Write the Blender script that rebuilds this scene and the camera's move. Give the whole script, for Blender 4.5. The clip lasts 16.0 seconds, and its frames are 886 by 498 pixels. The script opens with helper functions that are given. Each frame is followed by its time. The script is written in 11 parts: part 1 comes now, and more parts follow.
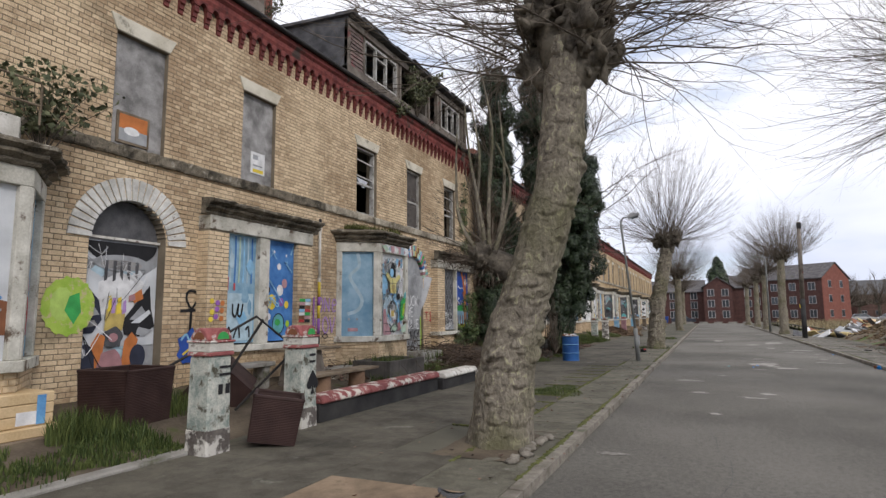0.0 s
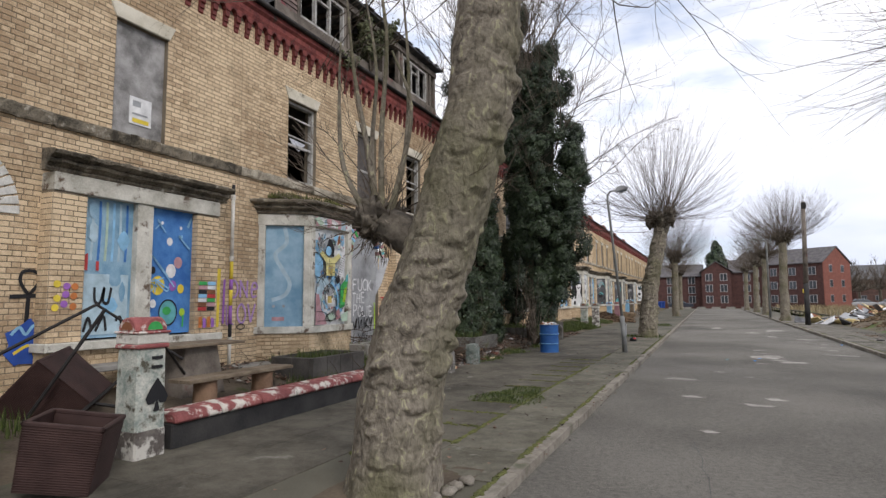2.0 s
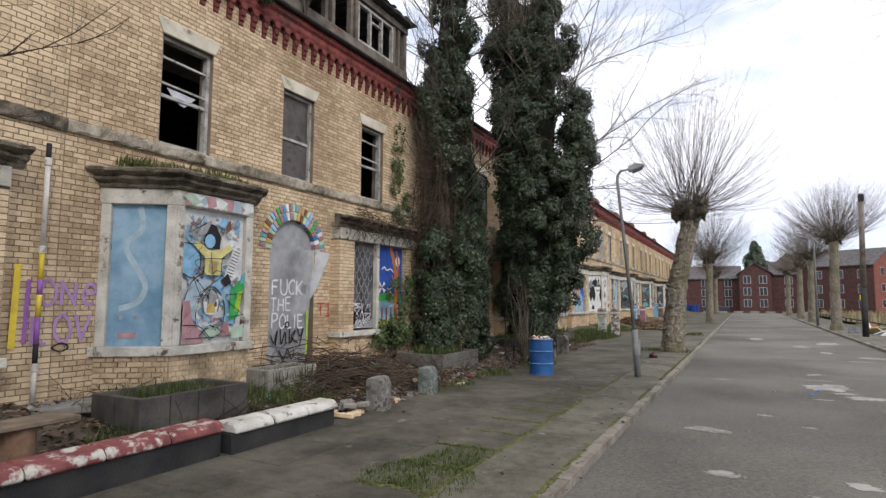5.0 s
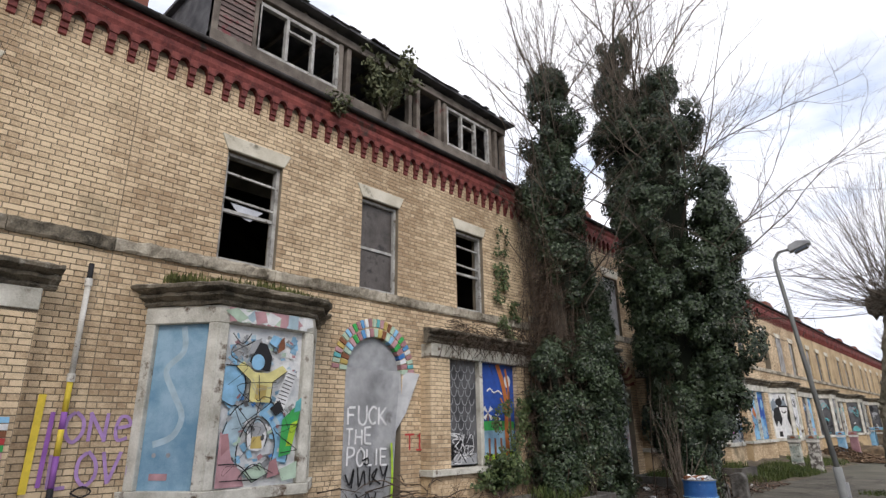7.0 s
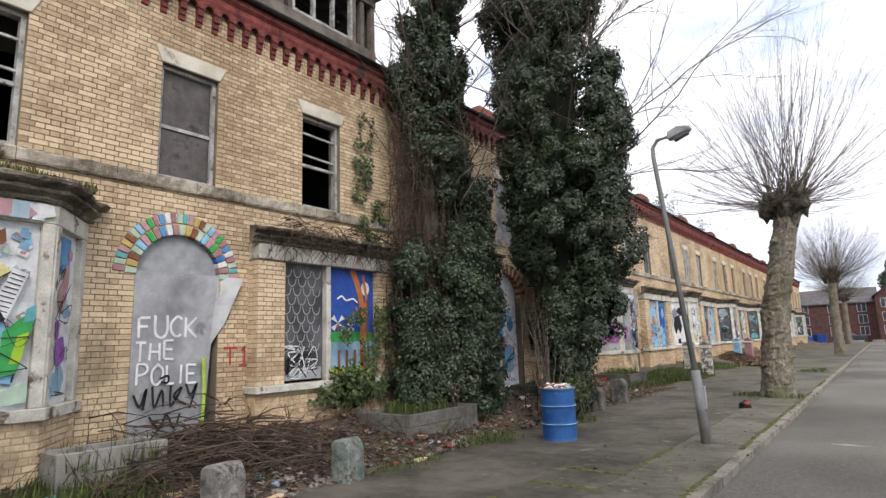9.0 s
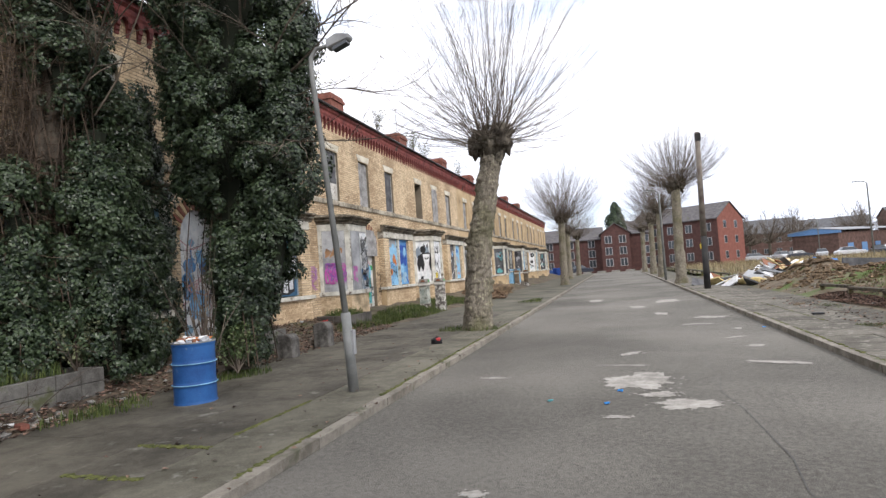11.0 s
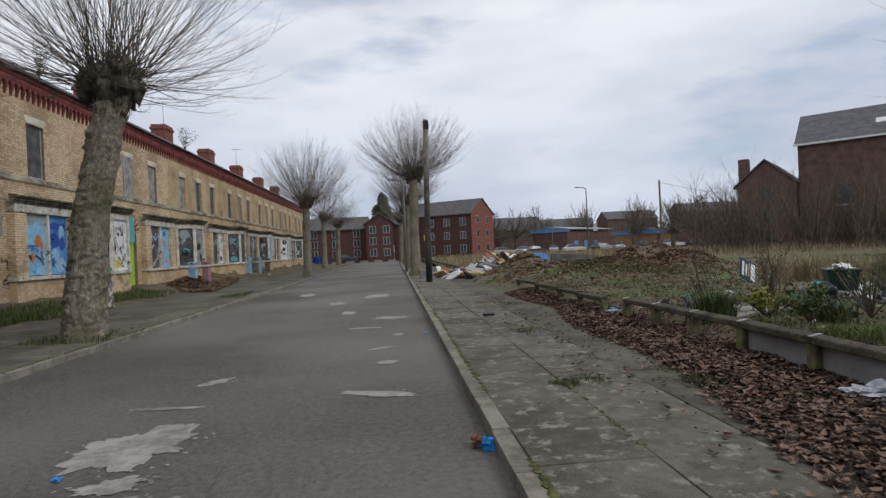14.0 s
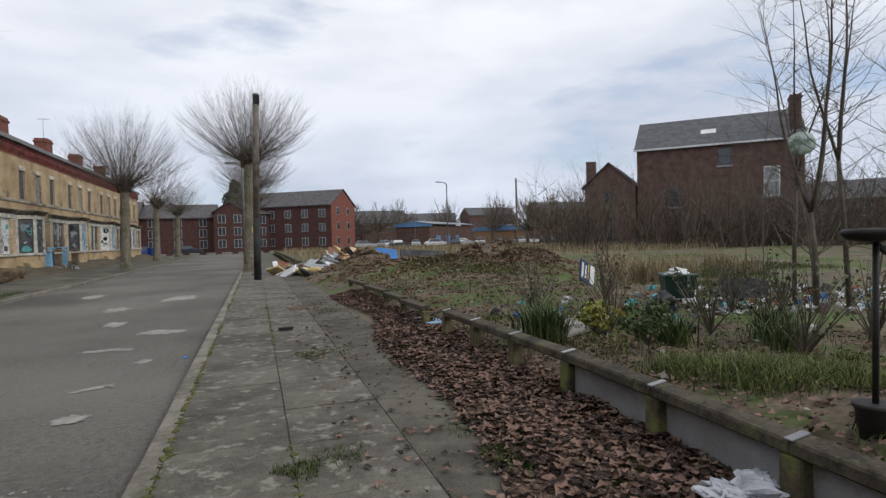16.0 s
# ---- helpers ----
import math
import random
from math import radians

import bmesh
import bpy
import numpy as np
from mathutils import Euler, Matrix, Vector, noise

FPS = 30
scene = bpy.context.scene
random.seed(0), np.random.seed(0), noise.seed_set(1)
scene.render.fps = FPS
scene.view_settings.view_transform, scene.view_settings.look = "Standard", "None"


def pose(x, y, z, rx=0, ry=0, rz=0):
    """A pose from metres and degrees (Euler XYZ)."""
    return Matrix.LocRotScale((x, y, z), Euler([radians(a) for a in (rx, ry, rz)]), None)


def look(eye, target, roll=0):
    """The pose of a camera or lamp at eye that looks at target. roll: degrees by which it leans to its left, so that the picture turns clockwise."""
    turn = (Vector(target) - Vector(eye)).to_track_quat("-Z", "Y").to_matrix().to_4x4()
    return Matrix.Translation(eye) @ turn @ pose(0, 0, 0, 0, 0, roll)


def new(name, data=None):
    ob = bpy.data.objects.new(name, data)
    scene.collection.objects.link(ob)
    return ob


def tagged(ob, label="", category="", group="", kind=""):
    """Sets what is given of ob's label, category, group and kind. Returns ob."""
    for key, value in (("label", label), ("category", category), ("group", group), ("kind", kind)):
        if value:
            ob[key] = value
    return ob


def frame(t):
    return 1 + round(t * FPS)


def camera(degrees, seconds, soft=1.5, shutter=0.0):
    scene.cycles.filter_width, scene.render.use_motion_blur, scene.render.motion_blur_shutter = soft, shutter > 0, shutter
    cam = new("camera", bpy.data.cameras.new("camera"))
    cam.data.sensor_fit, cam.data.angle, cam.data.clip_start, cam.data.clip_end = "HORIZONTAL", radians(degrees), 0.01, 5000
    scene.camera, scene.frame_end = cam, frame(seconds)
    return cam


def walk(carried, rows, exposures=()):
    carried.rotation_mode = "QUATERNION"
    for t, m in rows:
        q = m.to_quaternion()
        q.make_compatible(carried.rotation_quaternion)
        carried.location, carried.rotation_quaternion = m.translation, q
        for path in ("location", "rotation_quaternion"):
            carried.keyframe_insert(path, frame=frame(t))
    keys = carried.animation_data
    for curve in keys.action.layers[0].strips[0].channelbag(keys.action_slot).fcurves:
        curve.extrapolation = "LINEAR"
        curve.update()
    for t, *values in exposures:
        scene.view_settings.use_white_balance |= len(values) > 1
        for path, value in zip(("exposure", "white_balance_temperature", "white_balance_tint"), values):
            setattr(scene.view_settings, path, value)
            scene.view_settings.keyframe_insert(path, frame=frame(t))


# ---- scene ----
cam = camera(76.4, 16.0, 1.4)
PATH = [
    (0, (-0.001, -0.973, 1.733), (-0.846, 0.824, 1.969), -0.5),
    (0.5, (0.007, -0.284, 1.731), (-0.833, 1.517, 1.956), -0.7),
    (1, (0.003, 0.395, 1.717), (-0.839, 2.196, 1.933), -0.6),
    (1.5, (0.033, 1.026, 1.745), (-0.807, 2.831, 1.941), -0.7),
    (2, (0.044, 1.658, 1.774), (-0.801, 3.461, 1.955), -0.4),
    (2.5, (-0.011, 2.339, 1.692), (-0.854, 4.142, 1.882), -0.9),
    (3, (-0.015, 2.953, 1.712), (-0.864, 4.755, 1.889), -0.7),
    (3.5, (0.01, 3.628, 1.782), (-0.849, 5.428, 1.932), -0.5),
    (5.8, (-0.023, 6.554, 1.983), (-1.09, 8.223, 2.261), -0.3),
    (6, (-0.085, 6.737, 1.977), (-1.199, 8.364, 2.311), -0.6),
    (6.5, (-0.15, 7.266, 1.978), (-1.385, 8.751, 2.497), -0.9),
    (7, (-0.135, 7.811, 1.951), (-1.445, 9.193, 2.56), -0.7),
    (7.5, (-0.154, 8.441, 1.884), (-1.498, 9.793, 2.486), -0.3),
    (8, (-0.059, 9.089, 1.831), (-1.389, 10.485, 2.364), -0.8),
    (8.2, (-0.037, 9.317, 1.823), (-1.355, 10.741, 2.307), -0.9),
    (10.3, (0.734, 11.963, 1.726), (-0.14, 13.754, 1.894), -3.8),
    (10.5, (0.879, 12.186, 1.705), (0.07, 14.009, 1.848), -3.8),
    (11, (1.399, 12.731, 1.715), (0.815, 14.642, 1.802), -4.0),
    (11.5, (1.754, 13.323, 1.731), (1.326, 15.276, 1.789), -3.8),
    (12, (2.144, 13.895, 1.739), (1.848, 15.873, 1.777), -3.7),
    (12.5, (2.539, 14.448, 1.721), (2.336, 16.438, 1.751), -3.5),
    (13, (2.975, 15.034, 1.69), (2.862, 17.03, 1.712), -3.3),
    (13.5, (3.435, 15.561, 1.661), (3.43, 17.56, 1.678), -3.0),
    (14, (3.903, 16.092, 1.609), (4.076, 18.084, 1.61), -2.6),
    (14.5, (4.35, 16.627, 1.609), (4.679, 18.599, 1.595), -2.4),
    (15, (4.787, 17.146, 1.612), (5.237, 19.095, 1.587), -2.1),
    (15.5, (5.139, 17.632, 1.658), (5.717, 19.546, 1.623), -1.8),
    (16, (5.462, 18.176, 1.638), (6.091, 20.074, 1.598), -1.5),
]
walk(cam, [(t, look(eye, target, roll)) for t, eye, target, roll in PATH],
     [(0.0, 0.25, 6380, 13), (3.5, 0.44, 6400, 13), (7.0, 0.51, 6400, 13), (8.2, 0.60, 6400, 13), (10.5, 0.97, 6400, 13), (11.2, 0.74, 6350, 12), (12.0, 0.24, 6300, 11), (13.0, -0.25, 6220, 10), (14.5, -0.25, 6260, 10), (16.0, -0.10, 6280, 10)])

# ---- world and light ----
world = bpy.data.worlds.new("overcast_sky")
scene.world = world
world.use_nodes = True
wn, wl = world.node_tree.nodes, world.node_tree.links
wn.clear()
w_out = wn.new("ShaderNodeOutputWorld")
w_bg = wn.new("ShaderNodeBackground")
w_sky = wn.new("ShaderNodeTexSky")
w_sky.sky_type, w_sky.sun_disc = "NISHITA", False
w_sky.sun_elevation, w_sky.sun_rotation = radians(34), radians(126)
w_gain = wn.new("ShaderNodeMix")
w_gain.data_type, w_gain.blend_type = "RGBA", "MULTIPLY"
w_gain.inputs[0].default_value = 1.0
w_gain.inputs[7].default_value = (0.15, 0.15, 0.15, 1)
w_tc = wn.new("ShaderNodeTexCoord")
w_map = wn.new("ShaderNodeMapping")
w_map.inputs["Scale"].default_value = (1.0, 1.0, 3.2)
w_noise = wn.new("ShaderNodeTexNoise")
w_noise.inputs["Scale"].default_value = 2.6
w_noise.inputs["Detail"].default_value = 7
w_noise.inputs["Roughness"].default_value = 0.52
w_cover = wn.new("ShaderNodeValToRGB")
w_cover.color_ramp.elements[0].position, w_cover.color_ramp.elements[0].color = 0.28, (0.32, 0.32, 0.32, 1)
w_cover.color_ramp.elements[1].position, w_cover.color_ramp.elements[1].color = 0.425, (1, 1, 1, 1)
w_noise2 = wn.new("ShaderNodeTexNoise")
w_noise2.inputs["Scale"].default_value = 2.4
w_noise2.inputs["Detail"].default_value = 6
w_cloud = wn.new("ShaderNodeValToRGB")
w_cloud.color_ramp.elements[0].position, w_cloud.color_ramp.elements[0].color = 0.36, (0.75, 0.775, 0.835, 1)
w_cloud.color_ramp.elements[1].position, w_cloud.color_ramp.elements[1].color = 0.60, (1.0, 1.0, 1.02, 1)
w_mix = wn.new("ShaderNodeMix")
w_mix.data_type = "RGBA"
wl.new(w_tc.outputs["Generated"], w_map.inputs["Vector"])
wl.new(w_map.outputs["Vector"], w_noise.inputs["Vector"])
wl.new(w_map.outputs["Vector"], w_noise2.inputs["Vector"])
wl.new(w_noise.outputs["Fac"], w_cover.inputs["Fac"])
wl.new(w_noise2.outputs["Fac"], w_cloud.inputs["Fac"])
wl.new(w_sky.outputs["Color"], w_gain.inputs[6])
wl.new(w_cover.outputs["Color"], w_mix.inputs[0])
wl.new(w_gain.outputs[2], w_mix.inputs[6])
wl.new(w_cloud.outputs["Color"], w_mix.inputs[7])
w_sep = wn.new("ShaderNodeSeparateXYZ")
wl.new(w_tc.outputs["Generated"], w_sep.inputs["Vector"])
w_low = wn.new("ShaderNodeValToRGB")
w_low.color_ramp.elements[0].position, w_low.color_ramp.elements[0].color = 0.0, (0.73, 0.775, 0.86, 1)
w_low.color_ramp.elements[1].position, w_low.color_ramp.elements[1].color = 0.42, (1, 1, 1, 1)
wl.new(w_sep.outputs["Z"], w_low.inputs["Fac"])
w_haze = wn.new("ShaderNodeMix")
w_haze.data_type, w_haze.blend_type = "RGBA", "MULTIPLY"
w_haze.inputs[0].default_value = 1.0
wl.new(w_mix.outputs[2], w_haze.inputs[6])
wl.new(w_low.outputs["Color"], w_haze.inputs[7])
wl.new(w_haze.outputs[2], w_bg.inputs["Color"])
w_bg.inputs["Strength"].default_value = 1.06
wl.new(w_bg.outputs["Background"], w_out.inputs["Surface"])

sun = new("sun", bpy.data.lights.new("sun", "SUN"))
sun.data.energy, sun.data.angle, sun.data.color = 1.15, radians(18), (1.0, 0.95, 0.88)
sun.matrix_world = look((27, -9, 26), (0, 12, 0))


# ---- materials ----
def mat(name, low, high, scale=3.0, rough=0.85, bump=0.25, fine=60.0, metal=0.0, spots=None, spot_scale=1.2, spot_at=0.6, rand=0.0, island=0.0, spec=0.3, grit=0.35, mid=None):
    """A rough material: two tones by a broad noise, a fine grain in colour and relief, stains of a third tone."""
    m = bpy.data.materials.new(name)
    m.use_nodes = True
    nt, nl = m.node_tree.nodes, m.node_tree.links
    b = nt["Principled BSDF"]
    b.inputs["Roughness"].default_value, b.inputs["Metallic"].default_value = rough, metal
    b.inputs["Specular IOR Level"].default_value = spec
    where = nt.new("ShaderNodeNewGeometry").outputs["Position"] if rand else nt.new("ShaderNodeTexCoord").outputs["Object"]
    n1 = nt.new("ShaderNodeTexNoise")
    n1.inputs["Scale"].default_value, n1.inputs["Detail"].default_value = scale, 5
    n2 = nt.new("ShaderNodeTexNoise")
    n2.inputs["Scale"].default_value, n2.inputs["Detail"].default_value = fine, 4
    nl.new(where, n1.inputs["Vector"])
    nl.new(where, n2.inputs["Vector"])
    add = nt.new("ShaderNodeMath")
    add.operation = "MULTIPLY_ADD"
    add.inputs[1].default_value, add.inputs[2].default_value = grit, -0.485 * grit
    nl.new(n2.outputs["Fac"], add.inputs[0])
    tot = nt.new("ShaderNodeMath")
    tot.operation = "ADD"
    nl.new(n1.outputs["Fac"], tot.inputs[0])
    nl.new(add.outputs[0], tot.inputs[1])
    if mid:
        n4 = nt.new("ShaderNodeTexNoise")
        n4.inputs["Scale"].default_value, n4.inputs["Detail"].default_value = mid[0], 6
        n4.inputs["Roughness"].default_value = 0.65
        nl.new(where, n4.inputs["Vector"])
        a4 = nt.new("ShaderNodeMath")
        a4.operation = "MULTIPLY_ADD"
        a4.inputs[1].default_value = mid[1]
        nl.new(n4.outputs["Fac"], a4.inputs[0])
        nl.new(tot.outputs[0], a4.inputs[2])
        s4 = nt.new("ShaderNodeMath")
        s4.operation = "SUBTRACT"
        s4.inputs[1].default_value = 0.5 * mid[1]
        nl.new(a4.outputs[0], s4.inputs[0])
        tot = s4
    src = tot
    if rand:
        oi = nt.new("ShaderNodeObjectInfo")
        ma = nt.new("ShaderNodeMath")
        ma.operation = "MULTIPLY_ADD"
        ma.inputs[1].default_value = rand
        nl.new(oi.outputs["Random"], ma.inputs[0])
        nl.new(src.outputs[0], ma.inputs[2])
        sb = nt.new("ShaderNodeMath")
        sb.operation = "SUBTRACT"
        sb.inputs[1].default_value = rand / 2
        nl.new(ma.outputs[0], sb.inputs[0])
        src = sb
    if island:
        ge = nt.new("ShaderNodeNewGeometry")
        ma = nt.new("ShaderNodeMath")
        ma.operation = "MULTIPLY_ADD"
        ma.inputs[1].default_value = island
        nl.new(ge.outputs["Random Per Island"], ma.inputs[0])
        nl.new(src.outputs[0], ma.inputs[2])
        sb = nt.new("ShaderNodeMath")
        sb.operation = "SUBTRACT"
        sb.inputs[1].default_value = island / 2
        nl.new(ma.outputs[0], sb.inputs[0])
        src = sb
    ramp = nt.new("ShaderNodeValToRGB")
    ramp.color_ramp.elements[0].position, ramp.color_ramp.elements[0].color = 0.3, (*low, 1)
    ramp.color_ramp.elements[1].position, ramp.color_ramp.elements[1].color = 0.7, (*high, 1)
    nl.new(src.outputs[0], ramp.inputs["Fac"])
    col = ramp.outputs["Color"]
    if spots:
        n3 = nt.new("ShaderNodeTexNoise")
        n3.inputs["Scale"].default_value, n3.inputs["Detail"].default_value, n3.inputs["Roughness"].default_value = spot_scale, 8, 0.65
        nl.new(where, n3.inputs["Vector"])
        r3 = nt.new("ShaderNodeValToRGB")
        r3.color_ramp.elements[0].position, r3.color_ramp.elements[1].position = spot_at, spot_at + 0.08
        nl.new(n3.outputs["Fac"], r3.inputs["Fac"])
        mx = nt.new("ShaderNodeMix")
        mx.data_type = "RGBA"
        mx.inputs[7].default_value = (*spots, 1)
        nl.new(r3.outputs["Color"], mx.inputs[0])
        nl.new(col, mx.inputs[6])
        col = mx.outputs[2]
    nl.new(col, b.inputs["Base Color"])
    if bump:
        bp = nt.new("ShaderNodeBump")
        bp.inputs["Strength"].default_value, bp.inputs["Distance"].default_value = bump, 0.02
        nl.new(tot.outputs[0], bp.inputs["Height"])
        nl.new(bp.outputs["Normal"], b.inputs["Normal"])
    return m


def paint(name, c, rough=0.7):
    """Sprayed or brushed paint of one hue, worn."""
    return mat(name, tuple(v * 0.75 for v in c), tuple(min(1, v * 1.12) for v in c), 6, rough, 0.08, 90)


M_BRICK = mat("buff_brick", (0.36, 0.255, 0.155), (0.68, 0.535, 0.355), 0.5, 0.9, 0.5, 60, spots=(0.30, 0.235, 0.15), spot_scale=0.45, spot_at=0.60, island=0.26, grit=0.5, mid=(9, 0.6))
M_BRICK_ONE = mat("buff_brick_single", (0.36, 0.255, 0.155), (0.68, 0.535, 0.355), 0.5, 0.9, 0.5, 60, rand=0.26, grit=0.5, mid=(9, 0.6))
M_MORTAR = mat("mortar", (0.13, 0.105, 0.075), (0.25, 0.21, 0.155), 1.5, 0.95, 0.3, 80)
M_STONE = mat("cream_stone", (0.46, 0.42, 0.33), (0.66, 0.62, 0.52), 2.5, 0.85, 0.25, 50, spots=(0.13, 0.115, 0.085), spot_scale=2.2, spot_at=0.60)
M_DIRTYSTONE = mat("sooty_stone", (0.05, 0.044, 0.033), (0.21, 0.18, 0.135), 2.0, 0.92, 0.7, 40, spots=(0.40, 0.37, 0.31), spot_scale=4.0, spot_at=0.605, mid=(5, 1.1))
M_WHITE = mat("flaking_white_paint", (0.42, 0.40, 0.35), (0.70, 0.68, 0.63), 3.0, 0.75, 0.35, 45, spots=(0.14, 0.10, 0.075), spot_scale=5.0, spot_at=0.575)
M_ARCHWHITE = mat("limewashed_arch", (0.42, 0.41, 0.38), (0.70, 0.69, 0.65), 3.0, 0.85, 0.6, 45, spots=(0.20, 0.16, 0.12), spot_scale=6.0, spot_at=0.62, mid=(10, 0.5))
M_WASTEGRASS = mat("olive_winter_grass", (0.05, 0.066, 0.018), (0.16, 0.185, 0.06), 1.2, 0.85, 0.0, 30, island=0.5)
M_PEEL = mat("peeling_bay_paint", (0.36, 0.345, 0.29), (0.66, 0.64, 0.57), 2.5, 0.8, 0.6, 45, spots=(0.115, 0.08, 0.055), spot_scale=3.4, spot_at=0.56, mid=(9, 0.4))
M_SASH = mat("dirty_sash_paint", (0.20, 0.195, 0.18), (0.52, 0.51, 0.48), 5.0, 0.75, 0.4, 45, spots=(0.10, 0.08, 0.06), spot_scale=6.0, spot_at=0.57)
M_DIRTYPANE = mat("grimy_pane", (0.05, 0.043, 0.038), (0.12, 0.105, 0.095), 2.0, 0.35, 0.05, 40, spots=(0.035, 0.03, 0.028), spot_scale=2.0, spot_at=0.55, mid=(6, 0.5))
# Near-black: the shade deep in the ivy, put into a colour.
M_IVYSHADE = mat("dark_ivy_shade", (0.006, 0.009, 0.005), (0.016, 0.020, 0.010), 2.0, 0.9, 0.3, 20)
M_PLYWOOD = mat("weathered_plywood", (0.13, 0.095, 0.062), (0.29, 0.215, 0.145), 1.5, 0.9, 0.3, 60, spots=(0.09, 0.07, 0.05), spot_scale=2.0, spot_at=0.6, mid=(7, 0.6))
M_GHOST = paint("ghost_blue_paint", (0.40, 0.53, 0.60))
M_REDTRIM = mat("red_terracotta", (0.10, 0.026, 0.024), (0.27, 0.072, 0.06), 3.0, 0.8, 0.4, 60, spots=(0.06, 0.042, 0.035), spot_scale=1.6, spot_at=0.57, mid=(12, 0.5))
M_SLATE = mat("roof_slate", (0.05, 0.047, 0.05), (0.12, 0.11, 0.11), 2.0, 0.8, 0.4, 30, spots=(0.09, 0.10, 0.03), spot_scale=1.5, spot_at=0.6, island=0.3)
M_REDBRICK = mat("red_brick", (0.13, 0.05, 0.038), (0.26, 0.10, 0.07), 4.0, 0.9, 0.3, 40, spots=(0.10, 0.06, 0.05), spot_scale=1.0, spot_at=0.62)
# Near-black colour carries the gloom of unlit rooms and loft.
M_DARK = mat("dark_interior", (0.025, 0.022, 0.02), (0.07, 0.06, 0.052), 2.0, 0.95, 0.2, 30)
M_BOARD = mat("grey_weathered_board", (0.15, 0.145, 0.14), (0.38, 0.37, 0.36), 2.2, 0.85, 0.3, 60, mid=(4, 0.9), spots=(0.10, 0.09, 0.085), spot_scale=1.5, spot_at=0.63)
M_STEEL = mat("galvanised_sheet", (0.22, 0.225, 0.23), (0.47, 0.475, 0.48), 1.2, 0.55, 0.1, 120, metal=0.3, mid=(3, 0.7), spots=(0.19, 0.19, 0.19), spot_scale=1.3, spot_at=0.62)
M_TIMBER = mat("rotten_timber", (0.085, 0.07, 0.058), (0.22, 0.19, 0.16), 3.0, 0.9, 0.5, 50, spots=(0.15, 0.06, 0.055), spot_scale=2.0, spot_at=0.6)
M_ASPHALT = mat("worn_asphalt", (0.070, 0.065, 0.055), (0.20, 0.188, 0.163), 0.22, 0.9, 0.6, 130, spots=(0.20, 0.19, 0.17), spot_scale=1.1, spot_at=0.665, grit=1.3, mid=(16, 0.7))
M_PATCH = mat("bare_concrete_patch", (0.20, 0.187, 0.165), (0.40, 0.378, 0.34), 2.0, 0.9, 0.4, 110, grit=0.8, mid=(9, 1.0))
M_SLAB = mat("concrete_flag", (0.070, 0.065, 0.047), (0.165, 0.153, 0.118), 1.1, 0.9, 0.4, 90, spots=(0.19, 0.182, 0.155), spot_scale=4.2, spot_at=0.60, rand=0.05, grit=0.7, mid=(7, 0.7))
M_LICHENSLAB = mat("lichened_flag", (0.066, 0.059, 0.046), (0.155, 0.141, 0.115), 1.1, 0.9, 0.4, 90, spots=(0.235, 0.22, 0.185), spot_scale=6.5, spot_at=0.55, rand=0.14, grit=0.7, mid=(7, 0.8))
M_SLABDARK = mat("dark_flag", (0.048, 0.043, 0.033), (0.130, 0.118, 0.092), 0.8, 0.88, 0.4, 90, spots=(0.19, 0.182, 0.155), spot_scale=2.2, spot_at=0.62, rand=0.03, grit=0.7, mid=(4, 0.8))
M_PAVE = mat("worn_pavement", (0.055, 0.052, 0.038), (0.14, 0.13, 0.10), 0.6, 0.92, 0.35, 70, spots=(0.085, 0.09, 0.055), spot_scale=0.7, spot_at=0.60)
M_KERB = mat("granite_kerb", (0.13, 0.115, 0.092), (0.265, 0.24, 0.20), 2.5, 0.88, 0.4, 90, spots=(0.10, 0.10, 0.065), spot_scale=1.8, spot_at=0.57, rand=0.18, grit=0.7, mid=(10, 0.6))
M_MOSS = mat("moss", (0.05, 0.058, 0.018), (0.125, 0.13, 0.042), 6, 0.95, 0.6, 60, island=0.3)
M_EARTH = mat("damp_earth", (0.055, 0.042, 0.03), (0.15, 0.12, 0.085), 1.5, 0.95, 0.7, 25, spots=(0.075, 0.085, 0.03), spot_scale=1.0, spot_at=0.56)
M_WASTE = mat("waste_ground", (0.07, 0.054, 0.038), (0.175, 0.138, 0.095), 0.9, 0.95, 0.9, 14, spots=(0.078, 0.108, 0.03), spot_scale=0.5, spot_at=0.49, grit=0.7)
M_GRASS = mat("rough_grass", (0.032, 0.052, 0.012), (0.105, 0.13, 0.036), 2.0, 0.8, 0.0, 30, island=0.5)
M_STRAW = mat("dead_grass", (0.16, 0.125, 0.07), (0.36, 0.29, 0.17), 2.0, 0.85, 0.0, 30, island=0.5)
M_LITTER = mat("fallen_leaves", (0.034, 0.022, 0.017), (0.225, 0.142, 0.105), 1.5, 0.8, 0.0, 30, island=1.0)
M_TWIG = mat("twig_bark", (0.065, 0.052, 0.040), (0.165, 0.135, 0.105), 3.0, 0.9, 0.0, 30, island=0.4)
M_BARKDARK = mat("dark_bark", (0.05, 0.042, 0.034), (0.13, 0.11, 0.085), 3.0, 0.92, 0.5, 25)
M_IVY = mat("ivy_leaf", (0.010, 0.020, 0.010), (0.050, 0.074, 0.034), 1.0, 0.4, 0.0, 30, island=0.6, spec=0.4)
M_IVYPALE = mat("young_ivy", (0.025, 0.045, 0.014), (0.10, 0.13, 0.05), 1.0, 0.5, 0.0, 30, island=0.6)
M_YELLOWLEAF = mat("yellow_leaf", (0.14, 0.15, 0.02), (0.30, 0.30, 0.06), 1.0, 0.6, 0.0, 30, island=0.5)
M_IRON = mat("black_iron", (0.016, 0.015, 0.015), (0.04, 0.036, 0.034), 4.0, 0.6, 0.2, 60, metal=0.3)
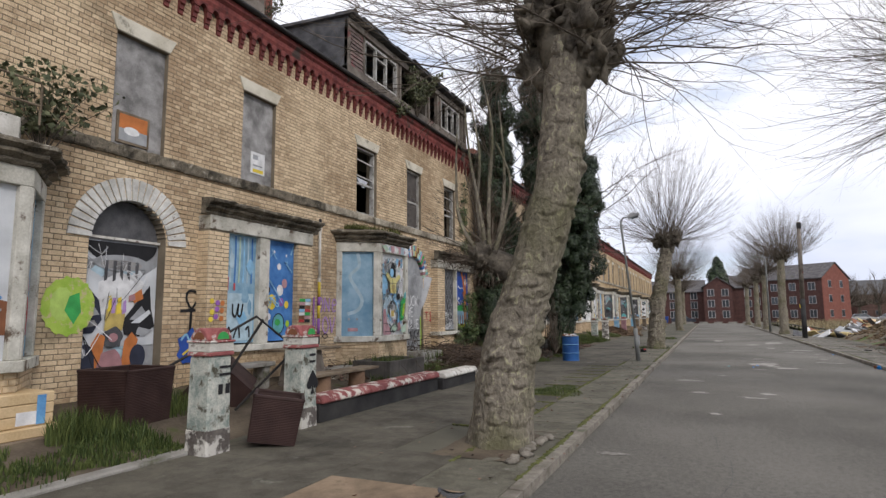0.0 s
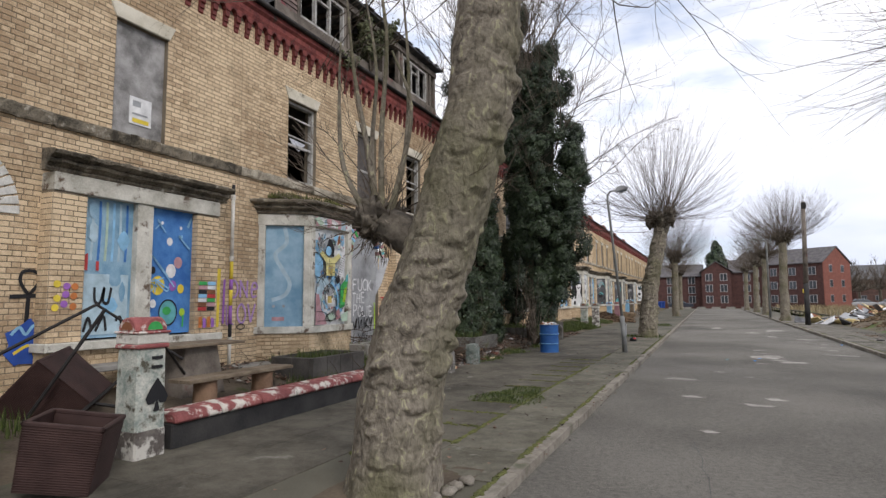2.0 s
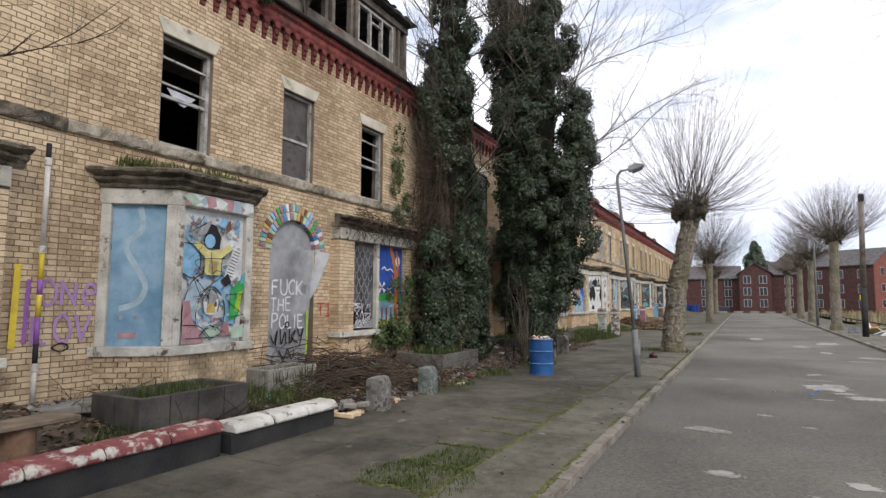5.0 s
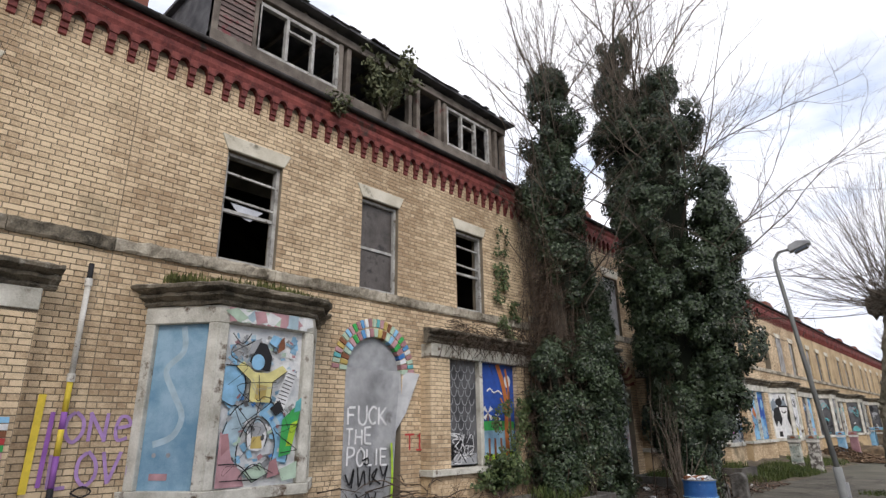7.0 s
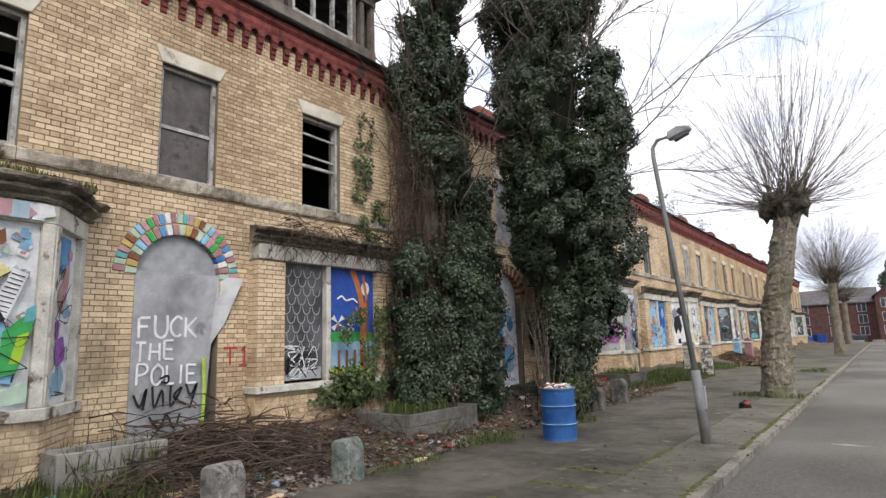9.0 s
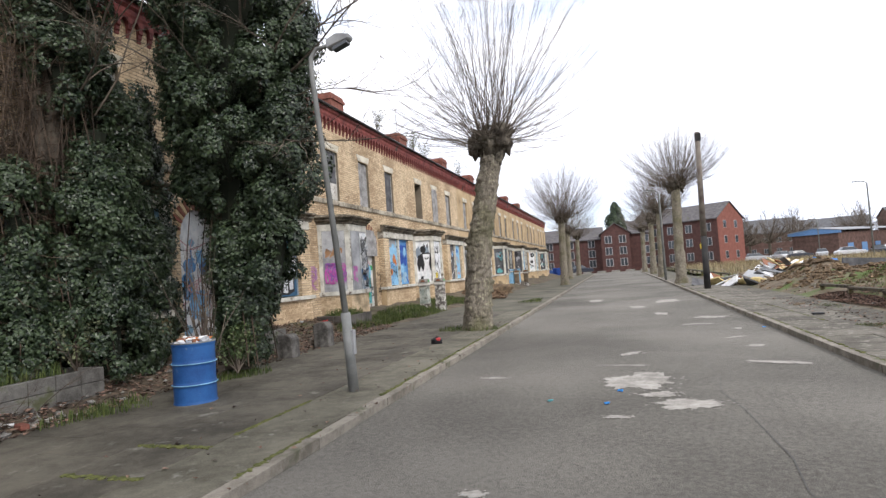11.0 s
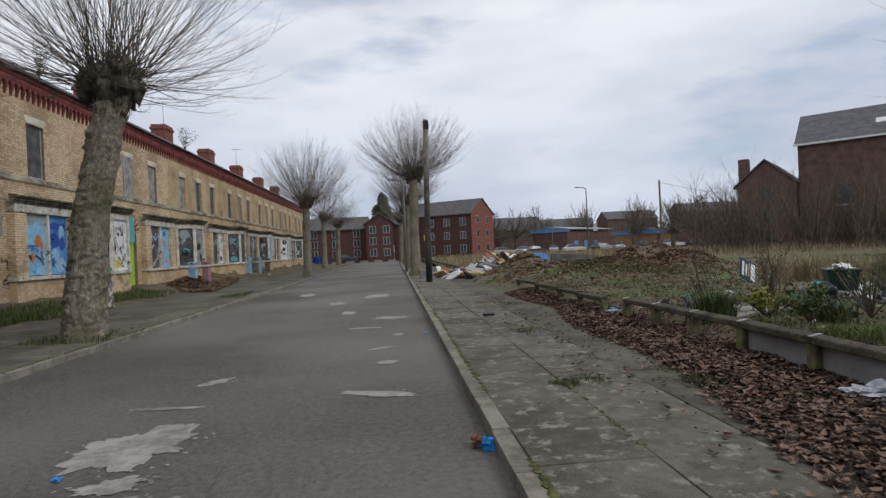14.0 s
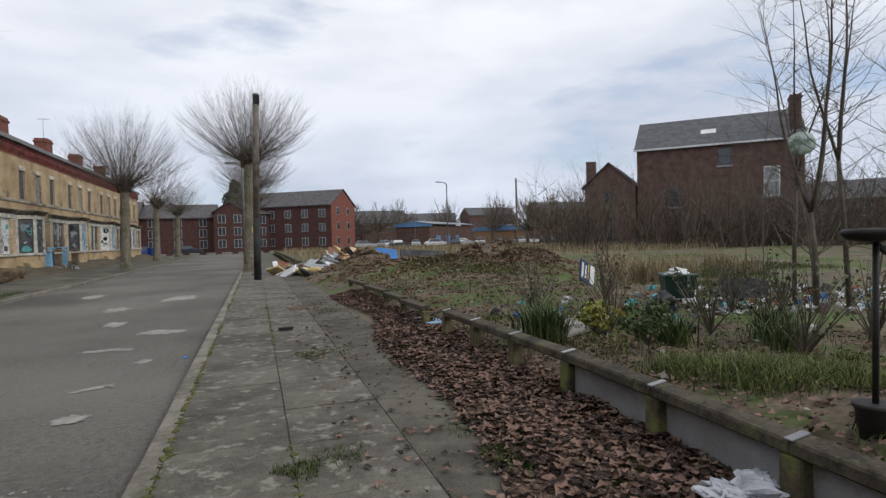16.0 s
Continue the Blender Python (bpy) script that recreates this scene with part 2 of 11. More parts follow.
M_POLEGREY = mat("grey_painted_steel", (0.13, 0.135, 0.13), (0.235, 0.24, 0.23), 3.0, 0.6, 0.1, 60, spots=(0.14, 0.12, 0.10), spot_scale=3.0, spot_at=0.62)
M_RUSTBROWN = mat("brown_wicker", (0.028, 0.014, 0.012), (0.055, 0.030, 0.026), 4.0, 0.6, 0.2, 120)
M_BLUEDRUM = mat("blue_drum_paint", (0.012, 0.055, 0.19), (0.03, 0.12, 0.33), 3.0, 0.5, 0.1, 60, spots=(0.20, 0.23, 0.28), spot_scale=4.0, spot_at=0.64)
M_CONC = mat("old_concrete", (0.17, 0.16, 0.14), (0.33, 0.315, 0.285), 2.5, 0.92, 0.45, 45, spots=(0.10, 0.10, 0.065), spot_scale=2.0, spot_at=0.57)
M_DARKWALL = mat("black_painted_wall", (0.016, 0.016, 0.017), (0.05, 0.048, 0.046), 2.0, 0.85, 0.4, 40)
M_REDPAINT = mat("flaking_red_paint", (0.16, 0.05, 0.05), (0.30, 0.10, 0.09), 3.0, 0.8, 0.5, 40, spots=(0.56, 0.53, 0.47), spot_scale=4.5, spot_at=0.50, mid=(9, 0.6))
M_WOOD = mat("new_sawn_wood", (0.44, 0.31, 0.16), (0.66, 0.50, 0.30), 2.0, 0.8, 0.2, 40)
M_OLDWOOD = mat("weathered_wood", (0.10, 0.075, 0.05), (0.24, 0.19, 0.135), 3.0, 0.9, 0.4, 40)
M_BLACK = paint("black_paint", (0.018, 0.018, 0.02))
M_WPAINT = paint("white_paint", (0.72, 0.72, 0.72))
M_BLUE = mat("blue_mural_ground", (0.03, 0.12, 0.36), (0.16, 0.38, 0.62), 1.6, 0.7, 0.1, 60)
M_PALEBLUE = mat("pale_blue_board", (0.14, 0.28, 0.40), (0.31, 0.46, 0.57), 1.6, 0.7, 0.12, 150, mid=(5, 0.7), grit=0.6)
M_DEEPBLUE = paint("deep_blue_paint", (0.03, 0.085, 0.36))
M_MIDBLUE = mat("brushed_blue_board", (0.03, 0.12, 0.36), (0.09, 0.25, 0.54), 1.4, 0.7, 0.1, 60, mid=(8, 0.6))
M_RED = paint("red_paint", (0.45, 0.05, 0.05))
M_PURPLE = paint("purple_paint", (0.30, 0.12, 0.42))
M_PINK = paint("pink_paint", (0.55, 0.12, 0.42))
M_YELLOW = paint("yellow_paint", (0.72, 0.55, 0.06))
M_GREEN = paint("green_paint", (0.05, 0.36, 0.09))
M_LIME = paint("lime_paint", (0.36, 0.55, 0.04))
M_ORANGE = paint("orange_paint", (0.50, 0.17, 0.05))
M_BROWN = paint("brown_paint", (0.22, 0.09, 0.045))
M_TEAL = paint("teal_paint", (0.12, 0.38, 0.40))
M_GREY = paint("grey_paint", (0.33, 0.34, 0.35))
M_SKYBLUE = paint("sky_blue_paint", (0.25, 0.48, 0.68))
M_BLUEBRIGHT = paint("bright_blue_plastic", (0.03, 0.26, 0.66), 0.4)
M_BROWNLOG = mat("log_bark", (0.14, 0.08, 0.05), (0.27, 0.17, 0.11), 4, 0.9, 0.5, 30)
M_DARKCONC = mat("dark_concrete", (0.042, 0.038, 0.034), (0.12, 0.11, 0.098), 2.5, 0.92, 0.4, 45, spots=(0.08, 0.085, 0.04), spot_scale=2.5, spot_at=0.6)
M_TEALSTUMP = mat("green_stained_concrete", (0.075, 0.098, 0.086), (0.25, 0.27, 0.245), 4, 0.9, 0.7, 45, spots=(0.07, 0.06, 0.05), spot_scale=5, spot_at=0.53, mid=(9, 0.9))
M_LITTERGROUND = mat("leafy_earth", (0.055, 0.038, 0.024), (0.20, 0.142, 0.085), 3, 0.95, 0.8, 20)
M_MOSSPOST = mat("mossy_post", (0.06, 0.052, 0.03), (0.16, 0.14, 0.085), 5, 0.95, 0.5, 40, spots=(0.16, 0.17, 0.05), spot_scale=5, spot_at=0.52)
M_RAIL = mat("lichened_rail", (0.028, 0.024, 0.018), (0.10, 0.084, 0.06), 4, 0.92, 0.7, 40, spots=(0.10, 0.10, 0.05), spot_scale=5, spot_at=0.55, mid=(14, 0.8))
M_BOARDGREY = mat("grey_gravel_board", (0.20, 0.195, 0.20), (0.34, 0.335, 0.34), 2, 0.85, 0.2, 60, mid=(9, 0.4), spots=(0.2, 0.17, 0.14), spot_scale=2, spot_at=0.62)
M_CUSHION = mat("torn_foam", (0.42, 0.32, 0.13), (0.66, 0.55, 0.30), 4, 0.9, 0.3, 40)
M_DKGREEN = mat("dark_green_plastic", (0.008, 0.03, 0.022), (0.02, 0.055, 0.04), 3, 0.5, 0.1, 60)
M_BLACKBAG = mat("black_polythene", (0.01, 0.01, 0.012), (0.025, 0.025, 0.028), 6, 0.25, 0.6, 30, spec=0.5)
M_PLASTIC = mat("white_polythene", (0.34, 0.355, 0.385), (0.56, 0.58, 0.62), 4, 0.4, 0.2, 40)
M_DARKSIGN = paint("dark_blue_sign", (0.03, 0.05, 0.11))
# Orange-red brick, lightened to carry the sun on the flats' gable.
M_SUNLITBRICK = mat("orange_red_brick", (0.165, 0.062, 0.045), (0.235, 0.09, 0.068), 2, 0.9, 0.2, 20)
M_SEAM = mat("tar_seam", (0.055, 0.055, 0.053), (0.09, 0.09, 0.086), 3, 0.8, 0.2, 60)
M_CHIP = mat("brown_chippings", (0.075, 0.048, 0.03), (0.27, 0.18, 0.11), 1.2, 0.9, 0.0, 30, island=0.7)
M_FADELIME = mat("faded_lime_spray", (0.26, 0.42, 0.05), (0.42, 0.56, 0.10), 3, 0.8, 0.2, 60, spots=(0.50, 0.42, 0.24), spot_scale=7, spot_at=0.535, mid=(10, 0.6))


# ---- mesh tools ----
class Mesh:
    """Collects points and faces for one mesh."""

    def __init__(self):
        self.v, self.f = [], []

    def add(self, vs, fs):
        k = len(self.v)
        self.v.extend(vs)
        self.f.extend([tuple(i + k for i in f) for f in fs])
        return self

    def box(self, x0, x1, y0, y1, z0, z1):
        p = [(x, y, z) for z in (z0, z1) for y in (y0, y1) for x in (x0, x1)]
        return self.add(p, [(0, 2, 3, 1), (4, 5, 7, 6), (0, 1, 5, 4), (2, 6, 7, 3), (0, 4, 6, 2), (1, 3, 7, 5)])

    def hexa(self, p):
        """A box from eight corners: bottom four, then top four, in the order of box()."""
        return self.add(p, [(0, 2, 3, 1), (4, 5, 7, 6), (0, 1, 5, 4), (2, 6, 7, 3), (0, 4, 6, 2), (1, 3, 7, 5)])

    def prism(self, pts, x0, x1, axis="x"):
        """A flat outline drawn out along an axis; pts are the two other coordinates."""
        n = len(pts)
        put = {"x": lambda a, p: (a, p[0], p[1]), "y": lambda a, p: (p[0], a, p[1]), "z": lambda a, p: (p[0], p[1], a)}[axis]
        vs = [put(x0, p) for p in pts] + [put(x1, p) for p in pts]
        fs = [tuple(range(n))[::-1], tuple(range(n, 2 * n))] + [(i, (i + 1) % n, n + (i + 1) % n, n + i) for i in range(n)]
        return self.add(vs, fs)

    def tube(self, pts, rad, n=6, cap=True):
        """A round bar along points, with a radius at each."""
        pts = [Vector(p) for p in pts]
        vs, fs = [], []
        ref = Vector((0.31, 0.17, 0.93)).normalized()
        for i, p in enumerate(pts):
            d = (pts[min(i + 1, len(pts) - 1)] - pts[max(i - 1, 0)])
            d = d.normalized() if d.length > 1e-9 else Vector((0, 0, 1))
            if abs(d.dot(ref)) > 0.95:
                ref = Vector((0.93, 0.31, 0.17)).normalized()
            a = d.cross(ref).normalized()
            b = d.cross(a)
            r = rad[i] if isinstance(rad, (list, tuple)) else rad
            for k in range(n):
                t = 2 * math.pi * k / n
                q = p + a * (r * math.cos(t)) + b * (r * math.sin(t))
                vs.append((q.x, q.y, q.z))
        for i in range(len(pts) - 1):
            for k in range(n):
                fs.append((i * n + k, i * n + (k + 1) % n, (i + 1) * n + (k + 1) % n, (i + 1) * n + k))
        if cap:
            fs.append(tuple(range(n))[::-1])
            fs.append(tuple((len(pts) - 1) * n + k for k in range(n)))
        return self.add(vs, fs)

    def lathe(self, prof, n, c=(0, 0, 0)):
        """A turned body about z from (radius, height) pairs."""
        vs = [(c[0] + r * math.cos(2 * math.pi * k / n), c[1] + r * math.sin(2 * math.pi * k / n), c[2] + z) for r, z in prof for k in range(n)]
        fs = [(i * n + k, i * n + (k + 1) % n, (i + 1) * n + (k + 1) % n, (i + 1) * n + k) for i in range(len(prof) - 1) for k in range(n)]
        fs += [tuple(range(n))[::-1], tuple((len(prof) - 1) * n + k for k in range(n))]
        return self.add(vs, fs)

    def lump(self, c, r, seed=0.0, rough=0.35, squash=1.0, n=9):
        """An uneven lump."""
        vs, fs = [], []
        for i in range(n + 1):
            th = math.pi * i / n
            for k in range(2 * n):
                ph = math.pi * k / n
                d = Vector((math.sin(th) * math.cos(ph), math.sin(th) * math.sin(ph), math.cos(th)))
                s = r * (1 + rough * noise.noise(d * 2.1 + Vector((seed, seed * 1.7, 0))))
                vs.append((c[0] + d.x * s, c[1] + d.y * s, c[2] + d.z * s * squash))
        m = 2 * n
        for i in range(n):
            for k in range(m):
                fs.append((i * m + k, (i + 1) * m + k, (i + 1) * m + (k + 1) % m, i * m + (k + 1) % m))
        return self.add(vs, fs)

    def mesh(self, name, material, smooth=False):
        me = bpy.data.meshes.new(name)
        me.from_pydata(self.v, [], self.f)
        me.materials.append(material)
        if smooth:
            me.polygons.foreach_set("use_smooth", [True] * len(me.polygons))
        me.validate()
        return me


def part(name, ms, material, parent, label="", smooth=False, bevel=0.0):
    """Links a Mesh as one object under a thing or a part."""
    ob = new(name, ms.mesh(name, material, smooth))
    if parent is not None:
        ob.parent = parent
    if label:
        ob["label"] = label
    if bevel:
        bv = ob.modifiers.new("edge", "BEVEL")
        bv.width, bv.segments, bv.limit_method = bevel, 1, "ANGLE"
    return ob


def thing(name, at, label, category, group="", kind="", rz=0.0):
    """An empty at a thing's base."""
    ob = new(name)
    ob.matrix_world = pose(*at, 0, 0, rz)
    return tagged(ob, label, category, group, kind)


def solid(name, ms, material, label, category, group="", kind="", smooth=False, bevel=0.0, at=None, rz=0.0):
    """A thing that is one mesh."""
    ob = part(name, ms, material, None, "", smooth, bevel)
    if at:
        ob.matrix_world = pose(*at, 0, 0, rz)
    return tagged(ob, label, category, group, kind)


# ---- ground ----
def sheet(name, material, x0, x1, y0, y1, z, step, bump, label, category, seed=0.0, edge=0.0):
    """An uneven sheet of ground."""
    nx, ny = max(1, round((x1 - x0) / step)), max(1, round((y1 - y0) / step))
    m = Mesh()
    vs = []
    for j in range(ny + 1):
        for i in range(nx + 1):
            x, y = x0 + (x1 - x0) * i / nx, y0 + (y1 - y0) * j / ny
            h = z + bump * noise.fractal(Vector((x * 0.5 + seed, y * 0.5, seed)), 0.9, 2.0, 4)
            vs.append((x, y, h))
    m.add(vs, [(j * (nx + 1) + i, j * (nx + 1) + i + 1, (j + 1) * (nx + 1) + i + 1, (j + 1) * (nx + 1) + i) for j in range(ny) for i in range(nx)])
    return solid(name, m, material, label, category, kind="structure", smooth=True)


KERB_L, KERB_R = -1.68, 4.64
far = Mesh()
far.add([(-1500, -1500, -0.12), (1500, -1500, -0.12), (1500, 1500, -0.12), (-1500, 1500, -0.12)], [(0, 1, 2, 3)])
solid("ground", far, M_WASTE, "rough earth and grass reaching to the horizon", "ground", kind="structure")
sheet("road", M_ASPHALT, KERB_L, KERB_R, -30, 103, 0.0, 0.5, 0.012, "worn grey asphalt road with bare patches", "road")
road2 = Mesh().box(-90, 90, 103, 110, -0.1, 0.004)
solid("road_across", road2, M_ASPHALT, "grey asphalt side road across the street's end", "road", kind="structure")
sheet("pavement_west", M_PAVE, -6.0, KERB_L - 0.14, -30, 102, 0.096, 0.5, 0.003, "damp dark grey pavement with mossy joints", "pavement", 3.0)
sheet("pavement_east", M_PAVE, KERB_R + 0.14, 7.4, -30, 102, 0.096, 0.5, 0.003, "worn grey pavement edged with leaves", "pavement", 5.0)


def garden_z(x, y):
    """The front gardens climb from the pavement to the house walls."""
    u = min(1.0, max(0.0, (-5.8 - x) / 2.5))
    return 0.07 + 0.5 * u + 0.06 * noise.fractal(Vector((x * 0.9, y * 0.9, 2.0)), 0.9, 2.0, 4)


def waste_z(x, y):
    """Waste ground: held up behind the low fence, with a mound and heaps."""
    u = min(1.0, max(0.0, (x - 7.2) / 1.6))
    h = 0.03 + 0.22 * u + 0.10 * u * noise.fractal(Vector((x * 0.35, y * 0.35, 7.0)), 0.9, 2.0, 5)
    h += 0.95 * math.exp(-(((x - 13.4) / 3.0) ** 2 + ((y - 37.0) / 2.6) ** 2)) * (1 + 0.5 * noise.noise(Vector((x * 0.8, y * 0.8, 1))))
    h += 0.75 * math.exp(-(((x - 9.6) / 1.5) ** 2 + ((y - 40.5) / 3.0) ** 2)) * (1 + 0.6 * noise.noise(Vector((x * 1.1, y * 1.1, 4))))
    h += 0.24 * math.exp(-(((x - 9.4) / 0.8) ** 2 + ((y - 20.4) / 1.3) ** 2))
    h += 0.25 * math.exp(-(((x - 11.0) / 2.0) ** 2 + ((y - 33.0) / 3.0) ** 2))
    return h


def terrain(name, fn, material, x0, x1, y0, y1, step, label):
    nx, ny = round((x1 - x0) / step), round((y1 - y0) / step)
    vs = []
    for j in range(ny + 1):
        for i in range(nx + 1):
            x, y = x0 + (x1 - x0) * i / nx, y0 + (y1 - y0) * j / ny
            vs.append((x, y, fn(x, y)))
    m = Mesh().add(vs, [(j * (nx + 1) + i, j * (nx + 1) + i + 1, (j + 1) * (nx + 1) + i + 1, (j + 1) * (nx + 1) + i) for j in range(ny) for i in range(nx)])
    return solid(name, m, material, label, "ground", kind="structure", smooth=True)


terrain("garden_ground", garden_z, M_EARTH, -8.5, -5.75, -12, 100, 0.22, "littered front gardens of bare earth rising to the houses")
terrain("waste_ground", waste_z, M_WASTE, 7.15, 60, 2, 62, 0.4, "uneven waste ground with grass, earth and rubbish")
terrain("waste_ground_far", lambda x, y: 0.30 + 0.10 * noise.noise(Vector((x * 0.1, y * 0.1, 0))), M_WASTE, 7.6, 108, 62, 102, 2.0, "rough dead grass beyond the waste ground")


# ---- terrace ----
WALL_X = -8.37
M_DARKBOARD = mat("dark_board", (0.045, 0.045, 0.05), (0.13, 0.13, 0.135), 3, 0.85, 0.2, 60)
COURSE, BRICK = 0.0775, 0.232


def cut(y0, y1, z, holes):
    """The stretches of a wall's row at height z that no opening takes."""
    runs = [(y0, y1)]
    for h in holes:
        a, b = h(z)
        if b <= a:
            continue
        nxt = []
        for p, q in runs:
            if b <= p or a >= q:
                nxt.append((p, q))
            else:
                if a - p > 0.01:
                    nxt.append((p, a))
                if q - b > 0.01:
                    nxt.append((b, q))
        runs = nxt
    return runs


def rect(y0, y1, z0, z1):
    return lambda z: (y0, y1) if z0 <= z < z1 else (0, 0)


def arch(yc, half, z0, spring):
    def f(z):
        if z < z0 or z > spring + half:
            return (0, 0)
        if z < spring:
            return (yc - half, yc + half)
        w = math.sqrt(max(0.0, half * half - (z - spring) ** 2))
        return (yc - w, yc + w)
    return f


def backing(y0, y1, z0, z1, holes, x0, x1):
    """A solid wall with its openings, in rows."""
    m = Mesh()
    rows = int(round((z1 - z0) / COURSE))
    prev, start = None, z0
    for r in range(rows + 1):
        z = z0 + r * COURSE
        runs = cut(y0, y1, z + COURSE / 2, holes) if r < rows else None
        if runs != prev:
            if prev:
                for a, b in prev:
                    m.box(x0, x1, a, b, start, z)
            prev, start = runs, z
    return m


def laid(y0, y1, z0, z1, holes, x, rnd):
    """Bricks in courses on the wall's face."""
    out = []
    rows = int(round((z1 - z0) / COURSE))
    for r in range(rows):
        z = z0 + r * COURSE
        for a, b in cut(y0, y1, z + COURSE / 2, holes):
            y = a
            k = r
            while y < b - 0.02:
                w = BRICK if k % 2 else BRICK / 2
                if y == a:
                    w *= 0.75 if r % 2 else 1.0
                k += 1
                e = min(y + w, b)
                if b - e < 0.05:
                    e = b
                out.append((y + 0.005, e - 0.005, z + 0.005, z + COURSE - 0.006, x + 0.004 + rnd.random() * 0.006))
                y = e
    return out


def brick_mesh(bricks, x):
    m = Mesh()
    for a, b, c, d, f in bricks:
        m.add([(x, a, c), (x, b, c), (x, b, d), (x, a, d), (f, a + 0.003, c + 0.003), (f, b - 0.003, c + 0.003), (f, b - 0.003, d - 0.003), (f, a + 0.003, d - 0.003)],
              [(4, 5, 6, 7), (0, 1, 5, 4), (1, 2, 6, 5), (2, 3, 7, 6), (3, 0, 4, 7)])
    return m


def lintel(h, y0, y1, z):
    """A splayed stone lintel over a window."""
    m = Mesh().prism([(y0 - 0.02, z), (y1 + 0.02, z), (y1 + 0.14, z + 0.26), (y0 - 0.14, z + 0.26)], -0.12, 0.03)
    part("lintel", m, M_STONE, h, "cream stone lintel", bevel=0.012)


def sash(h, y0, y1, z0, z1, open_part):
    """A broken sash window set back in its opening."""
    w = new("window")
    w.parent = h
    f = Mesh()
    f.box(-0.20, -0.08, y0, y0 + 0.06, z0, z1).box(-0.20, -0.08, y1 - 0.06, y1, z0, z1)
    f.box(-0.20, -0.08, y0 + 0.06, y1 - 0.06, z1 - 0.06, z1).box(-0.20, -0.06, y0 + 0.06, y1 - 0.06, z0, z0 + 0.05)
    part("frame", f, M_SASH, w, "flaking white painted sash frame")
    mid = z0 + (z1 - z0) * 0.46
    part("meeting_rail", Mesh().box(-0.17, -0.11, y0 + 0.06, y1 - 0.06, mid - 0.028, mid + 0.028), M_SASH, w, "peeling white rail")
    if open_part:
        for z in (mid + 0.2, z1 - 0.36):
            part("sash_rail", Mesh().hexa([(-0.15, y0 + 0.06, z), (-0.11, y0 + 0.06, z), (-0.15, y1 - 0.06, z - 0.03), (-0.11, y1 - 0.06, z - 0.03), (-0.15, y0 + 0.06, z + 0.035), (-0.11, y0 + 0.06, z + 0.035), (-0.15, y1 - 0.06, z + 0.005), (-0.11, y1 - 0.06, z + 0.005)]), M_SASH, w, "slipped white rail")
    else:
        part("pane", Mesh().box(-0.15, -0.14, y0 + 0.06, y1 - 0.06, z0 + 0.05, z1 - 0.06), M_DIRTYPANE, w, "grimy brown pane")
    return w


def boarded(h, y0, y1, z0, z1, material=None, label="grey weathered boarding over the window"):
    m = Mesh().box(-0.11, -0.085, y0, y1, z0, z1)
    ob = part("board", m, material or M_BOARD, h, label)
    return ob


def arch_ring(h, yc, half, spring, depth, n, mats):
    """Voussoirs round a doorway."""
    shared = {}
    for i in range(n):
        a0, a1 = math.pi * i / n, math.pi * (i + 1) / n
        g = 0.012
        m = Mesh()
        ri, ro = half - 0.005, half + depth
        pts = [(yc + r * math.cos(a), spring + r * math.sin(a)) for r, a in ((ri, a0 + g), (ro, a0 + g), (ro, a1 - g), (ri, a1 - g))]
        m.prism(pts, -0.14, 0.028)
        part("voussoir", m, mats[i % len(mats)], h, bevel=0.006)


def moulding(path, profile, seed, chip=0.5, step=0.06):
    """A worn moulding: a profile of (out, z) carried along a line of (x, y), its edges chipped and eroded."""
    pts = []
    for (xa, ya), (xb, yb) in zip(path[:-1], path[1:]):
        n = max(1, int(math.hypot(xb - xa, yb - ya) / step))
        pts += [(xa + (xb - xa) * k / n, ya + (yb - ya) * k / n) for k in range(n)]
    pts.append(path[-1])
    nr = []
    for (xa, ya), (xb, yb) in zip(path[:-1], path[1:]):
        L = math.hypot(xb - xa, yb - ya)
        nr.append(((yb - ya) / L, -(xb - xa) / L))
    m = Mesh()
    vs, fs = [], []
    q = len(profile)
    for i, (x, y) in enumerate(pts):
        j, best = 0, 9e9
        for k, ((xa, ya), (xb, yb)) in enumerate(zip(path[:-1], path[1:])):
            e = abs(math.hypot(x - xa, y - ya) + math.hypot(x - xb, y - yb) - math.hypot(xb - xa, yb - ya))
            if e < best - 1e-6:
                j, best = k, e
        nx, ny = nr[j]
        for k, p in enumerate(path[1:-1]):
            if abs(p[0] - x) + abs(p[1] - y) < 1e-6:
                ax, ay = nr[k][0] + nr[k + 1][0], nr[k][1] + nr[k + 1][1]
                c = (ax * nr[k][0] + ay * nr[k][1])
                nx, ny = ax / c, ay / c
        for o, z in profile:
            w = noise.fractal(Vector((x * 7 + seed, y * 7, z * 9)), 0.7, 2.0, 3)
            big = noise.noise(Vector((x * 1.7, y * 1.7 + seed, z * 3)))
            f = o + (0.03 * w if o > 0.03 else 0) - (chip * o * max(0.0, big - 0.22) * 1.4 if o > 0.08 else 0)
            vs.append((x + nx * f, y + ny * f, z + 0.012 * w))
    for i in range(len(pts) - 1):
        for k in range(q - 1):
            fs.append((i * q + k, (i + 1) * q + k, (i + 1) * q + k + 1, i * q + k + 1))
    fs.append(tuple(range(q)))
    fs.append(tuple(reversed(range((len(pts) - 1) * q, len(pts) * q))))
    return m.add(vs, fs)


CROWN = [(-0.05, 0.0), (0.04, 0.0), (0.06, 0.03), (0.05, 0.06), (0.10, 0.09), (0.15, 0.11), (0.16, 0.145), (0.13, 0.16), (0.19, 0.185), (0.25, 0.21), (0.26, 0.25), (0.22, 0.275), (-0.05, 0.30)]


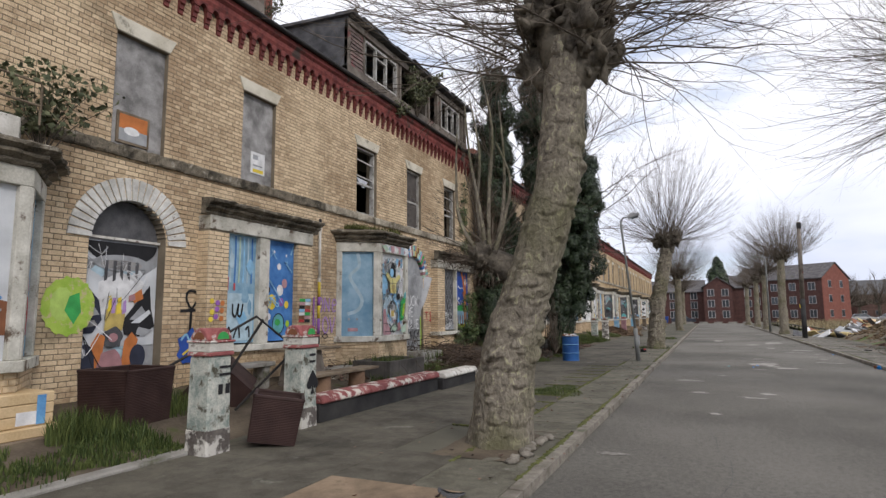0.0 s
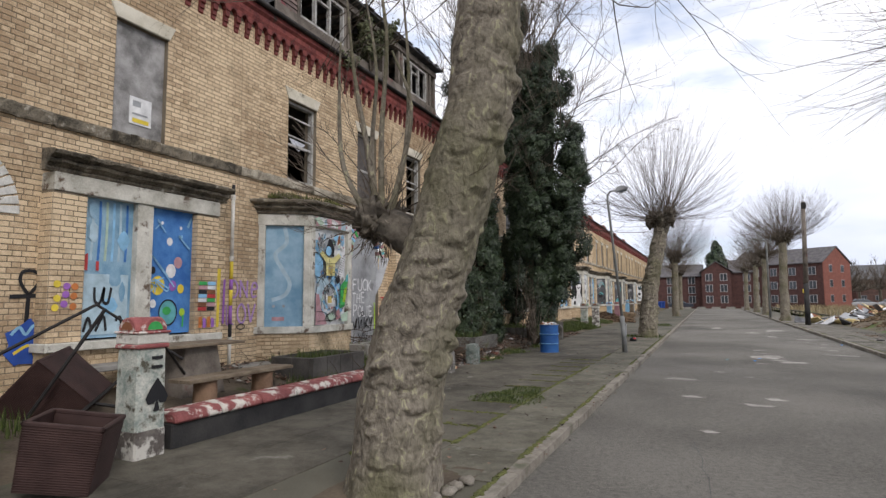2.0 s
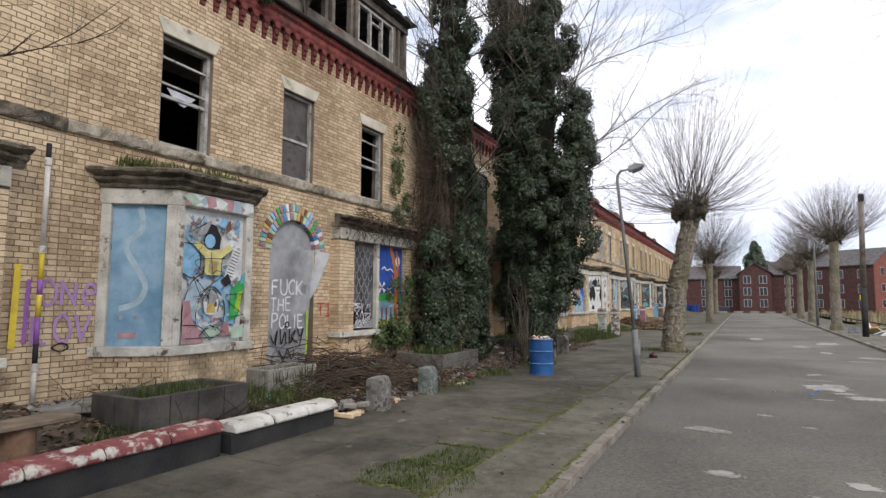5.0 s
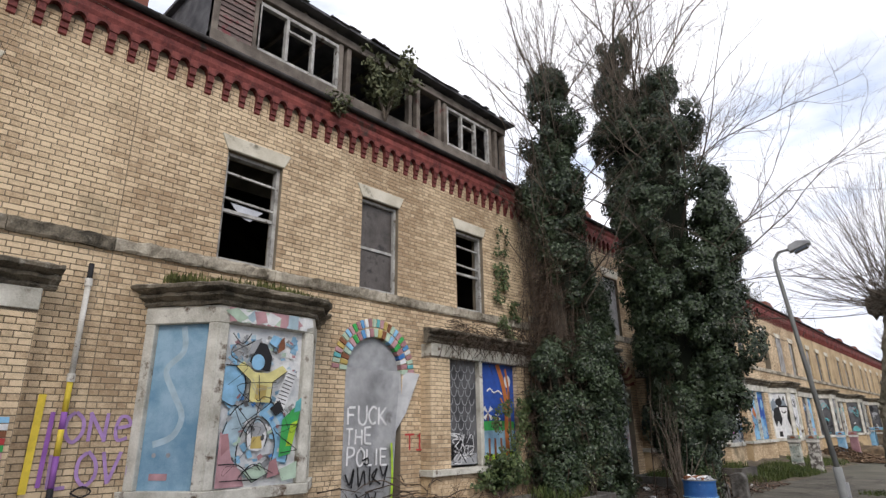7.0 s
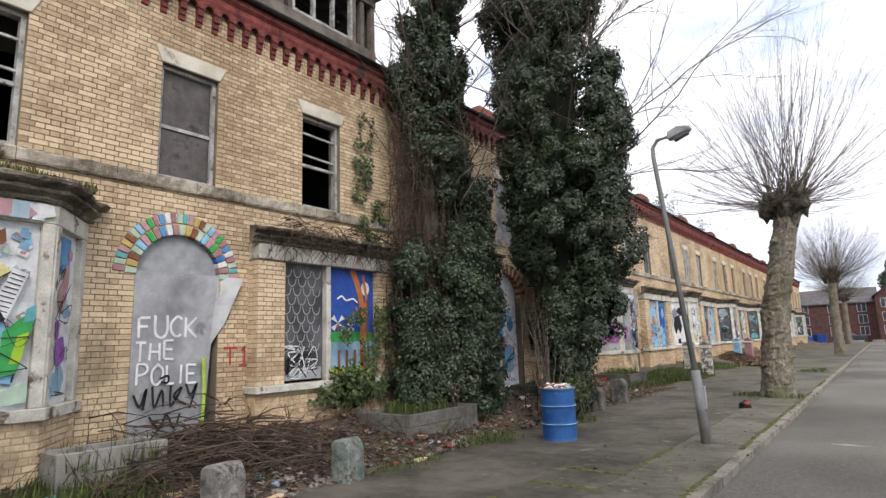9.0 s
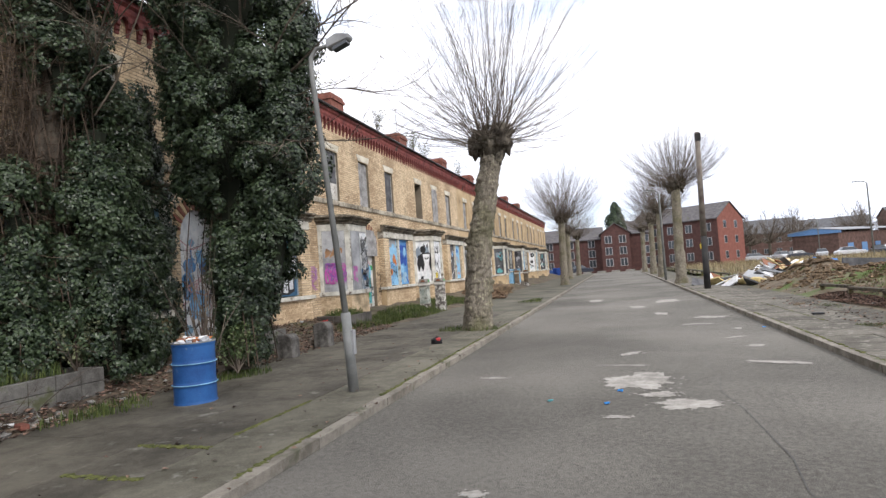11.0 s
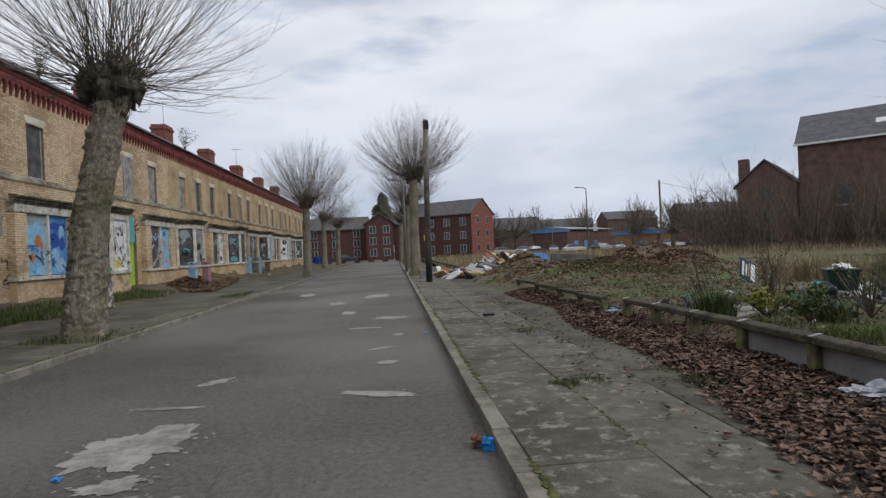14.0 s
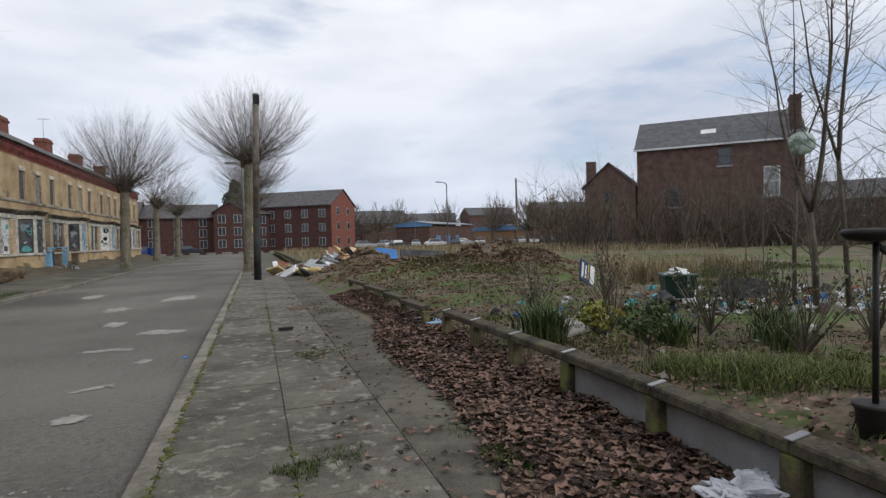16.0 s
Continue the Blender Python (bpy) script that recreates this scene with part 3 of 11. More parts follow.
def cornice_profile(h, y0, y1, x, z, material, name="bay_cornice", label="moulded sooty stone cornice"):
    """A stepped moulding along y at height z."""
    m = moulding([(x, y0), (x, y1)], [(o, z + q) for o, q in CROWN], y0 * 3 + x)
    return part(name, m, material, h, label)


def canted_bay(h, yc, dz=0.0):
    """A canted timber bay window with three boarded lights; returns the lights' corners."""
    bay = new("bay_window")
    bay.parent = h
    half, d, ch = 1.36, 0.86, 0.62
    out = [(0.0, yc - half), (d, yc - half + ch), (d, yc + half - ch), (0.0, yc + half)]

    def ring(o, z0, z1, back=-0.05):
        m = Mesh()
        f = 1 + o
        pts = [(back, yc - half * f - o * 0.2), (0, yc - half * f - o * 0.2), (d + o, yc - half + ch - o * 0.4), (d + o, yc + half - ch + o * 0.4), (0, yc + half * f + o * 0.2), (back, yc + half * f + o * 0.2)]
        return m.prism(pts, z0, z1, "z")
    part("plinth", ring(-0.03, 0.05, 1.11), M_BRICK_FAR, bay, "buff brick base")
    if -1 < h.location.y < 40:
        bm_ = Mesh()
        for n_, ((xa, ya), (xb, yb)) in enumerate(zip(out[:-1], out[1:])):
            xa, xb = max(0.0, xa - 0.03), max(0.0, xb - 0.03)
            L = math.hypot(xb - xa, yb - ya)
            u = ((xb - xa) / L, (yb - ya) / L)
            nrm = (u[1], -u[0])
            for a, b, c, d_, f in laid(0.0, L, 0.18, 1.11, [], 0.0, random.Random(n_)):
                f += 0.006
                bm_.add([(xa + u[0] * q + nrm[0] * o, ya + u[1] * q + nrm[1] * o, z) for o, q, z in ((-0.02, a, c), (-0.02, b, c), (-0.02, b, d_), (-0.02, a, d_), (f, a + 0.003, c + 0.003), (f, b - 0.003, c + 0.003), (f, b - 0.003, d_ - 0.003), (f, a + 0.003, d_ - 0.003))],
                        [(4, 5, 6, 7), (0, 1, 5, 4), (1, 2, 6, 5), (2, 3, 7, 6), (3, 0, 4, 7)])
        part("plinth_brick", bm_, M_BRICK, bay)["kind"] = "stuff"
    part("sill", ring(0.06, 1.11, 1.25), M_PEEL, bay, "flaking white stone sill", bevel=0.01)
    part("head", ring(0.02, 3.36, 3.60), M_PEEL, bay, "flaking white head board", bevel=0.01)
    part("cornice", moulding([(-0.05, yc - half - 0.02), (0.0, yc - half - 0.02), (d + 0.02, yc - half + ch), (d + 0.02, yc + half - ch), (0.0, yc + half + 0.02), (-0.05, yc + half + 0.02)], [(o, 3.60 + q) for o, q in CROWN], h.location.y + 0.7), M_DIRTYSTONE, bay, "sooty moulded cornice")
    part("bay_roof", ring(0.02, 3.80, 3.93), M_DIRTYSTONE, bay, "mossy flat roof")
    lights = []
    for (xa, ya), (xb, yb) in zip(out[:-1], out[1:]):
        L = math.hypot(xb - xa, yb - ya)
        u = ((xb - xa) / L, (yb - ya) / L)
        nrm = (u[1], -u[0])
        for s in (0.0, L - 0.14):
            p = [(xa + u[0] * (s + t) + nrm[0] * o, ya + u[1] * (s + t) + nrm[1] * o) for t, o in ((0.0, -0.12), (0.14, -0.12), (0.14, 0.02), (0.0, 0.02))]
            part("mullion", Mesh().prism(p, 1.25, 3.36, "z"), M_PEEL, bay, bevel=0.012)
        lights.append(((xa + u[0] * 0.14, ya + u[1] * 0.14), (xb - u[0] * 0.14, yb - u[1] * 0.14), nrm))
    return bay, lights


def panel(bay, light, material, label, z0=1.25, z1=3.36, set_back=0.07):
    """A board filling one light of a bay; returns it and its frame of reference (origin, along, up, out)."""
    (xa, ya), (xb, yb), nrm = light[:3]
    p = [(xa - nrm[0] * (set_back + t), ya - nrm[1] * (set_back + t)) for t in (0.0, 0.02)] + [(xb - nrm[0] * (set_back + t), yb - nrm[1] * (set_back + t)) for t in (0.02, 0.0)]
    ob = part("panel", Mesh().prism(p, z0, z1, "z"), material, bay, label)
    L = math.hypot(xb - xa, yb - ya)
    return ob, (Vector((p[0][0], p[0][1], z0)), Vector(((xb - xa) / L, (yb - ya) / L, 0)), Vector((nrm[0], nrm[1], 0)), light[3] if len(light) > 3 else L, z1 - z0, L / light[3] if len(light) > 3 else 1.0)


def flat_bay(h, y0, y1, w, mid, mh):
    """A shallow square bay: brick piers, white head, two lights; returns the lights."""
    bay = new("bay_window")
    bay.parent = h
    d = 0.28
    part("plinth", Mesh().box(-0.04, d - 0.02, y0, y1, 0.05, 1.10), M_BRICK_FAR, bay, "buff brick base")
    if -1 < h.location.y < 40:
        part("plinth_brick", brick_mesh(laid(y0, y1, 0.17, 1.10, [], d - 0.018, random.Random(5)), d - 0.02), M_BRICK, bay)["kind"] = "stuff"
    for a in (y0, y1 - w):
        b = laid(a, a + w, 1.22, 3.34, [], d - 0.012, random.Random(int(a * 10)))
        part("pier", Mesh().box(-0.02, d - 0.012, a, a + w, 1.22, 3.34), M_MORTAR, bay)
        bm_ = brick_mesh(b, d - 0.012)
        for r in range(27):
            z = 1.225 + r * COURSE
            for q0, q1 in (((0.0, 0.11), (0.116, d - 0.014)) if r % 2 else ((0.0, 0.16), (0.166, d - 0.014))):
                bm_.box(q0, q1, a - 0.007, a, z, z + COURSE - 0.011).box(q0, q1, a + w, a + w + 0.007, z, z + COURSE - 0.011)
        ob = part("pier_brick", bm_, M_BRICK, bay)
        ob["kind"] = "stuff"
    part("sill", Mesh().box(-0.04, d + 0.10, y0 - 0.06, y1 + 0.06, 1.10, 1.22), M_PEEL, bay, "flaking white stone sill", bevel=0.01)
    part("head", Mesh().box(-0.02, d + 0.02, y0, y1, 3.34, 3.60), M_PEEL, bay, "flaking white lintel", bevel=0.01)
    cornice_profile(bay, y0 - 0.14, y1 + 0.14, d - 0.02, 3.60, M_DIRTYSTONE)
    part("mullion", Mesh().box(0.0, d - 0.01, mid - mh, mid + mh, 1.22, 3.34), M_PEEL, bay, "white mullion", bevel=0.008)
    return bay, [((d - 0.06, y0 + w), (d - 0.06, mid - mh), (1, 0), 1.065), ((d - 0.06, mid + mh), (d - 0.06, y1 - w), (1, 0), 1.065)]


M_BRICK_FAR = mat("buff_brick_far", (0.33, 0.235, 0.13), (0.54, 0.41, 0.25), 0.8, 0.92, 0.3, 18, spots=(0.20, 0.155, 0.10), spot_scale=0.9, spot_at=0.58, mid=(6, 0.6))
M_BAND = mat("stained_band", (0.13, 0.11, 0.08), (0.50, 0.45, 0.36), 0.7, 0.9, 0.5, 40, mid=(6, 0.8), spots=(0.10, 0.085, 0.06), spot_scale=1.6, spot_at=0.58)
WIN_Z0, WIN_Z1 = 4.50, 6.36
SPAN = 9.62
SINGLES = []


def house(y0, near, dz=0.0, label="", upper=("open", "open", "open"), dormer=False, low=0.0):
    """A two-storey terraced house; y grows along the street from its near party wall."""
    h = thing("terraced_house", (WALL_X, y0, dz), label, "house", "terrace of derelict houses")
    ups = [(1.42, 2.42), (4.20, 5.15), (6.93, 7.88)]
    door_c, door_r, spring = 4.62, 0.66, 2.98
    holes = [rect(a, b, WIN_Z0 + low, WIN_Z1 + low) for a, b in ups] + [arch(door_c, door_r, 0.1, spring), rect(0.7, 3.1, 1.1, 3.5), rect(6.4, 8.8, 1.1, 3.5)]
    part("wall", backing(0, SPAN, 0.0, 7.98, holes, -0.34, 0.0), M_MORTAR if near else M_BRICK_FAR, h, "buff brick front wall")
    if near:
        br = laid(0, SPAN, 0.0775, 7.5, holes, 0.0, random.Random(int(y0 * 7)))
        if abs(y0 - 10.0) < 0.01:
            mine = [q for q in br if 2.5 < q[0] < 4.1 and 4.5 < q[2] < 6.9]
            SINGLES.extend(mine[:300])
            taken = set(mine[:300])
            br = [q for q in br if q not in taken]
        ob = part("brickwork", brick_mesh(br, 0.0), M_BRICK, h, "weathered buff bricks")
        ob["kind"] = "stuff"
    # Room faces are coloured near-black so the inside reads as unlit.
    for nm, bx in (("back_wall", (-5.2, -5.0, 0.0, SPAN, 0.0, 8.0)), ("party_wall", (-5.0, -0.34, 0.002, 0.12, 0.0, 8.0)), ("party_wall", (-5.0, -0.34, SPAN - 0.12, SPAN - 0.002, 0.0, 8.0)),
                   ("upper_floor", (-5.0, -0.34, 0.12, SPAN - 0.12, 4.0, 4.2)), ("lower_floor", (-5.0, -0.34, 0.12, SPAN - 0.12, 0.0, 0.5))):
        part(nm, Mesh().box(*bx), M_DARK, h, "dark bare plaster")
    # string course at sill height
    for k in range(8):
        part("band_stone", moulding([(0.0, SPAN * k / 8 + 0.004), (0.0, SPAN * (k + 1) / 8 - 0.004)], [(-0.08, 4.30 + low), (0.05, 4.30 + low), (0.065, 4.33 + low), (0.07, 4.45 + low), (0.06, 4.485 + low), (-0.08, 4.49 + low)], k * 5.0 + y0, 0.9, 0.08 if near else 0.6), M_DIRTYSTONE if dormer and y0 < 5 else M_BAND, h, "stained stone band at sill height")
    for (a, b), u in zip(ups, upper):
        lintel(h, a, b, WIN_Z1 + low)
        if u == "open":
            sash(h, a, b, WIN_Z0 + low, WIN_Z1 + low, True)
        elif u == "sash":
            sash(h, a, b, WIN_Z0 + low, WIN_Z1 + low, False)
        elif u == "dark":
            boarded(h, a, b, WIN_Z0 + low, WIN_Z1 + low, M_DARKBOARD, "dark meshed window")
            sash(h, a, b, WIN_Z0 + low, WIN_Z1 + low, False)
        elif u == "hole":
            pass
        else:
            boarded(h, a, b, WIN_Z0 + low, WIN_Z1 + low)
    # eaves: red band, corbel arches, gutter
    part("eaves_band", Mesh().prism([(-0.3, 7.62), (0.10, 7.62), (0.13, 7.70), (0.13, 7.80), (0.19, 7.86), (0.19, 7.96), (-0.3, 7.98)], 0, SPAN, "y"), M_REDTRIM, h, "red terracotta eaves band")
    n = int(SPAN / 0.29)
    step = SPAN / n
    corb = Mesh()
    shared = None
    for i in range(n):
        if near and shared:
            ob = new("corbel", shared)
            ob.parent = h
            ob.matrix_basis = pose(0, i * step, 0)
            continue
        a = i * step
        corb.prism([(0.004, 7.18), (0.035, 7.20), (0.035, 7.27), (0.06, 7.28), (0.06, 7.36), (0.095, 7.38), (0.095, 7.50), (0.004, 7.50)], a + 0.03, a + 0.13, "y")
        corb.prism([(a + 0.02, 7.63), (a + 0.02, 7.50), (a + 0.14, 7.50), (a + 0.155, 7.55), (a + 0.19, 7.59), (a + 0.225, 7.60), (a + 0.26, 7.59), (a + step + 0.005, 7.55), (a + step + 0.019, 7.50), (a + step + 0.019, 7.63)], 0.004, 0.11)
        if near:
            shared = part("corbel", corb, M_REDTRIM, h, "red terracotta corbel and arch").data
    if not near:
        ob = part("corbel_table", corb, M_REDTRIM, h, "row of red corbelled arches")
        ob["kind"] = "stuff"
    part("gutter", Mesh().tube([(0.25, 0, 8.0), (0.25, SPAN, 8.0)], 0.055, 8), M_IRON, h, "dark iron gutter", smooth=True)
    part("roof", Mesh().hexa([(0.2, 0, 7.98), (-2.9, 0, 9.75), (0.2, SPAN, 7.98), (-2.9, SPAN, 9.75), (0.2, 0, 8.06), (-2.9, 0, 9.85), (0.2, SPAN, 8.06), (-2.9, SPAN, 9.85)]), M_SLATE, h, "sagging slate roof")
    part("roof", Mesh().hexa([(-2.9, 0, 9.75), (-6.0, 0, 7.98), (-2.9, SPAN, 9.75), (-6.0, SPAN, 7.98), (-2.9, 0, 9.85), (-6.0, 0, 8.06), (-2.9, SPAN, 9.85), (-6.0, SPAN, 8.06)]), M_SLATE, h, "sagging slate roof")
    if not dormer:
        ch = Mesh().box(-4.5, -3.5, 8.95, 10.35, 8.0, 11.3).box(-4.57, -3.43, 8.88, 10.42, 10.95, 11.12)
        part("chimney", ch, M_REDBRICK, h, "red brick chimney stack", bevel=0.01)
    return h


def aerial(at, h):
    """A television aerial on a thin mast."""
    t = thing("television_aerial", at, "thin grey television aerial on a chimney", "aerial", "television aerials")
    part("mast", Mesh().tube([(0, 0, -0.2), (0, 0, h)], 0.018, 6), M_POLEGREY, t)
    part("boom", Mesh().tube([(-0.5, 0, h - 0.08), (0.5, 0, h - 0.08)], 0.014, 5), M_POLEGREY, t)
    for k in range(6):
        part("element", Mesh().tube([(-0.45 + k * 0.18, -0.28, h - 0.08), (-0.45 + k * 0.18, 0.28, h - 0.08)], 0.009, 4), M_POLEGREY, t)


# ---- painted boards ----
def strip(pts, w):
    """A ribbon of a given width along a line in a plane."""
    out = []
    for i, p in enumerate(pts):
        a, b = pts[max(i - 1, 0)], pts[min(i + 1, len(pts) - 1)]
        dx, dy = b[0] - a[0], b[1] - a[1]
        L = math.hypot(dx, dy) or 1.0
        ww = w[i] if isinstance(w, (list, tuple)) else w
        out.append(((p[0] - dy / L * ww / 2, p[1] + dx / L * ww / 2), (p[0] + dy / L * ww / 2, p[1] - dx / L * ww / 2)))
    return out


def smooth_line(pts, n=5):
    """A curve through points."""
    if len(pts) < 3:
        return pts
    out = []
    for i in range(len(pts) - 1):
        p0, p1, p2, p3 = pts[max(i - 1, 0)], pts[i], pts[i + 1], pts[min(i + 2, len(pts) - 1)]
        for k in range(n):
            t = k / n
            out.append(tuple(0.5 * (2 * b + (c - a) * t + (2 * a - 5 * b + 4 * c - d) * t * t + (3 * b - a - 3 * c + d) * t ** 3) for a, b, c, d in zip(p0, p1, p2, p3)))
    return out + [pts[-1]]


STROKES = {"F": (((0, 0), (0, 1)), ((0, 1), (0.55, 0.98)), ((0, 0.55), (0.42, 0.55))), "U": (((0, 1), (0, 0.3), (0.15, 0.03), (0.4, 0.03), (0.55, 0.3), (0.55, 1)),),
           "C": (((0.55, 0.9), (0.3, 1.0), (0.05, 0.75), (0.02, 0.3), (0.25, 0.0), (0.55, 0.1)),), "K": (((0, 0), (0, 1)), ((0.55, 1), (0.03, 0.5)), ((0.05, 0.5), (0.58, 0))),
           "T": (((0.28, 0), (0.28, 1)), ((0, 1), (0.58, 1))), "H": (((0, 0), (0, 1)), ((0.55, 0), (0.55, 1)), ((0, 0.5), (0.55, 0.52))), "E": (((0, 0), (0, 1)), ((0, 1), (0.5, 1)), ((0, 0.52), (0.42, 0.52)), ((0, 0), (0.52, 0))),
           "P": (((0, 0), (0, 1)), ((0, 1), (0.4, 0.97), (0.55, 0.76), (0.4, 0.55), (0, 0.5))), "O": (((0.28, 1), (0.04, 0.72), (0.04, 0.28), (0.28, 0.0), (0.54, 0.28), (0.54, 0.72), (0.28, 1)),),
           "L": (((0, 1), (0.02, 0)), ((0.02, 0), (0.5, 0.02))), "I": (((0.08, 0), (0.08, 1)),), "N": (((0, 0), (0, 1)), ((0, 1), (0.55, 0.02)), ((0.55, 0), (0.55, 1))), "V": (((0, 1), (0.26, 0)), ((0.26, 0), (0.55, 1))),
           "e": (((0.06, 0.5), (0.5, 0.58), (0.42, 0.88), (0.16, 0.85), (0.03, 0.45), (0.18, 0.06), (0.5, 0.14)),), "A": (((0, 0), (0.28, 1)), ((0.28, 1), (0.56, 0)), ((0.12, 0.4), (0.45, 0.4))),
           "M": (((0, 0), (0.05, 1)), ((0.05, 1), (0.28, 0.35)), ((0.28, 0.35), (0.52, 1)), ((0.52, 1), (0.58, 0))), "G": (((0.55, 0.88), (0.3, 1.0), (0.04, 0.7), (0.04, 0.28), (0.28, 0.0), (0.54, 0.16), (0.55, 0.46), (0.32, 0.46)),)}


class Mural:
    """Paint shapes on a flat face; u runs along it, v up, in metres from the lower corner."""

    def __init__(self, parent, fr):
        self.parent, self.fr, self.k, self.by = parent, fr, 0, {}
        self.wide = fr[5] if len(fr) > 5 else 1.0

    def at(self, u, v):
        o, a, n = self.fr[:3]
        return tuple(o + a * (u * self.wide) + Vector((0, 0, 1)) * v + n * (0.003 + 0.0012 * self.k))

    def poly(self, material, pts):
        self.k += 1
        m = self.by.setdefault(material.name, (Mesh(), material))[0]
        m.add([self.at(*p) for p in pts], [tuple(range(len(pts)))])
        return self

    def ell(self, material, u, v, a, b=None, n=18, wob=0.0, t0=0.0):
        b = b or a
        return self.poly(material, [(u + a * math.cos(2 * math.pi * i / n) * (1 + wob * math.sin(3.3 * i + t0)), v + b * math.sin(2 * math.pi * i / n) * (1 + wob * math.cos(2.1 * i + t0))) for i in range(n)])

    def line(self, material, pts, w, curve=True):
        self.k += 1
        m = self.by.setdefault(material.name, (Mesh(), material))[0]
        s = strip(smooth_line(pts) if curve else pts, w)
        vs = [self.at(*q) for pr in s for q in pr]
        m.add(vs, [(2 * i, 2 * i + 1, 2 * i + 3, 2 * i + 2) for i in range(len(s) - 1)])
        return self

    def hand(self, material, body, u, v, size, w, seed=1):
        """Letters drawn by hand, as strokes of even width that wander a little."""
        r = random.Random(seed)
        for ch in body:
            wd = 0.22 if ch == "I" else 0.62
            du, dv, sc = r.uniform(-.03, .03) * size, r.uniform(-.06, .06) * size, r.uniform(0.9, 1.08)
            for st in STROKES.get(ch, ()):
                pts = [(u + du + (x + r.uniform(-.03, .03)) * size * sc, v + dv + (y + r.uniform(-.03, .03)) * size * sc) for x, y in st]
                self.line(material, pts, w, len(st) > 3)
            u += (wd + 0.14) * size
        return self

    def scribble(self, mats, n, seed, w=0.03, u0=0.05, u1=None, v0=0.1, v1=None):
        r = random.Random(seed)
        u1, v1 = u1 or self.fr[3] - 0.05, v1 or self.fr[4] - 0.1
        for i in range(n):
            cu, cv = r.uniform(u0, u1), r.uniform(v0, v1)
            s = r.uniform(0.12, 0.4)
            pts = [(min(u1, max(u0, cu + r.uniform(-s, s))), min(v1, max(v0, cv + r.uniform(-s, s)))) for _ in range(r.randint(3, 6))]
            self.line(r.choice(mats), pts, w * r.uniform(0.5, 1.4))
        return self

    def flecks(self, mats, n, seed, lo, hi):
        r = random.Random(seed)
        for i in range(n):
            u, v, a = r.uniform(0.1, self.fr[3] - 0.1), r.uniform(0.1, self.fr[4] - 0.1), r.uniform(0, 6.28)
            p, q = r.uniform(lo, hi) / 2, r.uniform(lo, hi) / 3
            c, d = math.cos(a), math.sin(a)
            lim = lambda x, m_: min(m_ - 0.01, max(0.01, x))
            self.poly(r.choice(mats), [(lim(u + x * c - y * d, self.fr[3]), lim(v + x * d + y * c, self.fr[4])) for x, y in ((-p, -q), (p, -q), (p * 0.8, q), (-p * 0.9, q))])
            self.k -= 0.8
        return self

    def blots(self, mats, n, seed, lo=0.08, hi=0.25):
        r = random.Random(seed)
        for i in range(n):
            a, b = r.uniform(lo, hi), r.uniform(lo, hi)
            a, b = min(a, self.fr[3] / 2 - 0.02), min(b, self.fr[4] / 2 - 0.02)
            self.ell(r.choice(mats), r.uniform(a, self.fr[3] - a), r.uniform(b, self.fr[4] - b), a * 0.85, b * 0.85, 12, 0.12, i)
        return self

    def done(self, label="painted marks"):
        for nm, (m, material) in self.by.items():
            part("painted_" + nm.replace("_paint", "").replace("_mural_ground", ""), m, material, self.parent, "")["kind"] = "stuff"


def wall_face(y, z, L, H, x=0.012):
    return (Vector((x, y, z)), Vector((0, 1, 0)), Vector((1, 0, 0)), L, H)


# ---- the houses along the street ----
HOUSES = {}
MULTI = [M_RED, M_TEAL, M_BROWN, M_SKYBLUE, M_GREY, M_GREEN, M_WHITE, M_PURPLE, M_ORANGE, M_BLUE]
M_MESH = mat("white_perforated_sheet", (0.46, 0.48, 0.50), (0.66, 0.68, 0.70), 2.0, 0.5, 0.2, 140)
M_COLLAGE = mat("white_collage_ground", (0.52, 0.54, 0.56), (0.80, 0.80, 0.78), 5, 0.7, 0.1, 60, spots=(0.30, 0.42, 0.50), spot_scale=3, spot_at=0.62)
M_STEELBLUE = mat("dull_blue_board", (0.12, 0.16, 0.20), (0.24, 0.28, 0.32), 1.6, 0.7, 0.1, 60, mid=(6, 0.6))
M_NAVYBLUE = paint("navy_blue_paint", (0.03, 0.09, 0.16))
M_NAVY = paint("navy_black_paint", (0.03, 0.034, 0.055))
M_SILVER = mat("silver_spray", (0.40, 0.41, 0.43), (0.62, 0.63, 0.66), 2.0, 0.6, 0.1, 80, mid=(6, 0.6))
M_LIMEPALE = paint("pale_lime_paint", (0.42, 0.58, 0.14))
M_OCHRE = paint("ochre_paint", (0.50, 0.38, 0.12))
M_CREAM = paint("cream_yellow_paint", (0.66, 0.60, 0.26))
M_SAGE = paint("sage_paint", (0.42, 0.54, 0.42))
M_DUSKROSE = paint("dusky_rose_paint", (0.36, 0.19, 0.20))
M_LILAC = paint("lilac_paint", (0.42, 0.26, 0.52))
M_ROSE = paint("rose_paint", (0.48, 0.28, 0.30))
MUTED = [M_ROSE, M_TEAL, M_SAGE, M_DUSKROSE, M_COLLAGE, M_BLUE, M_DUSKROSE, M_GREEN, M_ROSE, M_SKYBLUE, M_SAGE, M_BROWN, M_OCHRE]
STARTS = (-9.24, 0.38, 10.0, 19.62, 29.43, 38.95, 48.6, 58.2, 67.8, 77.4, 87.0)
NOTES = {1: "derelict buff brick house with a white arch, murals and boarded windows", 2: "derelict buff brick house with broken sashes and a ruined timber dormer",
         3: "derelict buff brick house smothered in ivy", 4: "buff brick house with a sheeted bay and grey boarding", 5: "buff brick house with a painted white bay"}
FRONT = {}
FLATS = {1: (5.95, 8.88, 0.48, 7.39, 0.14), 2: (5.82, 9.2, 0.55, 7.36, 0.055)}
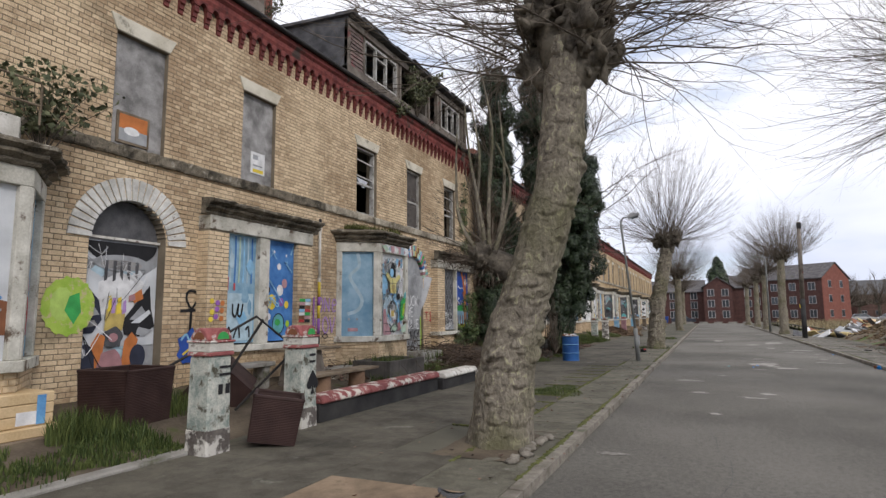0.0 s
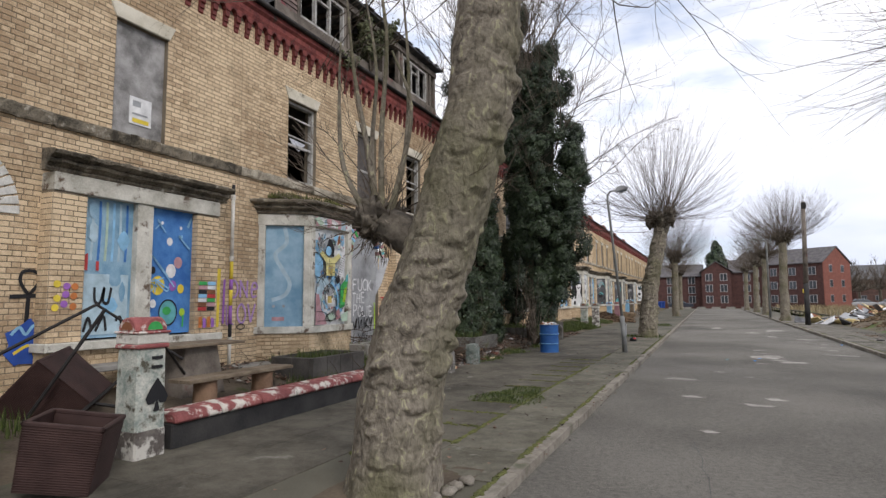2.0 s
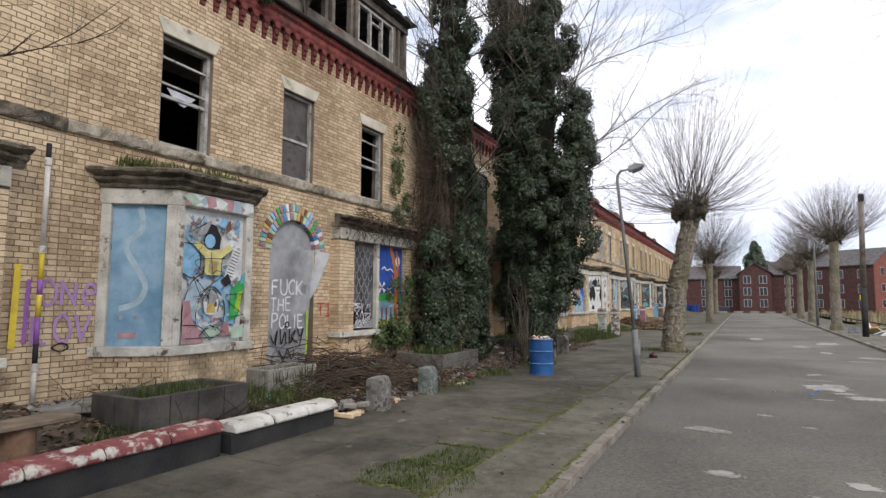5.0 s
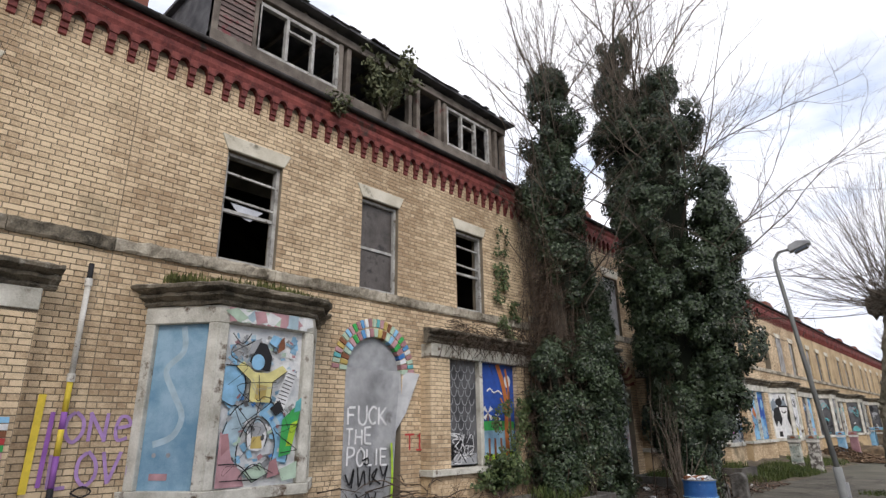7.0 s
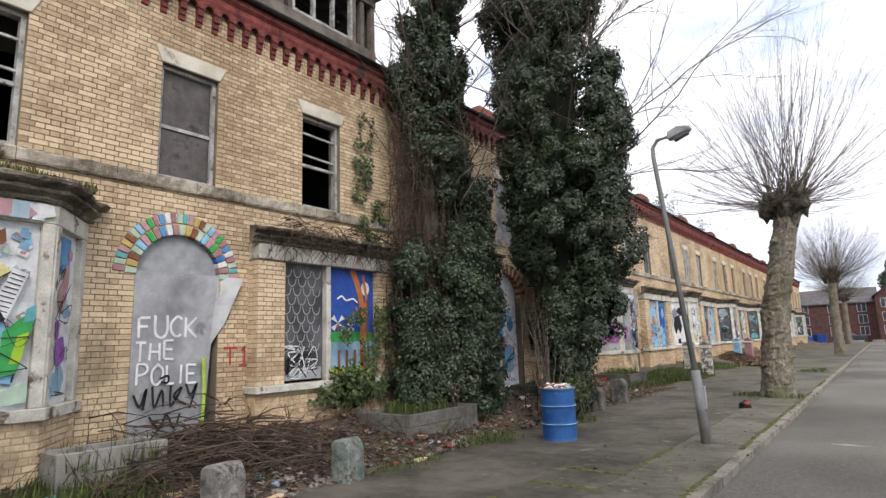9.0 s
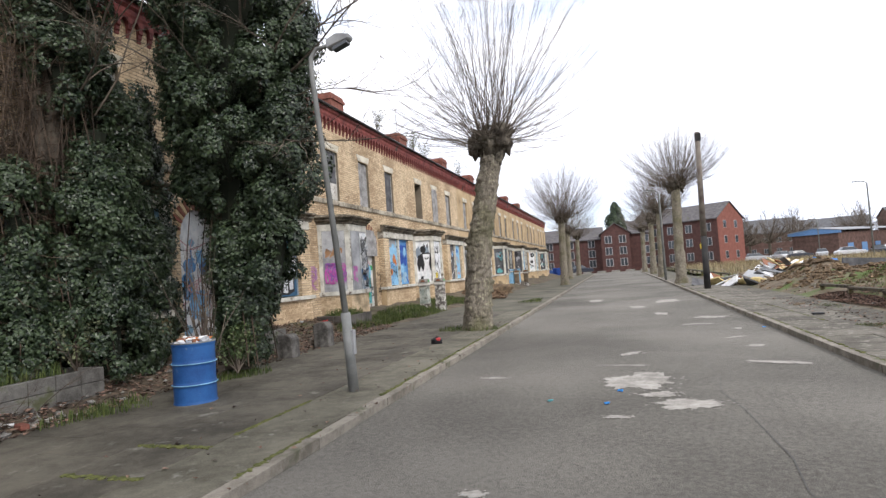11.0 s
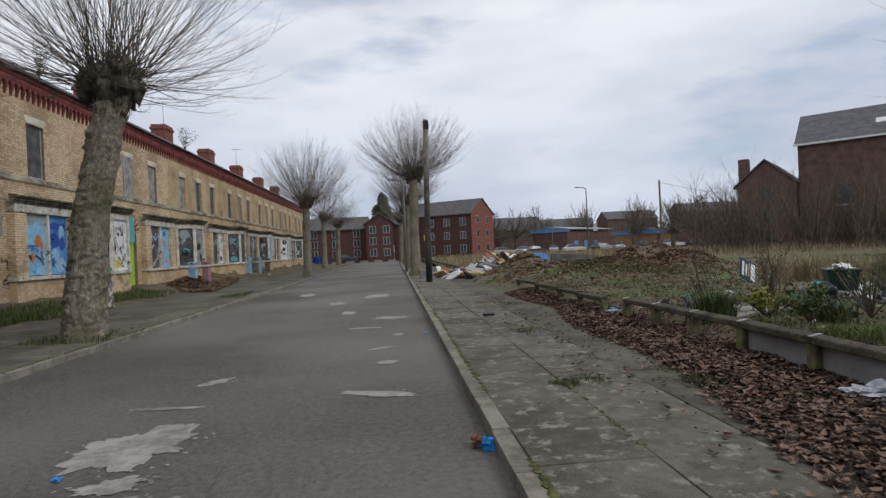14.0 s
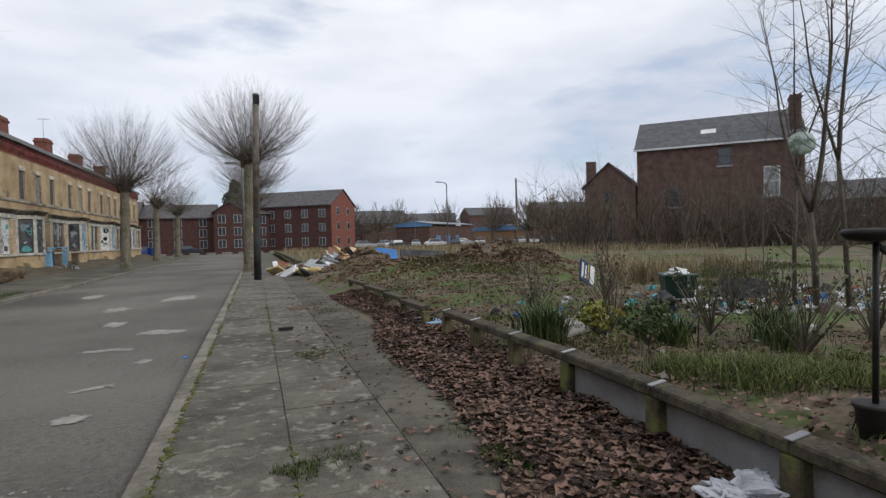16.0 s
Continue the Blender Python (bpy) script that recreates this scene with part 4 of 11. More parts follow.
for i, y0 in enumerate(STARTS):
    up = {1: ("board", "board", "board"), 2: ("open", "sash", "open"), 4: ("dark", "board", "dark"), 5: ("hole", "plain", "board"), 6: ("board", "dark", "dark")}.get(i, ("dark", "board", "dark"))
    h = house(y0, 1 <= i <= 5, 0.0 if i < 3 else 0.10, NOTES.get(i, "derelict buff brick terraced house with boarded windows"), up, dormer=i in (1, 2), low=0.0 if i < 3 else 0.10)
    HOUSES[i] = h
    if i == 2:
        arch_ring(h, 4.62, 0.826, 2.98, 0.15, 30, MUTED)
    arch_ring(h, 4.65 if i == 1 else 4.62, 0.67 if i == 1 else 0.66, 2.96, 0.155 if i == 2 else 0.36 if i == 1 else 0.30, 23 if i < 6 else 9, MUTED[2:] if i == 2 else [M_ARCHWHITE] if i == 1 else [M_BRICK_FAR, M_REDBRICK])
    bay, lights = canted_bay(h, 1.93)
    fb, fl = flat_bay(h, *FLATS.get(i, (5.72, 9.36, 0.60, 7.50, 0.05)))
    FRONT[i] = (h, bay, lights, fb, fl)

# house with the white arch
h, bay, L3, fb, FL = FRONT[1]
p, fr = panel(bay, L3[1], M_MESH, "white perforated sheet with a faded mural")
Mural(p, fr).poly(M_BROWN, [(0, 0.25), (1.2, 0.3), (1.2, 0.7), (0.6, 0.82), (0, 0.75)]).line(M_BLUE, [(0, 0.95), (0.4, 1.15), (0.8, 1.0), (1.1, 0.7)], 0.12).line(M_ORANGE, [(0, 0.85), (0.4, 1.02), (0.85, 0.85)], 0.05).poly(M_LIME, [(0.1, 0.05), (1.1, 0.08), (1.0, 0.24), (0.1, 0.22)]).scribble([M_GREY, M_SKYBLUE], 12, 4, 0.02).done()
p, fr = panel(bay, L3[2], M_PALEBLUE, "weathered board with blue, green and red paint")
Mural(p, fr).ell(M_BLUE, 0.35, 1.6, 0.2, 0.4, 14, 0.2).ell(M_GREEN, 0.3, 0.3, 0.22, 0.25, 14, 0.2).ell(M_RED, 0.6, 0.55, 0.14, 0.3, 14, 0.15).ell(M_ROSE, 0.45, 0.9, 0.25, 0.25, 12, 0.2).scribble([M_BLACK, M_TEAL], 6, 9, 0.02).done()
panel(bay, L3[0], M_MESH, "white perforated sheet")
p = part("door_board", Mesh().box(-0.2, -0.17, 3.97, 5.27, 0.1, 3.0), M_GREY, h, "grey board with an abstract mural")
part("fanlight", Mesh().prism([(4.62 + 0.65 * math.cos(math.pi * k / 16), 2.98 + 0.65 * math.sin(math.pi * k / 16)) for k in range(17)], -0.22, -0.19), M_DARKBOARD, h, "black boarded fanlight")
part("door_rail", Mesh().box(-0.17, -0.12, 3.97, 5.27, 2.98, 3.02), M_WHITE, h)
mu = Mural(p, wall_face(3.97, 0.6, 1.3, 2.36, -0.168))
mu.flecks([M_MESH, M_GREY, M_GHOST], 30, 21, 0.15, 0.5)
mu.poly(M_MESH, [(0.02, 0.7), (1.28, 0.7), (1.28, 2.0), (0.9, 1.75), (0.4, 1.75), (0.02, 1.95)]).poly(M_WPAINT, [(0.3, 1.2), (0.95, 1.2), (1.05, 1.75), (0.62, 1.88), (0.28, 1.7)])
mu.poly(M_BLACK, [(0.65 + 0.62 * math.cos(math.pi + math.pi * k / 14), 2.34 + 0.36 * math.sin(math.pi + math.pi * k / 14)) for k in range(15)]).ell(M_GREY, 0.65, 2.02, 0.48, 0.13, 20).ell(M_BOARD, 0.65, 1.99, 0.36, 0.08, 16)
for u in (0.36, 0.5, 0.62, 0.74, 0.88):
    mu.poly(M_DARKBOARD, [(u, 1.72 + 0.1 * (u > 0.6)), (u + 0.05, 1.74), (u + 0.06, 2.05), (u, 2.05)])
mu.poly(M_NAVY, [(0.0, 1.5), (0.12, 1.62), (0.3, 1.42), (0.36, 1.12), (0.22, 0.92), (0.0, 0.9)]).poly(M_GREY, [(0.02, 1.3), (0.2, 1.36), (0.32, 1.2), (0.08, 1.16)]).poly(M_BOARD, [(0.0, 1.08), (0.24, 1.12), (0.3, 1.04), (0.0, 0.98)])
mu.poly(M_BLACK, [(0.68, 1.08), (0.95, 1.42), (1.16, 1.68), (1.2, 1.3), (1.28, 1.0), (1.0, 0.84), (0.74, 0.88)]).poly(M_GREY, [(0.82, 1.12), (1.02, 1.34), (1.14, 1.2), (0.98, 1.1)]).poly(M_MESH, [(0.84, 1.06), (1.0, 1.06), (1.2, 1.22), (1.16, 1.28)]).poly(M_GREY, [(0.98, 1.0), (1.24, 0.94), (1.1, 0.84), (0.94, 0.88)])
mu.poly(M_OCHRE, [(0.4, 0.95), (0.7, 0.95), (0.74, 1.2), (0.6, 1.36), (0.42, 1.28)]).poly(M_YELLOW, [(0.44, 1.25), (0.5, 1.25), (0.5, 1.5), (0.45, 1.48)]).poly(M_LILAC, [(0.5, 1.22), (0.56, 1.22), (0.57, 1.46), (0.51, 1.46)]).poly(M_YELLOW, [(0.58, 1.2), (0.66, 1.22), (0.66, 1.48), (0.6, 1.46)]).poly(M_LILAC, [(0.68, 1.2), (0.75, 1.24), (0.74, 1.44), (0.69, 1.4)]).poly(M_ORANGE, [(0.82, 1.5), (1.0, 1.62), (1.04, 1.46), (0.88, 1.38)]).poly(M_DUSKROSE, [(0.78, 1.4), (0.9, 1.44), (0.88, 1.54), (0.78, 1.5)])
mu.ell(M_DARKBOARD, 0.55, 0.84, 0.17, 0.16, 14, 0.15).ell(M_DUSKROSE, 0.55, 0.84, 0.08, 0.07).poly(M_ORANGE, [(0.2, 0.3), (0.36, 0.34), (0.42, 0.86), (0.3, 0.92), (0.2, 0.74)]).poly(M_ORANGE, [(0.7, 0.4), (0.86, 0.4), (0.98, 0.8), (0.86, 0.92), (0.74, 0.78)]).ell(M_DUSKROSE, 0.52, 0.42, 0.2, 0.24, 16, 0.1).ell(M_NAVY, 0.12, 0.4, 0.15, 0.36, 18).ell(M_NAVY, 0.98, 0.52, 0.14, 0.2, 16).ell(M_GREY, 0.08, 0.62, 0.04, 0.07)
mu.scribble([M_BLACK, M_WPAINT, M_GREY], 12, 5, 0.012).done()
p, fr = panel(fb, FL[0], M_PALEBLUE, "pale blue boarded window with dripping paint and black glyphs")
mu = Mural(p, fr)
for k in range(7):
    mu.line([M_SKYBLUE, M_GHOST, M_MIDBLUE, M_SAGE][k % 4], [(0.08 + k * 0.14, 2.05), (0.09 + k * 0.14, 1.6), (0.07 + k * 0.14, 1.15)], 0.05)
mu.poly(M_GHOST, [(0.02, 0.05), (1.0, 0.05), (1.0, 0.95), (0.02, 0.95)]).blots([M_PALEBLUE, M_GHOST, M_SKYBLUE], 8, 5, 0.08, 0.2).line(M_BLACK, [(0.3, 0.75), (0.32, 0.55), (0.42, 0.52), (0.5, 0.75), (0.48, 0.55), (0.58, 0.52), (0.64, 0.75)], 0.05).line(M_BLACK, [(0.12, 0.1), (0.2, 0.3), (0.28, 0.12)], 0.05).line(M_BLACK, [(0.35, 0.1), (0.5, 0.32), (0.56, 0.1)], 0.05).line(M_BLACK, [(0.75, 0.25), (0.85, 0.3), (0.88, 0.1)], 0.05)
mu.poly(M_RED, [(0.0, 1.0), (0.14, 1.0), (0.14, 1.25), (0.0, 1.2)]).poly(M_RED, [(0.3, 1.0), (0.36, 1.0), (0.36, 1.14), (0.3, 1.14)]).done()
p, fr = panel(fb, FL[1], M_MIDBLUE, "deep blue boarded window painted with planets")
mu = Mural(p, fr)
for u, v, r, m_ in ((0.5, 1.55, .07, M_WPAINT), (0.72, 1.2, .1, M_ROSE), (0.55, 1.05, .12, M_WPAINT), (0.25, 0.8, .16, M_YELLOW), (0.8, 0.75, .08, M_YELLOW), (0.6, 0.8, .09, M_PURPLE), (0.5, 0.35, .2, M_TEAL), (0.85, 0.35, .07, M_LIME), (0.15, 0.5, .07, M_WPAINT), (0.12, 1.05, .06, M_BLACK), (0.3, 1.85, .03, M_WPAINT), (0.75, 1.8, .03, M_WPAINT)):
    mu.ell(m_, u, v, r)
mu.ell(M_GREEN, 0.47, 0.38, 0.1, 0.07).line(M_BLACK, [(0.5 + 0.21 * math.cos(t * 0.5), 0.35 + 0.21 * math.sin(t * 0.5)) for t in range(14)], 0.025).scribble([M_SKYBLUE], 8, 2, 0.03).line(M_GREEN, [(0.85, 0.1), (0.86, 0.3)], 0.04).done()
# posters on the upper boards
ob = part("poster", Mesh().box(-0.085, -0.06, 4.32, 4.90, 4.56, 5.08), M_OLDWOOD, h, "framed landscape print")
Mural(ob, wall_face(4.36, 4.60, 0.5, 0.44, -0.06)).poly(M_ORANGE, [(0, 0.2), (0.5, 0.2), (0.5, 0.44), (0, 0.44)]).poly(M_GREY, [(0, 0), (0.5, 0), (0.5, 0.2), (0, 0.2)]).ell(M_WPAINT, 0.22, 0.18, 0.14, 0.07).done()
ob = part("notice", Mesh().box(-0.085, -0.07, 7.26, 7.66, 4.72, 5.18), M_WPAINT, h, "weathered white notice")
Mural(ob, wall_face(7.26, 4.72, 0.4, 0.46, -0.07)).poly(M_GREY, [(0.05, 0.3), (0.2, 0.3), (0.2, 0.4), (0.05, 0.4)]).poly(M_GREY, [(0.05, 0.16), (0.33, 0.16), (0.33, 0.19), (0.05, 0.19)]).poly(M_YELLOW, [(0.05, 0.03), (0.35, 0.03), (0.35, 0.1), (0.05, 0.1)]).done()
# sprayed marks on the brick
mu = Mural(h, wall_face(0, 0, SPAN, 4, 0.014))
mu.ell(M_FADELIME, 3.72, 1.92, 0.38, 0.42, 44, 0.06).ell(M_LIMEPALE, 3.62, 1.95, 0.16, 0.24, 30, 0.05).poly(M_GREEN, [(3.66, 1.86), (3.8, 1.66), (3.9, 1.84), (3.86, 2.12), (3.72, 2.06)])
mu.line(M_BLACK, [(5.84, 1.5), (5.85, 1.86)], 0.055, False).line(M_BLACK, [(5.62, 1.86), (6.08, 1.88)], 0.055, False).line(M_BLACK, [(5.85, 1.88), (5.74, 2.06), (5.77, 2.2), (5.93, 2.2), (5.97, 2.06), (5.85, 1.88)], 0.045)
mu.ell(M_DEEPBLUE, 5.84, 1.22, 0.24, 0.3, 14, 0.2).line(M_SKYBLUE, [(5.66, 1.35), (5.76, 1.45), (5.84, 1.35), (5.94, 1.47), (6.02, 1.35)], 0.04).line(M_YELLOW, [(5.7, 1.1), (5.9, 1.2), (5.98, 1.0)], 0.04)
mu.done()
mu = Mural(fb, wall_face(5.99, 1.22, 0.42, 2.1, 0.282))
r9 = random.Random(9)
for k in range(9):
    mu.ell([M_YELLOW, M_PURPLE, M_ORANGE][k % 3], 0.06 + 0.13 * (k % 3) + r9.uniform(-.02, .02), 0.5 + 0.16 * (k // 3) + r9.uniform(-.05, .05), 0.05)
mu.done()
mu = Mural(fb, wall_face(8.43, 1.22, 0.42, 2.1, 0.282))
for k in range(14):
    mu.poly([M_RED, M_GREEN, M_ROSE, M_BLACK, M_SKYBLUE, M_WPAINT, M_BROWN][(k * 3) % 7], [(0.02 + 0.19 * (k % 2), 0.4 + 0.075 * (k // 2)), (0.2 + 0.19 * (k % 2), 0.4 + 0.075 * (k // 2)), (0.2 + 0.19 * (k % 2), 0.465 + 0.075 * (k // 2)), (0.02 + 0.19 * (k % 2), 0.465 + 0.075 * (k // 2))])
for k in range(4):
    mu.poly([M_ORANGE, M_PURPLE][k % 2], [(0.03 + 0.09 * k, 0.1), (0.1 + 0.09 * k, 0.1), (0.1 + 0.09 * k, 0.3 - 0.05 * (k % 2)), (0.03 + 0.09 * k, 0.28)])
mu.done()
# the bay's parapet and rail
part("parapet", Mesh().prism([(-0.02, 0.9), (0.62, 1.2), (0.62, 2.6), (-0.02, 2.95)], 3.97, 4.28, "z"), M_WHITE, bay, "cream parapet on the bay", bevel=0.012)
rail = Mesh()
for z in (4.45, 4.75):
    rail.tube([(0.05, 0.7, z), (0.75, 1.1, z), (0.75, 2.75, z), (0.05, 3.15, z)], 0.018, 6)
for q in ((0.75, 1.1), (0.75, 1.9), (0.75, 2.75), (0.4, 2.95)):
    rail.tube([(q[0], q[1], 4.2), (q[0], q[1], 4.76)], 0.014, 6)
part("balcony_rail", rail, M_OLDWOOD, bay, "rusty bent rail")

# house with the ruined dormer
h, bay, L3, fb, FL = FRONT[2]
p, fr = panel(bay, L3[0], M_PALEBLUE, "pale blue perforated board with a curling line")
Mural(p, fr).line(M_GHOST, [(0.38, 2.08), (0.42, 1.75), (0.2, 1.5), (0.34, 1.2), (0.5, 0.9), (0.4, 0.65), (0.14, 0.55)], 0.085).ell(M_GREY, 0.18, 0.42, 0.03).ell(M_GREY, 0.38, 0.42, 0.03).poly(M_ROSE, [(0.15, 0.12), (0.4, 0.12), (0.4, 0.2), (0.15, 0.2)]).done()
p, fr = panel(bay, L3[1], M_COLLAGE, "white board with a busy multicoloured collage mural")
mu = Mural(p, fr)
mu.flecks([M_WPAINT, M_GREY, M_COLLAGE, M_PALEBLUE, M_SKYBLUE, M_GHOST, M_BOARD], 190, 3, 0.05, 0.16)
mu.ell(M_SKYBLUE, 0.13, 1.3, 0.2, 0.28, 16, 0.1).line(M_GHOST, [(0.16, 0.3), (0.16, 0.6), (0.28, 0.9), (0.5, 1.02)], 0.24).line(M_SKYBLUE, [(0.62, 1.02), (0.82, 0.88), (0.95, 0.6), (0.92, 0.3)], 0.24).line(M_GHOST, [(0.7, 0.98), (0.86, 0.8), (0.97, 0.55)], 0.06)
for pts in ([(0.04, 0.3), (0.05, 0.62), (0.2, 0.98), (0.45, 1.12)], [(0.28, 0.3), (0.29, 0.55), (0.4, 0.8), (0.55, 0.9)], [(0.72, 1.1), (0.95, 0.92), (1.07, 0.6), (1.03, 0.3)], [(0.6, 0.9), (0.74, 0.78), (0.83, 0.55), (0.8, 0.3)], [(0.0, 1.1), (0.2, 1.03), (0.33, 1.25), (0.25, 1.52), (0.02, 1.56)]):
    mu.line(M_BLACK, pts, 0.016)
mu.ell(M_WPAINT, 0.55, 0.62, 0.15, 0.18, 14, 0.1).ell(M_GREY, 0.55, 0.72, 0.14, 0.09, 12, 0.2).poly(M_OCHRE, [(0.47, 0.48), (0.64, 0.48), (0.62, 0.64), (0.48, 0.63)]).line(M_BLACK, [(0.42, 0.5), (0.4, 0.7), (0.55, 0.86), (0.7, 0.7), (0.68, 0.5)], 0.014)
mu.flecks([M_GREY, M_WPAINT, M_PALEBLUE, M_DARKBOARD, M_SAGE, M_DUSKROSE, M_MIDBLUE], 60, 17, 0.03, 0.09)
mu.poly(M_CREAM, [(0.38, 1.08), (0.7, 1.08), (0.72, 1.36), (0.94, 1.52), (0.86, 1.6), (0.64, 1.48), (0.44, 1.48), (0.26, 1.62), (0.16, 1.54), (0.38, 1.36)]).poly(M_OCHRE, [(0.46, 1.12), (0.62, 1.12), (0.64, 1.3), (0.48, 1.32)]).line(M_BLACK, [(0.38, 1.08), (0.38, 1.36), (0.16, 1.54)], 0.013, False).line(M_BLACK, [(0.7, 1.08), (0.72, 1.36), (0.94, 1.52)], 0.013, False).line(M_BLACK, [(0.5, 1.45), (0.54, 1.1)], 0.012)
mu.poly(M_BLACK, [(0.34, 1.62), (0.44, 1.52), (0.66, 1.5), (0.68, 1.7), (0.58, 1.88), (0.46, 1.9)]).ell(M_SKYBLUE, 0.47, 1.62, 0.1, 0.11).poly(M_GREY, [(0.3, 1.7), (0.4, 1.74), (0.5, 1.96), (0.36, 1.9)])
mu.poly(M_WPAINT, [(0.74, 1.0), (0.92, 0.96), (1.1, 1.5), (0.95, 1.56)]).poly(M_BLACK, [(0.7, 1.0), (0.8, 0.9), (0.92, 0.98), (0.84, 1.12)])
for k in range(9):
    mu.line(M_BLACK, [(0.79 + k * 0.018, 1.1 + k * 0.05), (0.93 + k * 0.017, 1.06 + k * 0.05)], 0.012, False)
mu.poly(M_GREEN, [(0.88, 0.36), (1.06, 0.4), (1.19, 1.0), (1.08, 1.02), (0.9, 0.85)]).poly(M_LIME, [(0.98, 0.5), (1.08, 0.5), (1.15, 0.85), (1.04, 0.8)]).poly(M_TEAL, [(1.08, 0.95), (1.19, 0.98), (1.19, 1.16), (1.1, 1.1)])
mu.poly(M_ROSE, [(0.01, 0.02), (0.4, 0.02), (0.34, 0.2), (0.2, 0.35), (0.12, 0.62), (0.01, 0.7)]).poly(M_DUSKROSE, [(0.05, 0.4), (0.16, 0.5), (0.12, 0.68), (0.03, 0.66)]).poly(M_SAGE, [(0.35, 0.2), (0.6, 0.3), (0.72, 0.16), (0.5, 0.06)]).poly(M_SAGE, [(0.9, 0.2), (1.17, 0.3), (1.17, 0.08), (0.95, 0.05)]).poly(M_DUSKROSE, [(0.72, 0.1), (0.9, 0.14), (0.84, 0.36), (0.74, 0.3)])
mu.poly(M_BROWN, [(0.75, 1.76), (0.86, 1.84), (0.84, 2.0), (0.76, 1.94)]).poly(M_SKYBLUE, [(0.6, 1.9), (0.72, 1.84), (0.8, 1.98), (0.66, 2.02)]).line(M_BLACK, [(0.05, 1.98), (0.2, 1.85), (0.32, 2.0)], 0.014).line(M_BLACK, [(0.02, 0.3), (0.3, 0.28), (0.5, 0.1)], 0.014).line(M_BLACK, [(0.36, 0.2), (0.6, 0.3), (0.72, 0.16), (0.5, 0.06), (0.36, 0.2)], 0.012, False)
mu.scribble([M_BLACK, M_GREY], 16, 14, 0.009).done()
Mural(bay, (Vector((0.905, 1.93 - 0.72, 3.37)), Vector((0, 1, 0)), Vector((1, 0, 0)), 1.44, 0.22)).flecks([M_SAGE, M_GHOST, M_COLLAGE, M_COLLAGE, M_ROSE], 40, 8, 0.12, 0.34).done()
p, fr = panel(bay, L3[2], M_COLLAGE, "white board with blue and purple paint")
Mural(p, fr).poly(M_BLUE, [(0.1, 1.6), (0.6, 1.6), (0.6, 2.05), (0.1, 2.05)]).blots([M_PURPLE, M_ROSE, M_SKYBLUE, M_PALEBLUE], 9, 6).scribble([M_BLACK], 12, 7, 0.016).done()
part("torn_curtain", Mesh().add([(-0.145, 1.62, 5.52), (-0.13, 1.9, 5.5), (-0.145, 2.2, 5.49), (-0.14, 2.06, 5.36), (-0.135, 1.98, 5.27), (-0.14, 1.88, 5.29), (-0.14, 1.78, 5.36), (-0.135, 1.7, 5.42)], [(0, 7, 6, 1), (1, 6, 5, 4), (1, 4, 3, 2)]), M_PLASTIC, h, "torn scrap of white sheeting in the window")
door = part("door_sheet", Mesh().prism([(3.92, 0.62), (5.10, 0.62), (5.20, 2.2), (5.28, 3.02), (3.96, 3.02)], -0.035, -0.02), M_STEEL, h, "bent grey steel sheet with sprayed lettering")
part("bent_flap", Mesh().add([(-0.02, 5.16, 1.9), (-0.02, 5.28, 3.02), (0.16, 5.62, 2.98), (0.06, 5.36, 2.25), (-0.03, 5.16, 1.9), (-0.03, 5.28, 3.02), (0.15, 5.62, 2.97), (0.05, 5.36, 2.24)], [(0, 3, 2, 1), (4, 5, 6, 7)]), M_STEEL, h, "torn corner of the sheet")
part("fanlight", Mesh().prism([(4.62 + 0.65 * math.cos(math.pi * k / 16), 2.98 + 0.65 * math.sin(math.pi * k / 16)) for k in range(17)], -0.12, -0.09), M_GREY, h, "smeared grey board in the arch")
# Slab added in a dark colour to stand for the gap behind the sheet.
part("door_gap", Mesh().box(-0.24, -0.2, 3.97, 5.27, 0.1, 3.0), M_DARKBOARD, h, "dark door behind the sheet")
mu = Mural(door, (Vector((-0.021, 4.0, 0.62)), Vector((0, 1, 0)), Vector((1, 0, 0)), 1.1, 2.3))
mu.hand(M_WPAINT, "FUCK", 0.07, 1.42, 0.30, 0.038, 3).hand(M_WPAINT, "THE", 0.03, 1.10, 0.27, 0.034, 4).hand(M_WPAINT, "POLIE", 0.05, 0.74, 0.28, 0.034, 5)
mu.line(M_BLACK, [(0.02, 0.62), (0.12, 0.45), (0.2, 0.7), (0.16, 0.4)], 0.035).line(M_BLACK, [(0.28, 0.72), (0.32, 0.42), (0.42, 0.66), (0.45, 0.42)], 0.035).line(M_BLACK, [(0.38, 0.82), (0.5, 0.86), (0.5, 0.76), (0.4, 0.78)], 0.03).line(M_BLACK, [(0.55, 0.72), (0.56, 0.42), (0.72, 0.68), (0.6, 0.55), (0.8, 0.42)], 0.035).line(M_BLACK, [(0.78, 0.72), (0.86, 0.55), (0.95, 0.72), (0.85, 0.36)], 0.035).line(M_BLACK, [(0.25, 0.3), (0.4, 0.12), (0.5, 0.3), (0.62, 0.1), (0.7, 0.3)], 0.03)
mu.line(M_LIME, [(1.05, 0.1), (1.07, 0.6), (1.04, 1.1)], 0.05).done()
p, fr = panel(fb, FL[0], M_DARKBOARD, "black board with pale looping scales")
mu = Mural(p, fr)
for rr in range(9):
    for cc in range(4):
        u, v = 0.12 + cc * 0.25 + (0.12 if rr % 2 else 0), 0.55 + rr * 0.165
        if u < 0.95:
            mu.line(M_GREY, [(u - 0.1, v + 0.1), (u - 0.07, v), (u, v - 0.04), (u + 0.07, v), (u + 0.1, v + 0.1)], 0.02)
